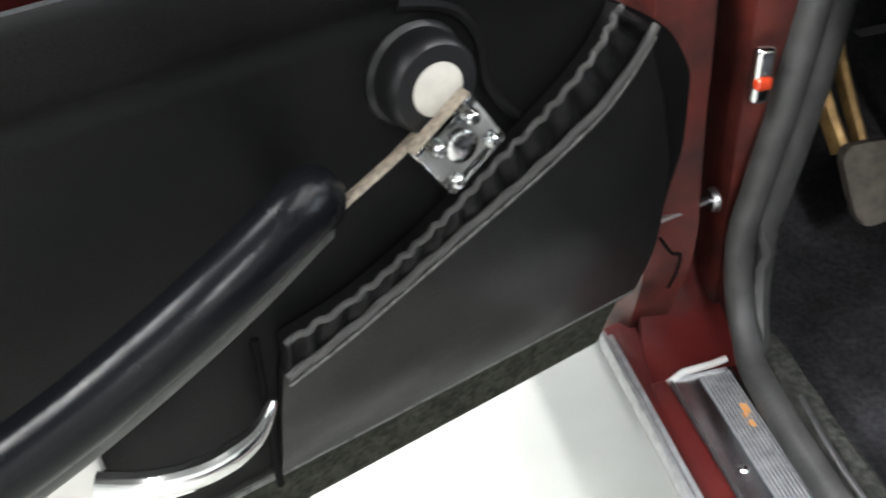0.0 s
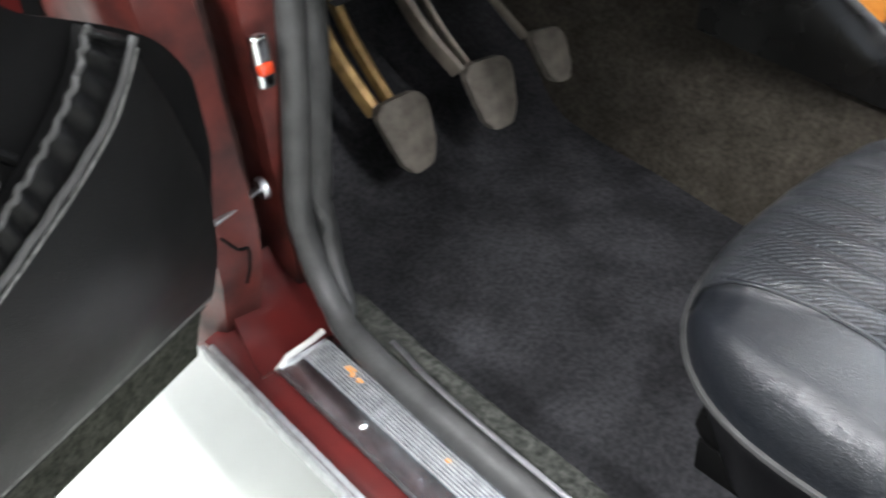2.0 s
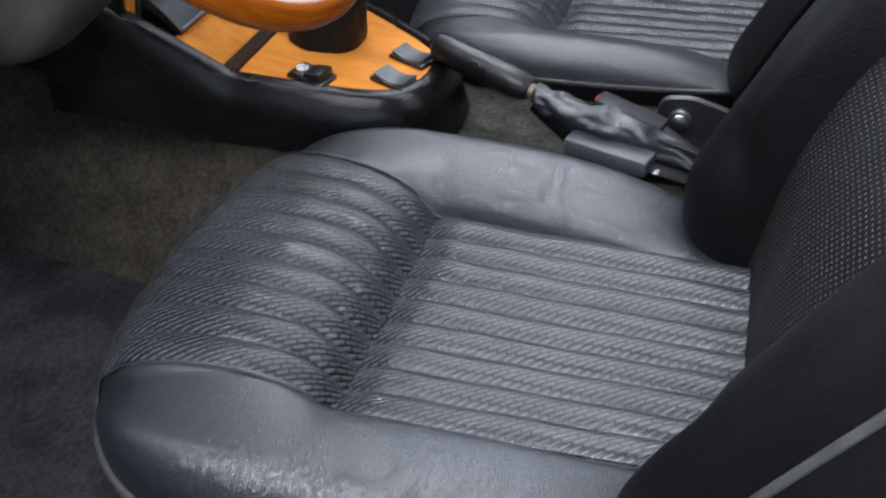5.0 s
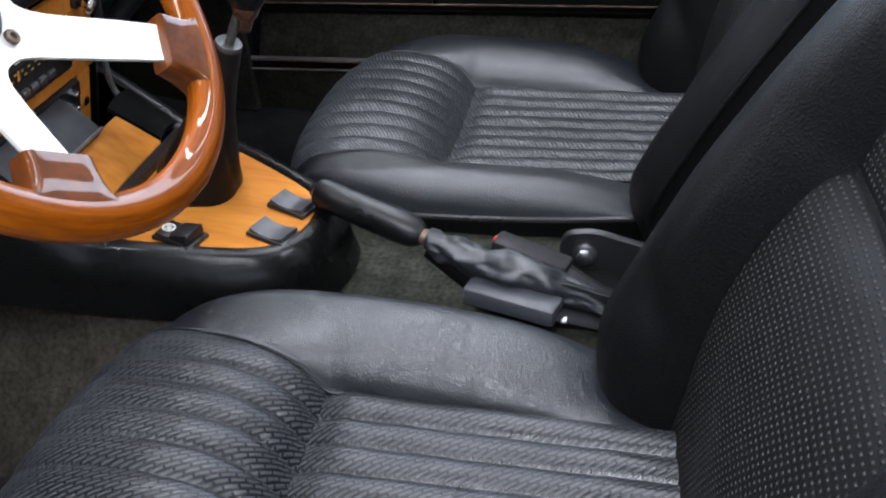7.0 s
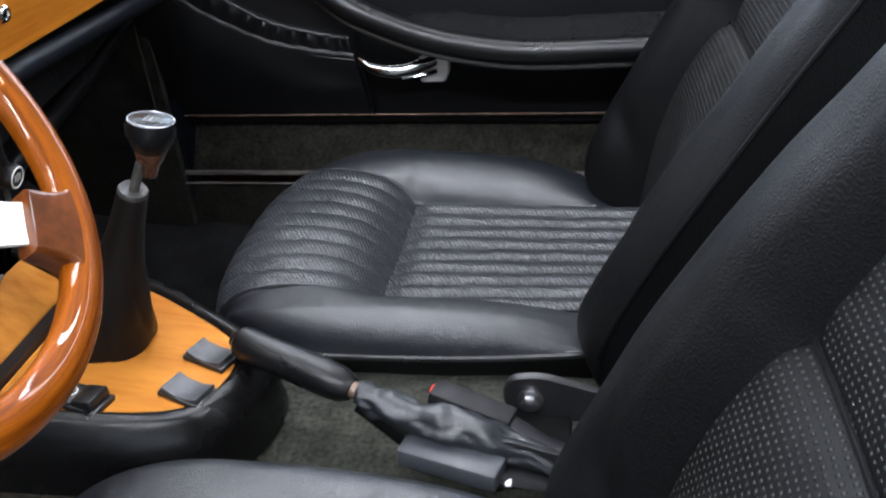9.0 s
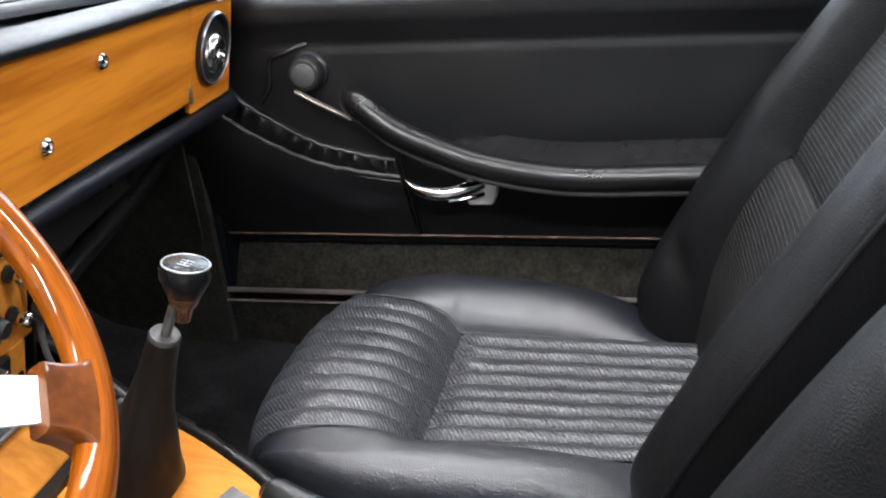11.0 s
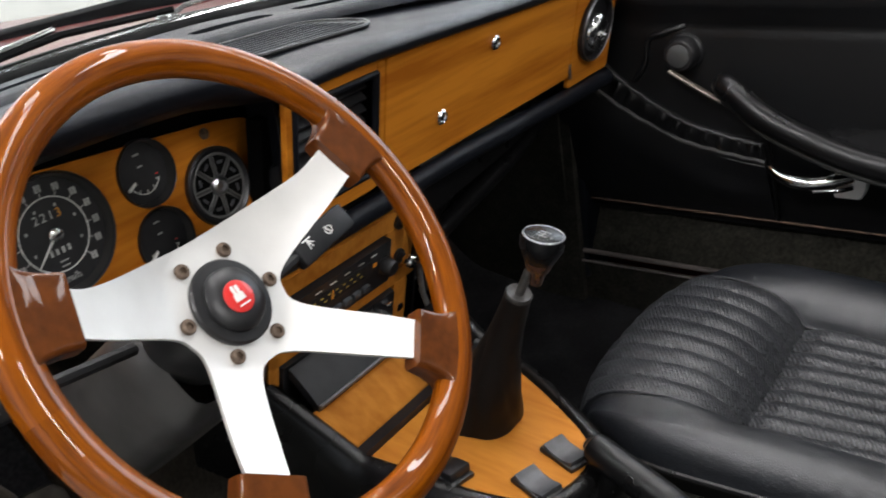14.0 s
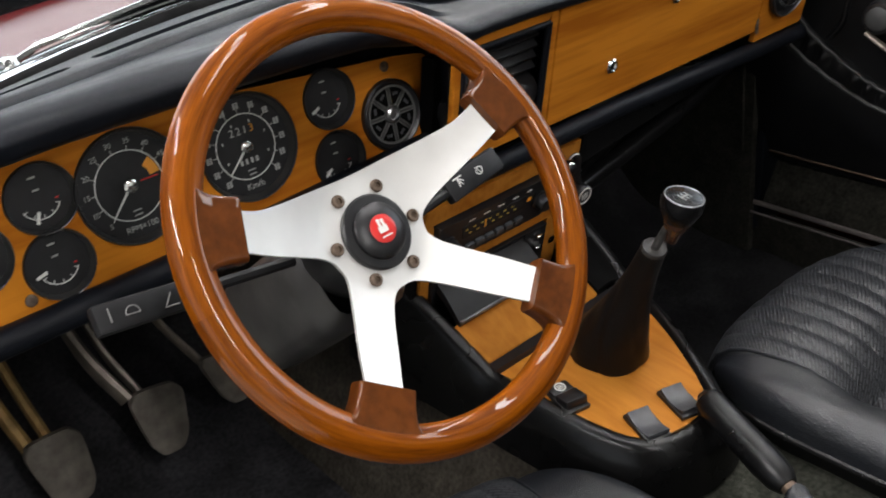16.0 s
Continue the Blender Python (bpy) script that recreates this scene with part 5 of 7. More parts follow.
    f = [tuple(t) for t in tris] + [tuple(i + m2 for i in reversed(t)) for t in tris]
    for i in range(n):
        i2 = (i + 1) % n
        f.append((i, i2, m2 + i2, m2 + i))
    part("spokes", (v, f), ALUMINIUM, w, "brushed aluminium spoke plate", 50)
    pad = part("horn_pad", lathe([(0.0298, 0.001), (0.0300, 0.0045), (0.0285, 0.0062), (0.0225, 0.0066), (0.0222, 0.0095), (0.0205, 0.0112), (0.012, 0.0130), (0.0, 0.0134)], 44), PLASTIC, w, "black rubber horn button")
    part("badge", lathe([(0.0112, 0.0124), (0.0112, 0.0138), (0.010, 0.0142), (0, 0.0143)], 30), RED_INK, pad, "round red badge with a plain white mark")
    part("badge_mark", join(rbox((0.0085, 0.0052, 0.0006), 0.0002, 1, Matrix.Translation((-0.0006, -0.0005, 0.0145))), rbox((0.0026, 0.0072, 0.0006), 0.0002, 1, Matrix.Translation((-0.0022, 0.0045, 0.0145))),
         rbox((0.0026, 0.0064, 0.0006), 0.0002, 1, Matrix.Translation((0.0012, 0.0042, 0.0145))), rbox((0.0100, 0.0013, 0.0006), 0.0002, 1, Matrix.Translation((0.0004, -0.0062, 0.0145)))), INK, pad)
    for k in range(6):
        a = radians(60 * k - 2)
        p = Matrix.Translation((0.0375 * math.cos(a), 0.0375 * math.sin(a), 0.0015))
        b = part("hub_bolt", lathe([(0.0052, 0.0), (0.0052, 0.0022), (0.0046, 0.0032), (0.0026, 0.0034), (0.0024, 0.0012), (0, 0.0012)], 16, p), BOLT, w)
    part("hub", lathe([(0.040, -0.050), (0.046, -0.020), (0.043, -0.0025), (0.0, -0.0025)], 30), PLASTIC, w)
    return w


steering_wheel()


def column():
    c = thing("steering_column", tuple(WHEEL_M @ Vector((0, 0, -0.10))), "black plastic steering column shroud with control stalks", "steering column")
    M = WHEEL_M
    def shroud(u, v):
        a = 2 * math.pi * u
        d = lerp_table([(0, 0.038), (0.12, 0.050), (0.75, 0.052), (1.0, 0.036)], v)
        sq = 1 / max(abs(math.cos(a)), abs(math.sin(a))) ** 0.6
        return M @ Vector((d * sq * math.cos(a), d * 0.95 * sq * math.sin(a) - 0.014 - 0.012 * v, -0.045 - 0.20 * v))
    part("shroud", sheet(shroud, 36, 20), SHROUD, c, "black column shroud", 50)
    part("shaft", tube([M @ Vector((0, -0.01, -0.22)), M @ Vector((0, -0.02, -0.30))], 0.016, 14), DULL_BLACK, c)
    # lighting stalk on the window side
    def stalk(a, b, wide, thick, nm, lab):
        a, b = Vector(a), Vector(b)
        d = (b - a).normalized()
        side = d.cross(WN).normalized()
        m = basis(b - d * 0.024, d, side, d.cross(side))
        st = part(nm, join(tube([a, b - d * 0.05], 0.0045, 8), rbox((0.072, wide, thick), 0.003, 2, m)), STALK, c, lab)
        return st, m
    s1, m1 = stalk((-0.375, 0.205, 0.902), (-0.524, 0.192, 0.930), 0.021, 0.011, "light_stalk", "black light stalk with white symbols")
    s2, m2 = stalk((-0.270, 0.232, 0.866), (-0.128, 0.244, 0.883), 0.024, 0.012, "wiper_stalk", "black wiper stalk with white symbols")
    for sgn in (-1, 1):
        z = sgn * 0.0058
        arc = [m1 @ Vector((0.010 + 0.0052 * math.cos(q), 0.0055 * math.sin(q) - 0.002, z)) for q in [math.pi * k / 8 for k in range(9)]]
        part("symbol", join(tube(arc, 0.00045, 5), tube([arc[0], arc[-1]], 0.00045, 5), tube([m1 @ Vector((-0.020, 0.004, z)), m1 @ Vector((-0.014, -0.004, z))], 0.0006, 5),
             tube([m1 @ Vector((-0.024, -0.005, z)), m1 @ Vector((-0.013, -0.005, z))], 0.0006, 5), tube([m1 @ Vector((0.026, 0.006, z)), m1 @ Vector((0.026, -0.004, z))], 0.0006, 5)), STALK_INK, s1)
        # wiper fan towards the tip, washer spray behind it
        z = sgn * 0.0063
        fan = [m2 @ Vector((0.006 + 0.0042 * math.cos(q), -0.001 + 0.0042 * math.sin(q), z)) for q in [radians(-20 + 20 * k) for k in range(11)]]
        part("symbol", join(tube(fan, 0.0006, 5), tube([m2 @ Vector((0.003, -0.005, z)), m2 @ Vector((0.0075, 0.003, z))], 0.0006, 5), tube([fan[0], m2 @ Vector((0.006, -0.004, z)), fan[-1]], 0.0005, 5)), INK, s2)
        spray = [tube([m2 @ Vector((-0.021, -0.006, z)), m2 @ Vector((-0.021 + 0.007 * math.cos(q), -0.006 + 0.0085 * math.sin(q), z))], 0.00055, 5) for q in (radians(35), radians(65), radians(100))]
        part("symbol", join(*spray, tube([m2 @ Vector((-0.026, -0.0065, z)), m2 @ Vector((-0.015, -0.0065, z))], 0.0006, 5)), INK, s2)
    return c


column()


# ---------------------------------------------------------------- dashboard
def glove(x, z, h=0.0):
    """A point on the leaning passenger-side face, h out of it towards the cabin."""
    n = Vector((0, -1, -0.20)).normalized()
    return Vector((x, 0.352 + 0.20 * (0.832 - z), z)) + n * h


def bin_face(x, z, h=0.0):
    """A point on the recessed instrument face, h out of it."""
    n = Vector((0, -1, 0.15)).normalized()
    return Vector((x, 0.407 + 0.15 * (z - 0.92), z)) + n * h


def hood(x):
    return lerp_table([(-0.64, 0.9), (-0.45, 1.0), (-0.22, 0.97), (-0.15, 0.86), (-0.11, 0.55), (-0.08, 0.12), (-0.065, 0.0)], x)


def wood_top(x):
    """Height at which the passenger-side veneer meets the crash pad."""
    return lerp_table([(-0.20, 0.972), (-0.10, 0.9775), (0.0, 0.9785), (0.06, 0.976), (0.20, 0.9690), (0.34, 0.9625), (0.48, 0.9560), (0.63, 0.9450)], x)


def pad_z(x):
    """Height of the front of the crash pad; a hood rises over the instruments."""
    return wood_top(x) + 0.0185 + 0.034 * hood(x)


def roof(x, y):
    """Height of the dash top between the roll and the screen."""
    a = 0.345 + 0.0336 * hood(x) ** 2
    t = (y - a) / (screen_y(x) + 0.005 - a)
    return pad_z(x) + 0.001 + (rear_z(x) - pad_z(x)) * t


def rear_z(x):
    """Height of the rear edge of the dash top."""
    return 0.988 - 0.035 * max(0.0, x - 0.08)


SLOTS = ((-0.555, -0.410), (-0.380, -0.110), (0.028, 0.140), (0.180, 0.395), (0.425, 0.500))


def slot_depth(x, y):
    """How far a point of the vent bank lies inside a demister slot, 0 or 1."""
    for a, b in SLOTS:
        e = min(x - a, b - x)
        if e > 0:
            half = 0.0118 * (1.0 if e > 0.010 else math.sqrt(max(0.0, 1 - (1 - e / 0.010) ** 2)))
            if abs(y - screen_y(x) + 0.080) < half:
                return 1.0
    return 0.0


DIALS = [(-0.2876, 0.9147, 0.0525, "speed", 222), (-0.4064, 0.9187, 0.0525, "rev", 226), (-0.1891, 0.9319, 0.0310, "small", 205), (-0.1921, 0.8697, 0.0310, "small", 215), (-0.4832, 0.9364, 0.0310, "small", 250), (-0.4868, 0.8788, 0.0310, "small", 195), (-0.5484, 0.9066, 0.0310, "small", 215)]
VENT = (-0.1195, 0.8945, 0.0375)


def pierced(outline, holes, put, depth):
    """A flat board with round holes through it."""
    rings = [[Vector(p) for p in outline]]
    for x, z, r in holes:
        rings.append([Vector((x + r * math.cos(2 * math.pi * k / 40), z + r * math.sin(2 * math.pi * k / 40))) for k in range(40)])
    pts, edges = [], []
    for ring in rings:
        k = len(pts)
        pts += ring
        edges += [(k + i, k + (i + 1) % len(ring)) for i in range(len(ring))]
    flat, sides, tris = delaunay_2d_cdt(pts, edges, [], 1, 1e-6)[:3]
    keep = []
    for t in tris:
        c = sum((flat[i] for i in t), Vector((0, 0))) / len(t)
        if all(math.hypot(c.x - x, c.y - z) > r * 0.998 for x, z, r in holes):
            keep.append(tuple(t))
    m = len(flat)
    v = [Vector(put(p.x, p.y, depth)) for p in flat] + [Vector(put(p.x, p.y, 0.0)) for p in flat]
    count = collections.Counter(frozenset((t[i], t[(i + 1) % len(t)])) for t in keep for i in range(len(t)))
    f = keep + [tuple(i + m for i in reversed(t)) for t in keep]
    for t in keep:
        for i in range(len(t)):
            a, b = t[i], t[(i + 1) % len(t)]
            if count[frozenset((a, b))] == 1:
                f.append((b, a, a + m, b + m))
    return v, f


def dashboard():
    d = thing("dashboard", (0.0, 0.45, 0.80), "black padded dashboard with wood veneer facing", "dashboard")
    # padded top: front roll, shallow tray, vent bank, rear edge at the screen
    def top(u, v):
        x = -0.655 + 1.30 * u
        yb = screen_y(x) + 0.005
        z0 = pad_z(x)
        o = 0.056 * hood(x)
        g, wt = 0.345 + 0.20 * (0.832 - wood_top(x)), wood_top(x)
        lip = [(g - 0.001, wt + 0.0015), (g - 0.009, wt + 0.0018), (g - 0.0150, wt + 0.0055), (g - 0.0165, wt + 0.0110), (g - 0.0105, wt + 0.0165), (g + 0.004, wt + 0.0195), (0.345, wt + 0.0195)]
        rows = [(0.0, 0.330 + 0.072 * hood(x), z0 - 0.034 - 0.014 * hood(x)), (0.06, 0.296 + o, z0 - 0.031), (0.12, 0.285 + o, z0 - 0.024), (0.20, 0.281 + o, z0 - 0.013), (0.28, 0.289 + o, z0 - 0.003), (0.36, 0.308 + o, z0 + 0.002), (0.46, 0.345 + o * 0.6, z0 + 0.001)]
        k = hood(x)
        rows = [(a, b * k + p * (1 - k), c * k + q * (1 - k)) for (a, b, c), (p, q) in zip(rows, lip)]
        y = lerp_table([(a, b) for a, b, c in rows], v)
        z = lerp_table([(a, c) for a, b, c in rows], v)
        if v > 0.46:
            t = (v - 0.46) / 0.54
            y = (0.345 + o * 0.6 * k) + (yb - 0.345 - o * 0.6 * k) * t
            tray = 0.0
            if x > 0.02:
                tray = -0.013 * lerp_table([(0.0, 0), (0.10, 0.0), (0.17, 1.0), (0.50, 0.9), (0.56, 0.0)], t) * lerp_table([(0.150, 0.0), (0.175, 1.0), (0.52, 1.0), (0.56, 0.0)], x)
            z = z0 + 0.001 + (rear_z(x) - z0) * t + tray
            if -0.60 < x < 0.53 and abs(y - yb + 0.085) < 0.030:
                z -= 0.034
        return x, y, z
    crash = part("crash_pad", sheet(top, 130, 80), DASH_VINYL, d, "black grained crash pad")
    # speaker grille let into the middle
    gx0, gx1 = -0.050, 0.140
    def grille_pt(x, y, h):
        return Vector((x, y, roof(x, y) + h - 0.001))
    outline = round_poly([(gx0, 0.385), (gx1 - 0.03, 0.372), (gx1, 0.40), (gx1 - 0.01, 0.475), (gx0, 0.495)], 0.03, 6)
    gr = part("speaker_grille", prism(outline, lambda x, y, h: grille_pt(x, y, h), 0.004, 0.001), DASH_VINYL, d, "black ribbed speaker grille")
    part("grille_bead", tube([grille_pt(x, y, 0.0045) for x, y in outline], 0.0022, 6, closed=True), PLASTIC, gr)
    for k in range(10):
        y = 0.392 + 0.0105 * k
        part("grille_rib", tube([grille_pt(gx0 + 0.006, y + 0.002, 0.0045), grille_pt(gx1 - 0.022, y - 0.004, 0.0042)], 0.0014, 6), DASH_VINYL, gr)
    # raised vent bank along the screen, with demister slots let into it
    def bank(u, v):
        x = -0.625 + 1.18 * u
        back = screen_y(x) - 0.006
        y = back - 0.122 + 0.122 * v
        deep = 0.026 * slot_depth(x, y)
        lift = lerp_table([(0.0, -0.004), (0.04, 0.003), (0.10, 0.0075), (0.2, 0.0090), (0.85, 0.0085), (1.0, 0.002)], v)
        return x, y, roof(x, y) + lift * min(1.0, 0.1 + 14 * u, 0.1 + 14 * (1 - u)) - deep
    part("vent_bank", sheet(bank, 420, 84), DASH_VINYL, d, "raised black demister vent bank", 40)
    for a, b in SLOTS:
        part("demister_slot", sheet(lambda u, v: (a + (b - a) * u, screen_y(a + (b - a) * u) - 0.092 + 0.024 * v, roof(a + (b - a) * u, screen_y(a + (b - a) * u) - 0.08) - 0.0135), 24, 2, 0.002, (0, 0, -1)), DULL_BLACK, d, "black demister slot")
    # passenger side veneer
    def veneer(nm, x0, x1, z0, z1, lab, r=0.004):
        return part(nm, prism(round_poly([(x0, z0), (x1, z0), (x1, z1[1]), (x0, z1[0])], r, 3), lambda x, z, h: glove(x, z, h), 0.007, 0.0012), WOOD_DASH, d, lab)
    lid = veneer("glovebox_lid", 0.062, 0.4975, 0.834, (0.9755, 0.9550), "honey-coloured wood glovebox lid")
    end = veneer("end_panel", 0.4995, 0.628, 0.816, (0.9550, 0.9455), "honey-coloured wood end panel")
    veneer("centre_panel", -0.090, -0.080, 0.845, (0.977, 0.977), "wood strip beside the centre vent", 0.002)
    veneer("centre_panel", 0.0475, 0.0595, 0.838, (0.9765, 0.9755), "wood strip beside the glovebox", 0.002)
    veneer("centre_panel", -0.0795, 0.0470, 0.966, (0.978, 0.978), "wood strip over the centre vent", 0.002)
    veneer("centre_panel", -0.0795, 0.0470, 0.838, (0.855, 0.855), "wood strip under the centre vent", 0.002)
    part("face_backing", sheet(lambda u, v: glove(-0.084 + 0.714 * u, 0.815 + 0.130 * v, -0.030), 4, 4, 0.02, (0, 1, 0)), DULL_BLACK, d)
    # centre vent with blades
    cv = part("centre_vent", join(*[rbox((0.122, 0.0035, 0.014), 0.001, 1, basis(glove(-0.0165, 0.914 + 0.0125 * k, -0.010), (1, 0, 0), (0, -0.75, 0.66), (0, 0.66, 0.75))) for k in range(4)]), PLASTIC, d, "black louvred centre vent")
    part("vent_drum", xf(lathe([(0.017, -0.060), (0.020, -0.056), (0.020, 0.056), (0.017, 0.060)], 20), basis(glove(-0.0165, 0.884, -0.014), (0, 1, 0), (0, 0, 1), (1, 0, 0))), PLASTIC, cv)
    vent_rim = [glove(-0.0785, 0.857, 0.006), glove(0.046, 0.857, 0.006), glove(0.046, 0.9645, 0.006), glove(-0.0785, 0.9645, 0.006)]
    part("vent_frame", join(*[tube([a, b], 0.0042, 8) for a, b in zip(vent_rim, vent_rim[1:] + vent_rim[:1])]), DASH_VINYL, cv)
    # locks
    for x, z in ((0.2765, 0.939), (0.167, 0.880)):
        m = basis(glove(x, z, 0.007), (1, 0, 0), Vector((0, -0.2, 1)).normalized(), Vector((0, -1, -0.2)).normalized())
        lk = part("lock", lathe([(0.0095, 0.0), (0.0095, 0.003), (0.0075, 0.0055), (0.0055, 0.0055), (0.0045, 0.0035), (0.0, 0.0035)], 22, m), CHROME, lid, "round chrome lock")
    for x, z in ((0.2765, 0.939), (0.167, 0.880)):
        part("keyhole", rbox((0.0012, 0.006, 0.001), 0.0002, 1, basis(glove(x, z, 0.0111), (1, 0, 0), Vector((0, -0.2, 1)).normalized(), Vector((0, -1, -0.2)).normalized())), DULL_BLACK, lid)
    part("catch_plate", rbox((0.007, 0.003, 0.022), 0.001, 1, Matrix.Translation(glove(0.4985, 0.842, 0.008))), BOLT, lid)
    # round end vent
    m = basis(glove(0.560, 0.892, 0.0072), (1, 0, 0), Vector((0, -0.2, 1)).normalized(), Vector((0, -1, -0.2)).normalized())
    ev = part("end_vent", lathe([(0.048, 0.0), (0.0495, 0.006), (0.047, 0.0085), (0.0440, 0.0075), (0.0425, 0.0008), (0.0, 0.0008)], 44, m), PLASTIC, end, "round black and chrome eyeball vent")
    part("vent_ring", tube([m @ Vector((0.0468 * math.cos(q), 0.0468 * math.sin(q), 0.0080)) for q in [2 * math.pi * k / 44 for k in range(44)]], 0.0013, 6, closed=True), STEEL, ev)
    ball = m @ Matrix.Translation((0.008, -0.010, 0.0015))
    part("vent_ball", lathe([(0.029, -0.001), (0.028, 0.003), (0.023, 0.0085), (0.015, 0.011), (0.012, 0.0095), (0.0, 0.0040)], 32, ball), CHROME, ev)
    part("vent_knob", lathe([(0.0075, 0.003), (0.0075, 0.013), (0.005, 0.0155), (0, 0.0155)], 16, ball @ Matrix.Translation((0.004, -0.004, 0))), CHROME, ev)
    # lower padded lip, shelf and knee roll
    part("lower_lip", tube([glove(x, 0.8155 - 0.016 * min(1.0, max(0, (x - 0.2) / 0.4)), 0.008) for x in (-0.11, 0.0, 0.1, 0.2, 0.3, 0.4, 0.5, 0.632)], 0.0125, 10), DASH_VINYL, d, "black padded lower dash lip")
    part("under_shelf", sheet(lambda u, v: (0.12 + 0.54 * u, 0.37 + 0.40 * v, 0.802 - 0.055 * v - 0.06 * u * v), 16, 8, 0.012, (0, 0, -1)), VINYL, d, "black parcel shelf")
    part("shelf_edge", tube(catmull([(0.16, 0.40, 0.690), (0.30, 0.42, 0.696), (0.45, 0.43, 0.715), (0.58, 0.44, 0.742), (0.66, 0.45, 0.765)], 6), 0.013, 10), VINYL, d, "black padded shelf edge")
    part("shelf_edge", tube(catmull([(0.17, 0.46, 0.655), (0.30, 0.48, 0.668), (0.45, 0.50, 0.700), (0.60, 0.50, 0.745)], 6), 0.010, 10), VINYL, d)
    part("shelf_wall", sheet(lambda u, v: (0.16 + 0.50 * u, 0.43 + 0.03 * v, 0.70 + 0.05 * u + 0.09 * v), 8, 4, 0.01, (0, 1, 0)), VINYL, d)
    # instrument panel
    x0, x1 = -0.655, -0.056
    poly = round_poly([(x0, 0.848), (-0.40, 0.849), (-0.053, 0.859), (x1, 0.943), (-0.10, 0.951), (-0.36, 0.975), (x0, 0.975)], 0.012, 4)
    ip = part("instrument_panel", pierced(poly, [(x, z, r * 0.97) for x, z, r, _k, _n in DIALS], bin_face, 0.006), WOOD_DASH, d, "honey-coloured wood instrument panel")
    part("panel_return", sheet(lambda u, v: (-0.0505 - 0.034 * u, 0.412 - 0.074 * u, 0.845 + 0.135 * v), 6, 6, 0.008, (1, 0.5, 0)), DASH_VINYL, d)
    part("binnacle_back", sheet(lambda u, v: bin_face(-0.66 + 0.61 * u, 0.83 + 0.16 * v, -0.018), 4, 4, 0.02, (0, 1, 0)), DULL_BLACK, d)
    part("lower_lip", tube(catmull([bin_face(-0.655, 0.8365, 0.012), bin_face(-0.40, 0.8385, 0.014), bin_face(-0.20, 0.846, 0.014), bin_face(-0.06, 0.852, 0.014)], 6), 0.0135, 10), DASH_VINYL, d, "black padded lower dash lip")
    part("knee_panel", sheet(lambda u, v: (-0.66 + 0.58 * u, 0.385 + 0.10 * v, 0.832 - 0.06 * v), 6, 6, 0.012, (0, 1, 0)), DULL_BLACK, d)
    for x, z in ((-0.5185, 0.859), (-0.115, 0.944)):
        m = basis(bin_face(x, z, 0.006), (1, 0, 0), (0, 0.15, 0.99), Vector((0, -1, 0.15)).normalized())
        part("panel_screw", lathe([(0.0055, 0), (0.0055, 0.0012), (0.0035, 0.0020), (0.0, 0.0014)], 14, m), BOLT, ip)
    return d, ip


DASH, PANEL = dashboard()


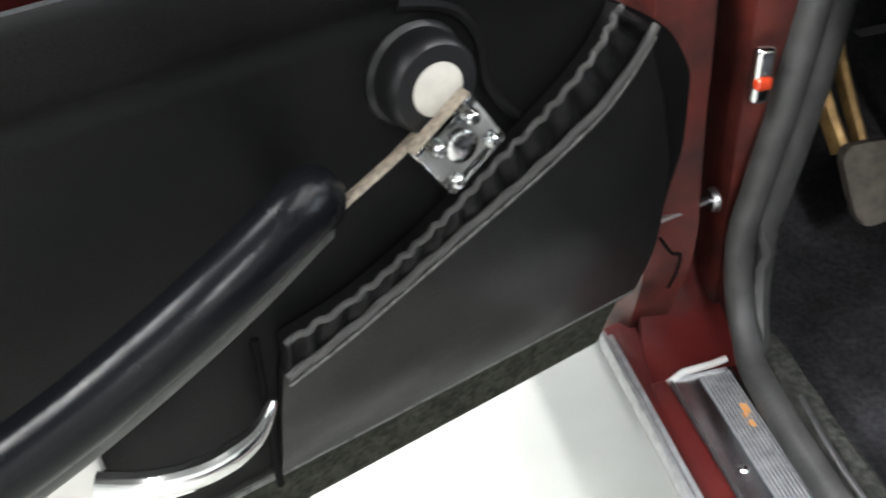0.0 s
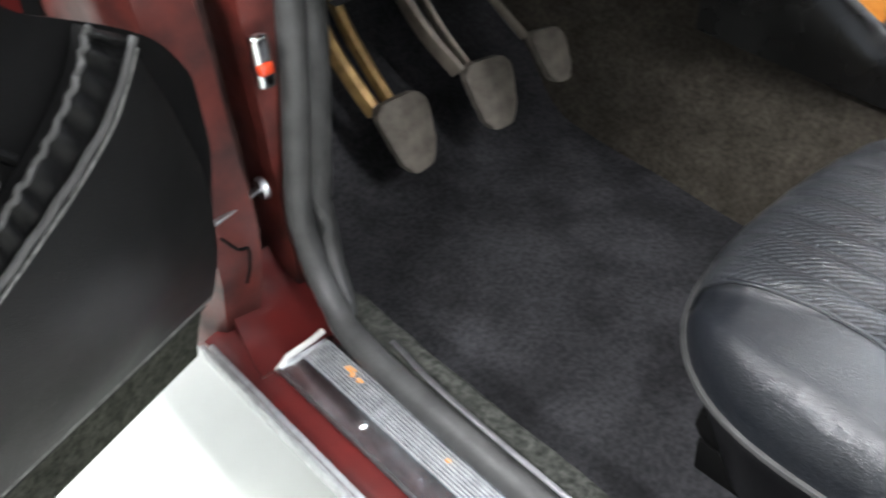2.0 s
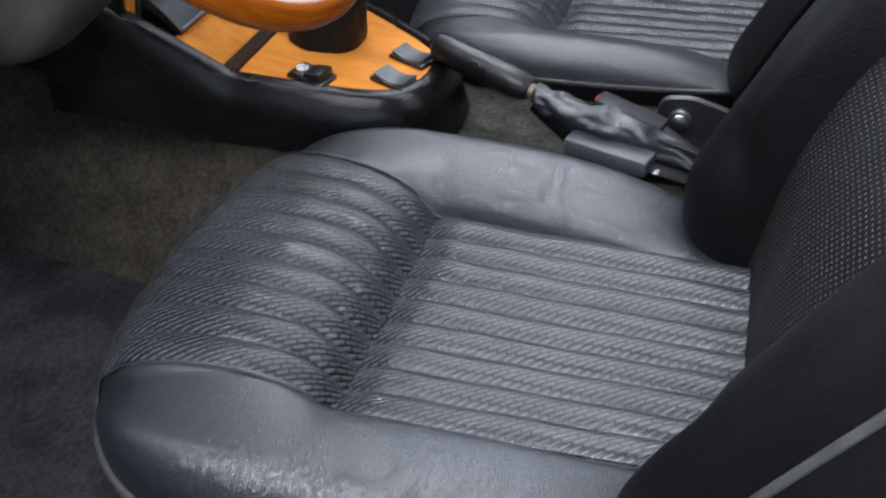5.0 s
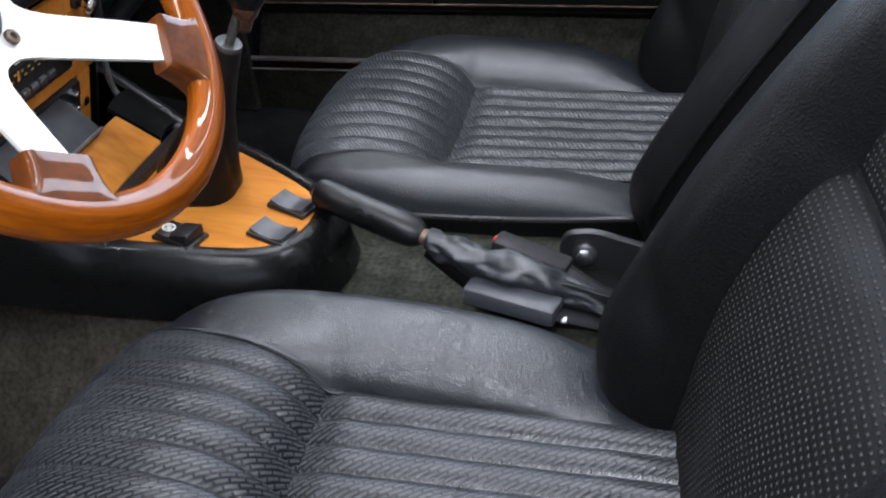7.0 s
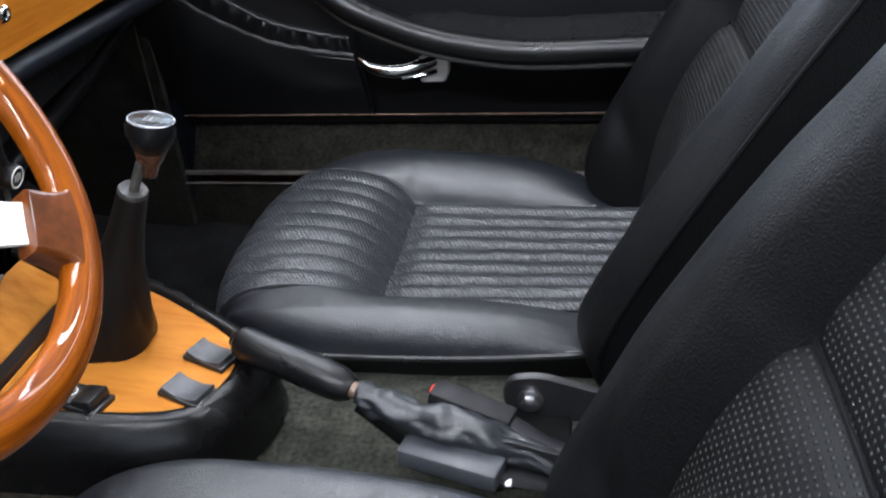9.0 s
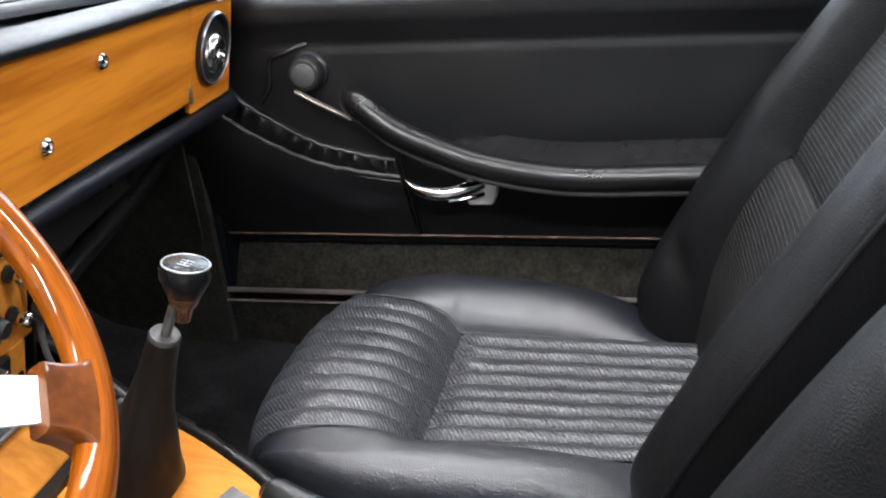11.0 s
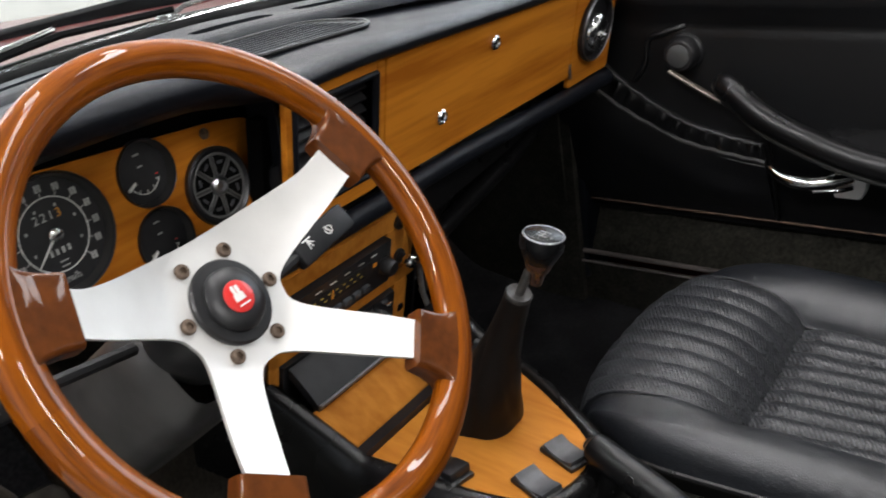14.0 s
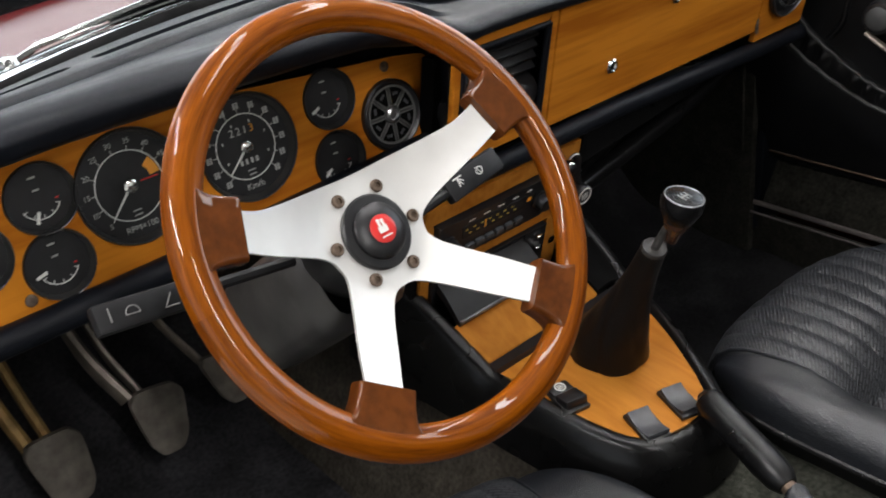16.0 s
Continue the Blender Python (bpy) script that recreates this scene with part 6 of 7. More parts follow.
def gauge(x, z, r, kind, needle):
    """A round dial let into the instrument panel."""
    n = Vector((0, -1, 0.15)).normalized()
    up = Vector((0, 0.15, 1)).normalized()
    m = basis(bin_face(x, z, 0.006), (1, 0, 0), up, n)
    g = part("gauge", lathe([(r * 0.975, -0.006), (r, 0.0), (r, 0.0016), (r * 0.985, 0.0030), (r * 0.955, 0.0026), (r * 0.945, 0.0012)], 48, m, False), PLASTIC, PANEL, {"speed": "large black speedometer with white figures", "rev": "large black rev counter with white figures", "small": "small black gauge with white figures"}[kind], 30)
    part("sleeve", lathe([(r * 0.945, 0.0012), (r * 0.90, -0.0066), (r * 0.90, -0.0076)], 48, m, False), SLEEVE, g)
    m = m @ Matrix.Translation((0, 0, -0.0086))
    part("dial", lathe([(r * 0.905, 0.0008), (r * 0.905, 0.0018), (0, 0.0018)], 44, m), DIAL, g)
    marks, text = [], []
    if kind in ("speed", "rev"):
        ringp = [m @ Vector((r * 0.60 * math.cos(a), r * 0.60 * math.sin(a), 0.0024)) for a in [2 * math.pi * k / 48 for k in range(48)]]
        part("dial_ring", tube(ringp, 0.00055, 5, closed=True), INK, g)
        count = 13 if kind == "speed" else 12
        for k in range(count):
            a = radians(228 - k * 276 / (count - 1))
            c, s = math.cos(a), math.sin(a)
            marks.append(rbox((0.0035, 0.0009, 0.0005), 0, 1, m @ Matrix.Translation((r * 0.645 * c, r * 0.645 * s, 0.0022)) @ Matrix.Rotation(a, 4, "Z")))
            if kind == "rev":
                text.append(words(str(5 * (k + 1)), r * 0.13, m @ Matrix.Translation((r * 0.755 * c, r * 0.755 * s, 0.0022))))
            else:
                for o in (-0.0016, 0.0016):
                    marks.append(rbox((0.0024, 0.0062, 0.0004), 0, 1, m @ Matrix.Translation((r * 0.77 * c + o, r * 0.755 * s, 0.0022))))
            if kind == "speed" and k % 2:
                marks.append(rbox((0.0016, 0.0026, 0.0004), 0, 1, m @ Matrix.Translation((r * 0.47 * c, r * 0.47 * s, 0.0022))))
        if kind == "speed":
            text += [words(ch, r * 0.20, m @ Matrix.Translation((ox, r * 0.30, 0.0022))) for ch, ox in (("2", -0.0115), ("2", -0.0042), ("1", 0.0030))]
            part("tally", words("3", r * 0.20, m @ Matrix.Translation((0.0102, r * 0.30, 0.0022))), AMBER, g)
            marks += [rbox((0.0026, 0.0052, 0.0004), 0, 1, m @ Matrix.Translation((ox, -r * 0.27, 0.0021))) for ox in (-0.0085, -0.0030, 0.0028, 0.0085)]
            text.append(words("Km/h", r * 0.17, m @ Matrix.Translation((0, -r * 0.74, 0.0022))))
        else:
            text.append(words("RPM×100", r * 0.15, m @ Matrix.Translation((0, -r * 0.74, 0.0022))))
            part("amber_zone", prism([(r * q * math.cos(radians(t)), r * q * math.sin(radians(t))) for q, t in ((0.40, 8), (0.58, 8), (0.58, 24), (0.58, 40), (0.40, 40), (0.40, 24))], lambda px, py, h: m @ Vector((px, py, 0.0019 + h)), 0.0004), AMBER, g)
            part("red_line", rbox((r * 0.32, 0.0012, 0.0005), 0, 1, m @ Matrix.Translation((r * 0.36, r * 0.02, 0.0024))), RED_INK, g)
        for o in (-0.44, -0.52):
            marks.append(rbox((0.008, 0.0012, 0.0004), 0, 1, m @ Matrix.Translation((0, r * o, 0.0021))))
    else:
        arc = [m @ Vector((r * 0.56 * math.cos(a), r * (-0.05) + r * 0.56 * math.sin(a), 0.0024)) for a in [radians(205 + 13 * k) for k in range(11)]]
        part("dial_arc", tube(arc, 0.0005, 5), INK, g)
        for k in range(5):
            a = radians(210 + 30 * k)
            marks.append(rbox((0.0013, 0.0030, 0.0004), 0, 1, m @ Matrix.Translation((r * 0.50 * math.cos(a), -r * 0.05 + r * 0.50 * math.sin(a), 0.0022)) @ Matrix.Rotation(a - math.pi / 2, 4, "Z")))
        for o, wd in ((0.55, 0.0065), (0.20, 0.0055)):
            marks.append(rbox((wd, 0.0016, 0.0004), 0, 1, m @ Matrix.Translation((0, r * o, 0.0021))))
        part("warning_mark", rbox((0.0030, 0.0012, 0.0004), 0, 1, m @ Matrix.Translation((r * 0.47, -r * 0.16, 0.0022))), RED_INK, g)
    part("markings", join(*marks), DIAL_INK, g)
    if text:
        part("dial_figure", join(*text), DIAL_INK, g)
    a = radians(needle)
    ln = r * (0.62 if kind != "small" else 0.50)
    oy = 0 if kind != "small" else -r * 0.05
    if kind == "small":
        nd = part("needle", rbox((0.0030, r * 0.34, 0.0009), 0.0003, 1, m @ Matrix.Translation((r * 0.52 * math.cos(a), oy + r * 0.52 * math.sin(a), 0.0032)) @ Matrix.Rotation(a - math.pi / 2, 4, "Z")), INK, g)
    else:
        nd = part("needle", prism([(-0.004, -0.0013), (ln, -0.0005), (ln, 0.0005), (-0.004, 0.0013)], lambda px, py, h: m @ Vector((px * math.cos(a) - py * math.sin(a), px * math.sin(a) + py * math.cos(a), 0.0034 + h)), 0.0008), INK, g)
        part("needle_hub", lathe([(0.0064, 0.002), (0.0064, 0.0045), (0.004, 0.0062), (0, 0.0064)], 20, m), CHROME, g)
    return g


for gx, gz, gr, gkind, gneedle in DIALS:
    gauge(gx, gz, gr, gkind, gneedle)


def face_vent(x, z, r):
    n = Vector((0, -1, 0.15)).normalized()
    m = basis(bin_face(x, z, 0.006), (1, 0, 0), Vector((0, 0.15, 1)).normalized(), n)
    g = part("air_vent", lathe([(r, 0.0), (r, 0.005), (r * 0.93, 0.007), (r * 0.84, 0.005), (r * 0.82, 0.0010), (0, 0.0010)], 44, m), PLASTIC, PANEL, "round black air vent with eight spokes")
    part("vent_grille", lathe([(r * 0.815, 0.0016), (r * 0.4, 0.0030), (0, 0.0032)], 40, m), VENT_DARK, g)
    part("vent_hub", lathe([(0.0085, -0.001), (0.0085, 0.006), (0.0055, 0.0078), (0.004, 0.006), (0, 0.006)], 20, m), STEEL, g)
    for k in range(8):
        a = radians(45 * k + 22)
        frame_line = []
        for rad, sgn in ((0.27, -1), (0.52, -1), (0.77, -1), (0.80, 0), (0.77, 1), (0.52, 1), (0.27, 1)):
            px = r * rad
            frame_line.append(m @ Matrix.Rotation(a, 4, "Z") @ Vector((px, sgn * (px * math.tan(radians(22.5)) - 0.0019), 0.0040)))
        part("vent_frame", tube(frame_line, 0.0008, 6, closed=True), VENT_GREY, g)
        flat = [m.inverted() @ q for q in frame_line]
        part("vent_window", prism([(q.x, q.y) for q in flat], lambda px, py, h: m @ Vector((px, py, 0.0030 + h)), 0.0006), DULL_BLACK, g)
        part("vent_slat", rbox((0.0030, 0.0070, 0.0010), 0.0004, 1, m @ Matrix.Rotation(a, 4, "Z") @ Matrix.Translation((r * 0.60, 0, 0.0040)) @ Matrix.Rotation(radians(18), 4, "Z")), BUTTON, g)
    part("vent_ring", tube([m @ Vector((r * 0.80 * math.cos(q), r * 0.80 * math.sin(q), 0.004)) for q in [2 * math.pi * k / 40 for k in range(40)]], 0.0013, 6, closed=True), VENT_GREY, g)


face_vent(*VENT)


# ---------------------------------------------------------------- console
def con_z(y):
    return 0.571 + 0.13 * (y - 0.10) if y < 0.29 else 0.5957 + 0.62 * (y - 0.29)


CON = [(-0.118, 0.50), (-0.112, 0.43), (-0.104, 0.36), (-0.096, 0.29), (-0.086, 0.21), (-0.074, 0.150), (-0.056, 0.112), (-0.022, 0.094), (0.018, 0.090), (0.048, 0.098), (0.078, 0.135), (0.112, 0.195), (0.142, 0.27), (0.160, 0.35), (0.168, 0.43), (0.170, 0.50)]


def console():
    c = thing("centre_console", (0.02, 0.25, 0.50), "black vinyl centre console with wood veneer top and radio panel", "console")
    ln = catmull([(x, y, 0) for x, y in CON], 7)
    k = len(ln)
    nor = []
    for i in range(k):
        t = ln[min(i + 1, k - 1)] - ln[max(i - 1, 0)]
        nor.append(Vector((t.y, -t.x, 0)).normalized() * -1)
    mid = Vector((0.02, 0.27, 0))
    nor = [n if n.dot(p - mid) > 0 else -n for n, p in zip(nor, ln)]
    prof = [(0.0, -0.006, 0.001), (0.12, 0.001, 0.0055), (0.25, 0.010, 0.003), (0.38, 0.0165, -0.008), (0.6, 0.024, -0.030), (0.8, 0.029, -0.06), (1.0, 0.034, -0.09)]
    def wall(u, v):
        i = min(u * (k - 1), k - 1.0001)
        a, t = int(i), i % 1
        p = ln[a].lerp(ln[a + 1], t)
        n = nor[a].lerp(nor[a + 1], t).normalized()
        o = lerp_table([(q[0], q[1]) for q in prof], v)
        h = lerp_table([(q[0], q[2]) for q in prof], v)
        deep = (con_z(p.y) - 0.529 - 0.12 * (p.y - 0.2)) / 0.09 + 0.1
        q = p + n * o
        return q.x, q.y, con_z(p.y) + (h if h > 0 else h * deep) + 0.001 * noise.noise((q.x * 14, q.y * 14, v * 3))
    part("console_body", sheet(wall, 100, 28), CONSOLE_VINYL, c, "black vinyl console body", 60)
    # wood plates
    inner = [(p.x - n.x * 0.003, p.y - n.y * 0.003) for p, n in zip(ln, nor)]
    rear = [p for p in inner if p[1] <= 0.286]
    rear = [(-0.0935, 0.287)] + rear + [(0.1435, 0.287)]
    def lay(x, y, h):
        return Vector((x, y, con_z(y) - 0.004 + h))
    top = part("gear_plate", prism(rear, lay, 0.005, 0.0008), WOOD_CONSOLE, c, "honey-coloured wood gear plate")
    sl = [(-0.097, 0.303), (0.102, 0.303), (0.102, 0.352), (-0.104, 0.352)]
    part("front_plate", prism(round_poly(sl, 0.003, 2), lay, 0.005, 0.0008), WOOD_CONSOLE, c, "honey-coloured wood front plate")
    part("plate_surround", sheet(lambda u, v: (0.1025 + (0.044 + 0.012 * v) * u, 0.303 + 0.058 * v, con_z(0.303 + 0.058 * v) + 0.0015 + 0.007 * math.sin(math.pi * min(1.0, 0.15 + 0.75 * u))), 10, 8, 0.006, (0, 0.3, -1)), DULL_BLACK, c, "black vinyl pad beside the front plate")
    part("cross_strip", prism([(-0.097, 0.288), (0.144, 0.288), (0.147, 0.3025), (-0.0975, 0.3025)], lambda x, y, h: Vector((x, y, con_z(0.295) - 0.006 + h)), 0.010, 0.002), PLASTIC, c, "black console cross strip")
    # rocker switches
    def rocker(x, y, a, tab):
        z = con_z(y) + 0.001
        m = Matrix.Translation((x, y, z)) @ Matrix.Rotation(math.atan(0.13), 4, "X") @ Matrix.Rotation(radians(a), 4, "Z")
        sw = part("rocker_switch", rbox((0.031, 0.047, 0.006), 0.0015, 2, m @ Matrix.Translation((0, 0, 0.002))), PLASTIC, c, "grey rocker switch in a black surround")
        if tab:
            part("toggle", join(rbox((0.028, 0.022, 0.010), 0.002, 2, m @ Matrix.Translation((0, -0.008, 0.008)) @ Matrix.Rotation(radians(-14), 4, "X")), rbox((0.028, 0.018, 0.006), 0.002, 2, m @ Matrix.Translation((0, 0.012, 0.005)))), PLASTIC, sw)
            part("symbol", tube([m @ Vector((0.006 * math.cos(q), 0.013 + 0.006 * math.sin(q), 0.0085)) for q in [2 * math.pi * j / 20 for j in range(20)]], 0.0008, 5, closed=True), INK, sw)
            part("symbol", join(*[rbox((0.007, 0.0009, 0.0006), 0, 1, m @ Matrix.Translation((0, 0.011 + 0.0022 * j, 0.0083))) for j in range(3)]), INK, sw)
        else:
            part("rocker", sheet(lambda u, v: m @ Vector((-0.0135 + 0.027 * u, -0.0195 + 0.039 * v, 0.0058 + 0.0045 * (2 * v - 1) ** 2)), 4, 12, 0.004, (0, 0, -1)), BUTTON, sw, "grey switch rocker")
    rocker(-0.036, 0.122, -17, False)
    rocker(0.021, 0.120, -17, False)
    rocker(-0.067, 0.208, -12, True)
    # upright radio panel that leans out at the top
    nrm = Vector((0, -1, -0.25)).normalized()
    upv = Vector((0, -0.25, 1)).normalized()
    def rp(x, z, h=0.0):
        return Vector((x, 0.405 - 0.25 * (z - 0.65), z)) + nrm * h
    def slab(nm, x0, x1, z0, z1, h, mat, par, lab="", base=0.0, r=0.003):
        return part(nm, prism(round_poly([(x0, z0), (x1, z0), (x1, z1), (x0, z1)], r, 2), lambda x, z, d: rp(x, z, base + d), h, min(0.001, h * 0.3)), mat, par, lab)
    slab("panel_backing", -0.115, 0.165, 0.56, 0.815, 0.012, DULL_BLACK, c, "", -0.02)
    pan = [slab("radio_surround", -0.110, 0.150, 0.763, 0.785, 0.006, WOOD_CONSOLE, c, "wood strip over the radio"),
           slab("radio_surround", -0.110, 0.150, 0.683, 0.702, 0.006, WOOD_CONSOLE, c, "wood strip under the radio"),
           slab("radio_surround", 0.089, 0.142, 0.7025, 0.7625, 0.006, WOOD_CONSOLE, c, "wood strip beside the radio"),
           slab("radio_surround", 0.108, 0.136, 0.60, 0.6825, 0.006, WOOD_CONSOLE, c, "wood strip beside the tray"),
           slab("radio_surround", -0.110, -0.096, 0.60, 0.7625, 0.006, WOOD_CONSOLE, c, "wood strip beside the radio")]
    part("screw", lathe([(0.006, 0), (0.006, 0.002), (0.003, 0.004), (0, 0.0036)], 14, basis(rp(0.124, 0.643, 0.006), (1, 0, 0), upv, nrm)), CHROME, c, "chrome panel screw")
    part("panel_side", sheet(lambda u, v: rp(0.155, 0.56 + 0.25 * v, 0.004 - 0.14 * u), 4, 4, 0.006, (1, 0, 0)), VINYL, c)
    part("panel_side", sheet(lambda u, v: rp(-0.115, 0.56 + 0.25 * v, 0.004 - 0.14 * u), 4, 4, 0.006, (-1, 0, 0)), VINYL, c)
    # radio
    rd = slab("radio", -0.093, 0.086, 0.705, 0.760, 0.014, PLASTIC, c, "black car radio with amber dial and two knobs")
    slab("radio_dial", -0.058, 0.046, 0.732, 0.748, 0.0012, DIAL, rd, "dark radio dial", 0.0142, 0.001)
    part("dial_marks", join(*[rbox((0.0042, 0.0018, 0.0005), 0, 1, basis(rp(-0.052 + 0.0062 * j, 0.743 - 0.006 * (j % 2), 0.0156), (1, 0, 0), upv, nrm)) for j in range(14)]), RADIO_INK, rd)
    part("dial_needle", rbox((0.0028, 0.011, 0.0006), 0, 1, basis(rp(-0.022, 0.740, 0.0158), (1, 0, 0), upv, nrm)), AMBER, rd)
    part("tuned_lamp", rbox((0.007, 0.005, 0.0008), 0, 1, basis(rp(0.054, 0.740, 0.0146), (1, 0, 0), upv, nrm)), AMBER, rd)
    part("radio_marks", join(*[rbox((0.010, 0.0011, 0.0005), 0, 1, basis(rp(-0.044 + 0.024 * j, 0.753, 0.0145), (1, 0, 0), upv, nrm)) for j in range(5)]), INK, rd)
    for j in range(6):
        part("preset_key", rbox((0.013, 0.008, 0.006), 0.0012, 1, basis(rp(-0.045 + 0.0165 * j, 0.717, 0.0155), (1, 0, 0), upv, nrm)), BUTTON, rd)
    for x in (-0.079, 0.072):
        m = basis(rp(x, 0.732, 0.014), (1, 0, 0), upv, nrm)
        kn = part("radio_knob", lathe([(0.0125, 0.0), (0.0125, 0.003), (0.0105, 0.004), (0.0098, 0.014), (0.0085, 0.0155), (0, 0.0155)], 26, m), PLASTIC, rd, "black radio knob")
    # cassette tray and ashtray under it
    tr = slab("lower_unit", -0.093, 0.105, 0.605, 0.680, 0.010, PLASTIC, c, "black lower panel with slide levers")
    def lid(u, v):
        top, foot = rp(-0.088 + 0.146 * u, 0.678, 0.012), Vector((-0.092 + 0.150 * u, 0.347, 0.640))
        return foot.lerp(top, v) + Vector((0, 0, 0.003 * math.sin(math.pi * v)))
    part("ashtray", sheet(lid, 10, 8, 0.012, (0, 0.3, -1)), LID_GREY, c, "dark grey sloping ashtray lid")
    part("ashtray_side", sheet(lambda u, v: rp(0.062 + 0.04 * u, 0.60 + 0.08 * v, 0.012), 3, 3, 0.01, (0, 1, 0)), PLASTIC, c)
    part("ashtray_lip", tube([(-0.092, 0.345, 0.641), (0.058, 0.345, 0.641)], 0.0022, 8), STEEL, c)
    for j in range(3):
        part("lever_mark", rbox((0.012, 0.002, 0.0006), 0, 1, basis(rp(0.050 + 0.014 * (j % 2), 0.660 + 0.007 * j, 0.0106), (1, 0, 0), upv, nrm)), INK, tr)
    for z in (0.672, 0.655):
        part("slide_lever", rbox((0.010, 0.004, 0.012), 0.001, 1, basis(rp(0.085, z, 0.014), (1, 0, 0), upv, nrm)), CHROME, tr)
    # two chrome-tipped toggles on the veneer beside the radio
    for x, z in ((0.108, 0.770), (0.112, 0.722)):
        m = basis(rp(x, z, 0.006), (1, 0, 0), upv, nrm)
        tg = part("toggle_switch", lathe([(0.0095, 0.0), (0.0095, 0.004), (0.0060, 0.005), (0.0055, 0.014)], 20, m), PLASTIC, c, "black toggle with a chrome tip")
        part("tip", lathe([(0.0075, 0.012), (0.0088, 0.015), (0.0088, 0.021), (0.0070, 0.024), (0.0, 0.0245)], 20, m), CHROME, tg)
    # heater levers: round marked knobs on flat stems that hang from the dash
    for x, y, z, up in ((0.139, 0.378, 0.756, 0.062), (0.134, 0.356, 0.717, 0.052)):
        m = basis((x, y, z), (1, 0, 0), upv, nrm)
        st = part("heater_lever", tube([m @ Vector((0.001, 0.006, -0.004)), m @ Vector((-0.003, up * 0.5, -0.010)), m @ Vector((-0.006, up, -0.012))], 0.0050, 8, flat=0.5), STALK, c, "black heater lever with a marked round knob")
        part("knob", lathe([(0.0105, -0.010), (0.0135, -0.006), (0.0138, 0.004), (0.0120, 0.0068), (0.0, 0.0068)], 26, m), PLASTIC, st)
        part("knob_rim", tube([m @ Vector((0.0112 * math.cos(q), 0.0112 * math.sin(q), 0.0066)) for q in [2 * math.pi * k / 26 for k in range(26)]], 0.0011, 6, closed=True), INK, st)
        part("knob_mark", join(*[rbox((0.0016, 0.011 - 0.003 * abs(k), 0.0005), 0, 1, m @ Matrix.Translation((0.0042 * k, 0, 0.0071))) for k in (-1, 0, 1)]), INK, st)
    part("cable", tube(catmull([(0.134, 0.366, 0.715), (0.134, 0.369, 0.676), (0.135, 0.366, 0.650), (0.136, 0.353, 0.628), (0.138, 0.338, 0.614), (0.140, 0.318, 0.606), (0.146, 0.290, 0.600)], 8), 0.0036, 8), CABLE, c, "grey control cable beside the console")
    return c


console()


def gear_lever():
    g = thing("gear_lever", (0.036, 0.236, 0.588), "gear lever with a creased black vinyl gaiter and black knob", "gear lever")
    a, b = Vector((0.034, 0.235, 0.583)), Vector((0.017, 0.157, 0.759))
    ax = (b - a)
    up = ax.normalized()
    sx = Vector((1, 0, 0))
    sx = (sx - up * sx.dot(up)).normalized()
    sy = up.cross(sx)
    def boot(u, v):
        an = 2 * math.pi * u
        r = lerp_table([(0.0, 0.0500), (0.08, 0.0480), (0.25, 0.0380), (0.45, 0.027), (0.7, 0.0190), (1.0, 0.0132)], v)
        fold = 0.0075 * abs(math.sin(2.5 * an + 5 * v)) ** 0.7 * math.sin(math.pi * min(1, v * 1.3)) - 0.004 + 0.002 * math.sin(5 * an + 14 * v) * math.sin(math.pi * min(1, v * 1.5)) + 0.002 * noise.noise((math.cos(an) * 2, math.sin(an) * 2, v * 6))
        p = a + ax * v + (sx * math.cos(an) + sy * math.sin(an)) * (r + fold * (1 - v))
        if v < 0.10:
            p.z = p.z * (v / 0.10) + (con_z(p.y) + 0.001) * (1 - v / 0.10)
        return p
    bt = part("gaiter", sheet(boot, 80, 40), GAITER, g, "creased black gaiter", 70)
    m = basis(b, sx, sy, up)
    part("collar", lathe([(0.0134, -0.004), (0.0138, 0.0), (0.0128, 0.002), (0.0098, 0.001), (0.0, -0.001)], 24, m), COLLAR, g, "dull steel collar")
    c = Vector((0.025, 0.141, 0.796))
    part("lever", tube([b - up * 0.01, b + (c - b) * 0.45, c], 0.0046, 10), COLLAR, g, "dull steel lever")
    kax = (Vector((0.030, 0.128, 0.838)) - c + Vector((0, 0, 0.02))).normalized()
    kx = (Vector((1, 0, 0)) - kax * kax.x).normalized()
    km = basis((0.0265, 0.140, 0.781), kx, kax.cross(kx), kax)
    part("knob_skirt", lathe([(0.0065, -0.012), (0.0085, 0.0), (0.012, 0.004), (0.014, 0.012), (0.0135, 0.016)], 26, km), SKIRT, g, "glossy brown knob skirt")
    kn = part("knob", lathe([(0.0125, 0.010), (0.0165, 0.016), (0.0215, 0.028), (0.0222, 0.036), (0.0205, 0.0405), (0.0190, 0.0412), (0.0, 0.0412)], 36, km), KNOB, g, "glossy black knob with a white shift pattern")
    part("knob_rim", tube([km @ Vector((0.0198 * math.cos(q), 0.0198 * math.sin(q), 0.0408)) for q in [2 * math.pi * j / 32 for j in range(32)]], 0.0009, 6, closed=True), STEEL, kn)
    z = 0.0416
    part("shift_pattern", join(*[rbox((0.0010, 0.011, 0.0005), 0, 1, km @ Matrix.Translation((x, 0, z))) for x in (-0.005, 0.0, 0.005)], rbox((0.0105, 0.0010, 0.0005), 0, 1, km @ Matrix.Translation((0, 0, z)))), STALK_INK, kn)


gear_lever()


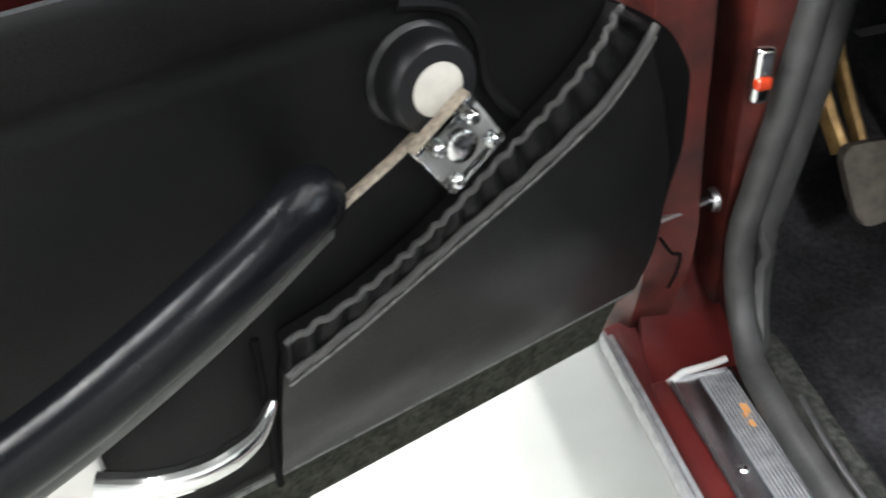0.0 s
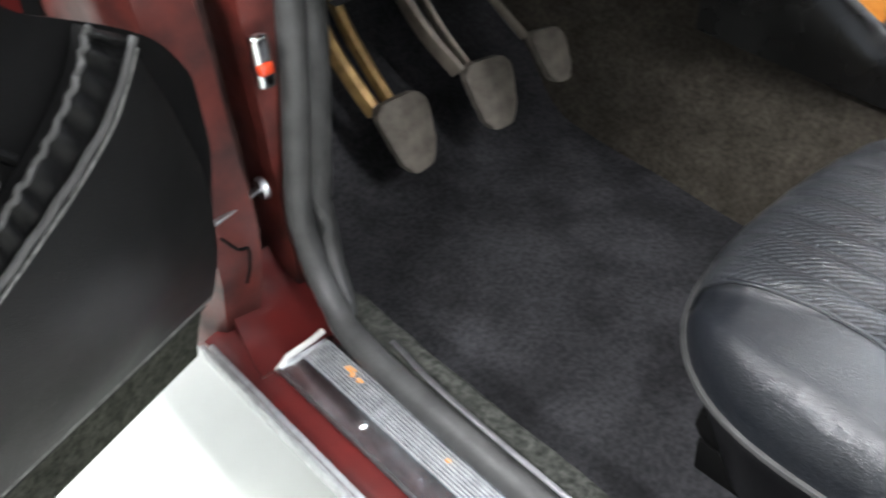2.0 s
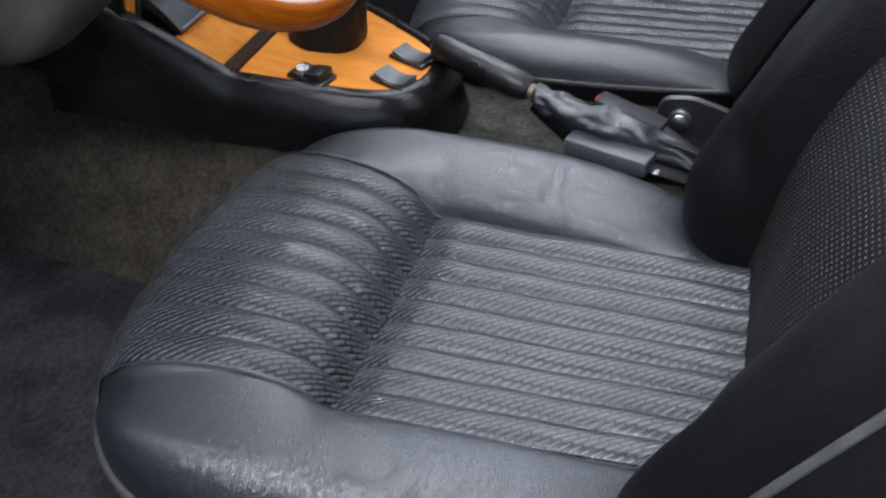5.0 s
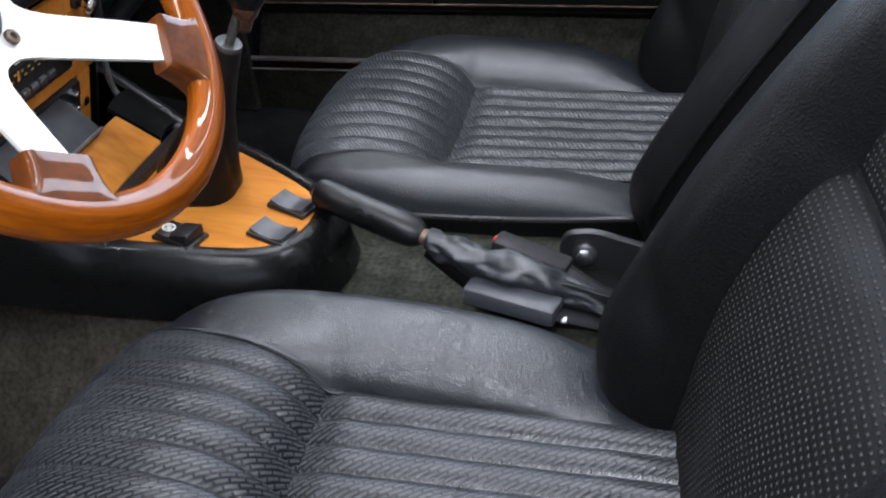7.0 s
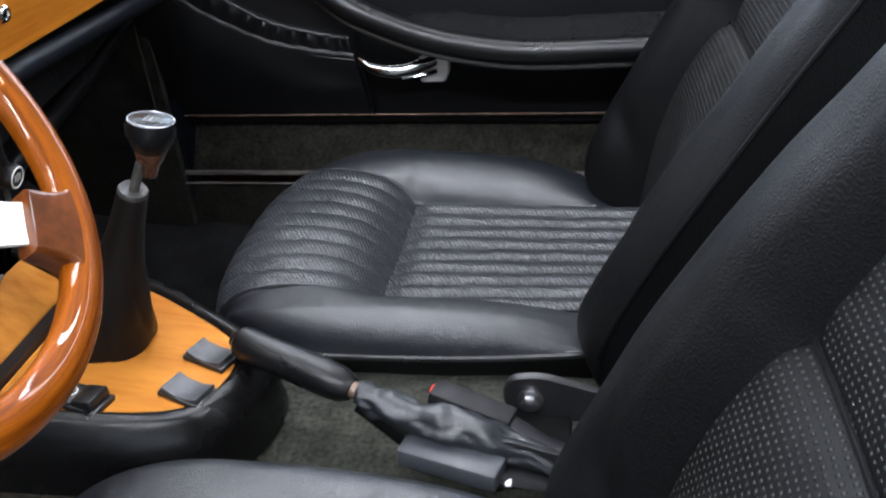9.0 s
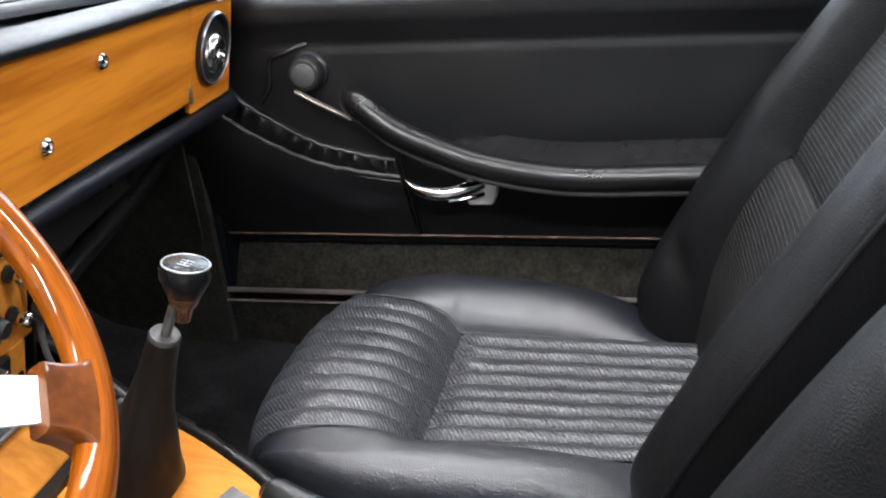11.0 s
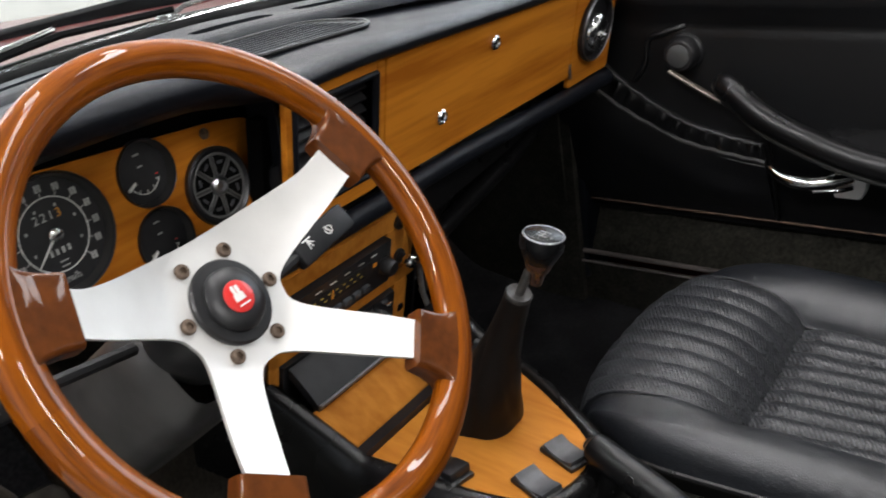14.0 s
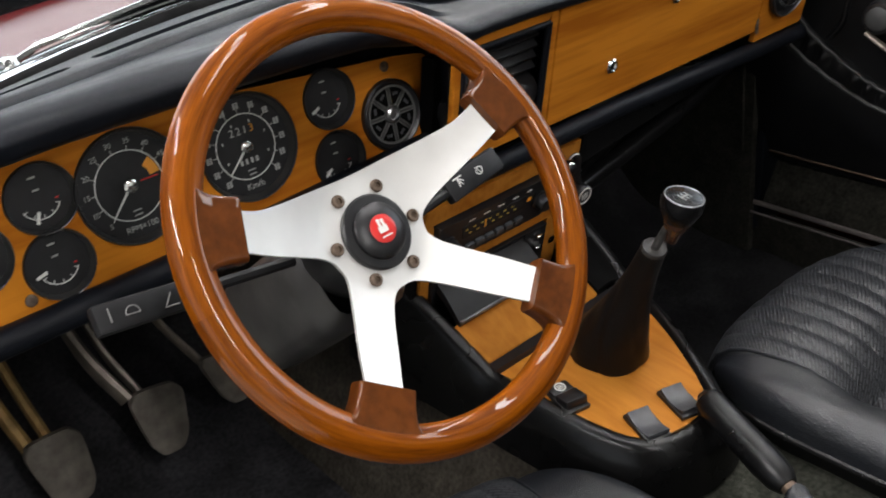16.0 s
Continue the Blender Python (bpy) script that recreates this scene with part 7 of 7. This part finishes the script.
def handbrake():
    h = thing("handbrake", (0.0, -0.08, 0.50), "black handbrake lever with a creased leather gaiter", "handbrake")
    a, b = Vector((0.026, 0.093, 0.594)), Vector((-0.010, -0.028, 0.568))
    ln = [a.lerp(b, t) for t in (0.0, 0.03, 0.10, 0.25, 0.5, 0.75, 0.92, 1.0)]
    part("grip", tube(ln, [0.010, 0.0150, 0.0172, 0.0170, 0.0176, 0.0182, 0.0165, 0.011], 14), VINYL, h, "smooth black handbrake grip")
    part("button_end", tube([a, a + (a - b).normalized() * 0.004], [0.009, 0.007], 14), PLASTIC, h)
    part("ferrule", tube([b + (a - b).normalized() * 0.004, b + (b - a).normalized() * 0.010], 0.0085, 14), BOLT, h)
    gl = catmull([(-0.013, -0.034, 0.567), (-0.022, -0.060, 0.560), (-0.032, -0.095, 0.555), (-0.039, -0.13, 0.551), (-0.044, -0.17, 0.540), (-0.047, -0.215, 0.522)], 8)
    rr = [0.010, 0.0135, 0.0155, 0.0180, 0.0150, 0.009]
    k = len(gl)
    def gait(u, v):
        i = min(v * (k - 1), k - 1.0001)
        p = gl[int(i)].lerp(gl[int(i) + 1], i % 1)
        t = (gl[min(int(i) + 1, k - 1)] - gl[max(int(i) - 1, 0)]).normalized()
        s = t.cross(Vector((0, 0, 1))).normalized()
        q = s.cross(t)
        r = lerp_table([(j / 5, x) for j, x in enumerate(rr)], v) + 0.0013 * math.sin(26 * v + 2 * math.sin(2 * math.pi * u)) + 0.0042 * noise.noise((math.cos(2 * math.pi * u) * 1.6, math.sin(2 * math.pi * u) * 1.6, v * 9)) + 0.0016 * noise.noise((math.cos(2 * math.pi * u) * 3.5, math.sin(2 * math.pi * u) * 3.5, v * 22))
        an = 2 * math.pi * u
        return p + s * (r * 1.05 * math.cos(an)) + q * (r * math.sin(an))
    part("gaiter", sheet(gait, 40, 60), SEAT_VINYL, h, "creased black leather gaiter", 70)
    part("lever_shaft", tube([(-0.012, -0.034, 0.556), (-0.020, -0.08, 0.534), (-0.026, -0.16, 0.505)], [0.009, 0.016, 0.018], 10, flat=1.4), DULL_BLACK, h)
    part("lever_foot", block((-0.03, -0.23, 0.47), (0.045, -0.11, 0.507), 0.008), DULL_BLACK, h)


handbrake()


def buckles():
    b = thing("belt_buckle", (-0.058, -0.13, 0.50), "grey plastic seat-belt buckle beside the handbrake", "seat-belt buckle", "belt buckles")
    a, e = Vector((-0.052, -0.086, 0.540)), Vector((-0.075, -0.168, 0.537))
    d = (e - a).normalized()
    s = d.cross(Vector((0, 0, 1))).normalized()
    m = basis((a + e) / 2 - Vector((0, 0, 0.004)), d, s, s.cross(d))
    bk = part("body", rbox((0.094, 0.030, 0.019), 0.004, 2, m), BUCKLE, b, "blue-grey buckle body")
    part("release_button", rbox((0.004, 0.022, 0.014), 0.001, 1, m @ Matrix.Translation((-0.047, 0, 0))), BUTTON, bk)
    part("stalk", tube([e + d * -0.01 + Vector((0, 0, -0.006)), Vector((-0.060, -0.22, 0.510)), Vector((-0.045, -0.28, 0.48))], 0.012, 8, flat=0.35), PLASTIC, b)
    part("latch_tab", rbox((0.010, 0.007, 0.003), 0.001, 1, Matrix.Translation((-0.079, -0.178, 0.527))), STEEL, b)
    c = thing("belt_buckle", (0.035, -0.14, 0.50), "black seat-belt buckle with a red release beside the handbrake", "seat-belt buckle", "belt buckles")
    a, e = Vector((0.010, -0.100, 0.553)), Vector((-0.012, -0.176, 0.539))
    d = (e - a).normalized()
    s = d.cross(Vector((0, 0, 1))).normalized()
    m = basis((a + e) / 2, d, s, s.cross(d))
    bk = part("body", rbox((0.082, 0.026, 0.018), 0.004, 2, m), STALK, c, "black buckle body")
    part("release_button", rbox((0.003, 0.010, 0.006), 0.001, 1, m @ Matrix.Translation((-0.041, 0.0, 0.003))), RED_INK, bk)
    part("stalk", tube([e - d * 0.006, Vector((-0.020, -0.21, 0.520)), Vector((-0.020, -0.28, 0.49))], 0.011, 8, flat=0.4), PLASTIC, c)


buckles()


def pedals():
    def pedal(nm, pts, label, arms, mat, thick=0.012):
        """pts: four corners (top left, top right, bottom right, bottom left) of a leaning pad."""
        P = [Vector(p) for p in pts]
        cen = sum(P, Vector()) / 4
        p = thing(nm, tuple(cen), label, "pedal", "pedals")
        def pad(u, v):
            q = (P[3].lerp(P[2], u)).lerp(P[0].lerp(P[1], u), v)
            nn = (P[1] - P[0]).cross(P[3] - P[0]).normalized()
            cur = 0.006 * (1 - (2 * u - 1) ** 2) + 0.004 * (1 - (2 * v - 1) ** 4)
            rib = 0.0012 * math.sin(v * 26) if 0.1 < v < 0.5 else 0
            out = -nn if nn.y > 0 else nn
            shrink = 1 - 0.10 * (abs(2 * u - 1) ** 4) * (abs(2 * v - 1) ** 4) * 2
            return cen + (q - cen) * shrink + out * (cur + rib)
        part("pad", sheet(pad, 16, 20, thick, (0, 1, -0.3)), PEDAL, p, "worn grey rubber pedal pad", 50)
        for ln, r in arms:
            part("arm", tube(catmull(ln, 6), r, 8, flat=1.5), mat, p)
    pedal("clutch_pedal", [(-0.524, 0.666, 0.541), (-0.450, 0.657, 0.545), (-0.456, 0.632, 0.458), (-0.507, 0.626, 0.455)], "worn grey clutch pedal on yellowed steel arms",
          [([(-0.508, 0.680, 0.522), (-0.522, 0.735, 0.60), (-0.523, 0.775, 0.69), (-0.516, 0.84, 0.83)], 0.0085), ([(-0.484, 0.682, 0.526), (-0.493, 0.74, 0.61), (-0.495, 0.79, 0.71), (-0.490, 0.86, 0.83)], 0.007)], BRASS)
    pedal("brake_pedal", [(-0.385, 0.668, 0.538), (-0.312, 0.656, 0.534), (-0.334, 0.622, 0.459), (-0.380, 0.624, 0.459)], "worn grey brake pedal on a steel arm",
          [([(-0.380, 0.677, 0.526), (-0.408, 0.735, 0.615), (-0.412, 0.84, 0.81)], 0.008), ([(-0.362, 0.679, 0.526), (-0.384, 0.735, 0.615), (-0.388, 0.84, 0.81)], 0.005)], DARK_STEEL)
    pedal("accelerator_pedal", [(-0.292, 0.645, 0.556), (-0.236, 0.640, 0.548), (-0.236, 0.620, 0.482), (-0.272, 0.620, 0.484)], "worn grey accelerator pedal on a thin rod",
          [([(-0.280, 0.662, 0.540), (-0.318, 0.72, 0.64), (-0.333, 0.84, 0.84)], 0.0045)], DARK_STEEL)


pedals()
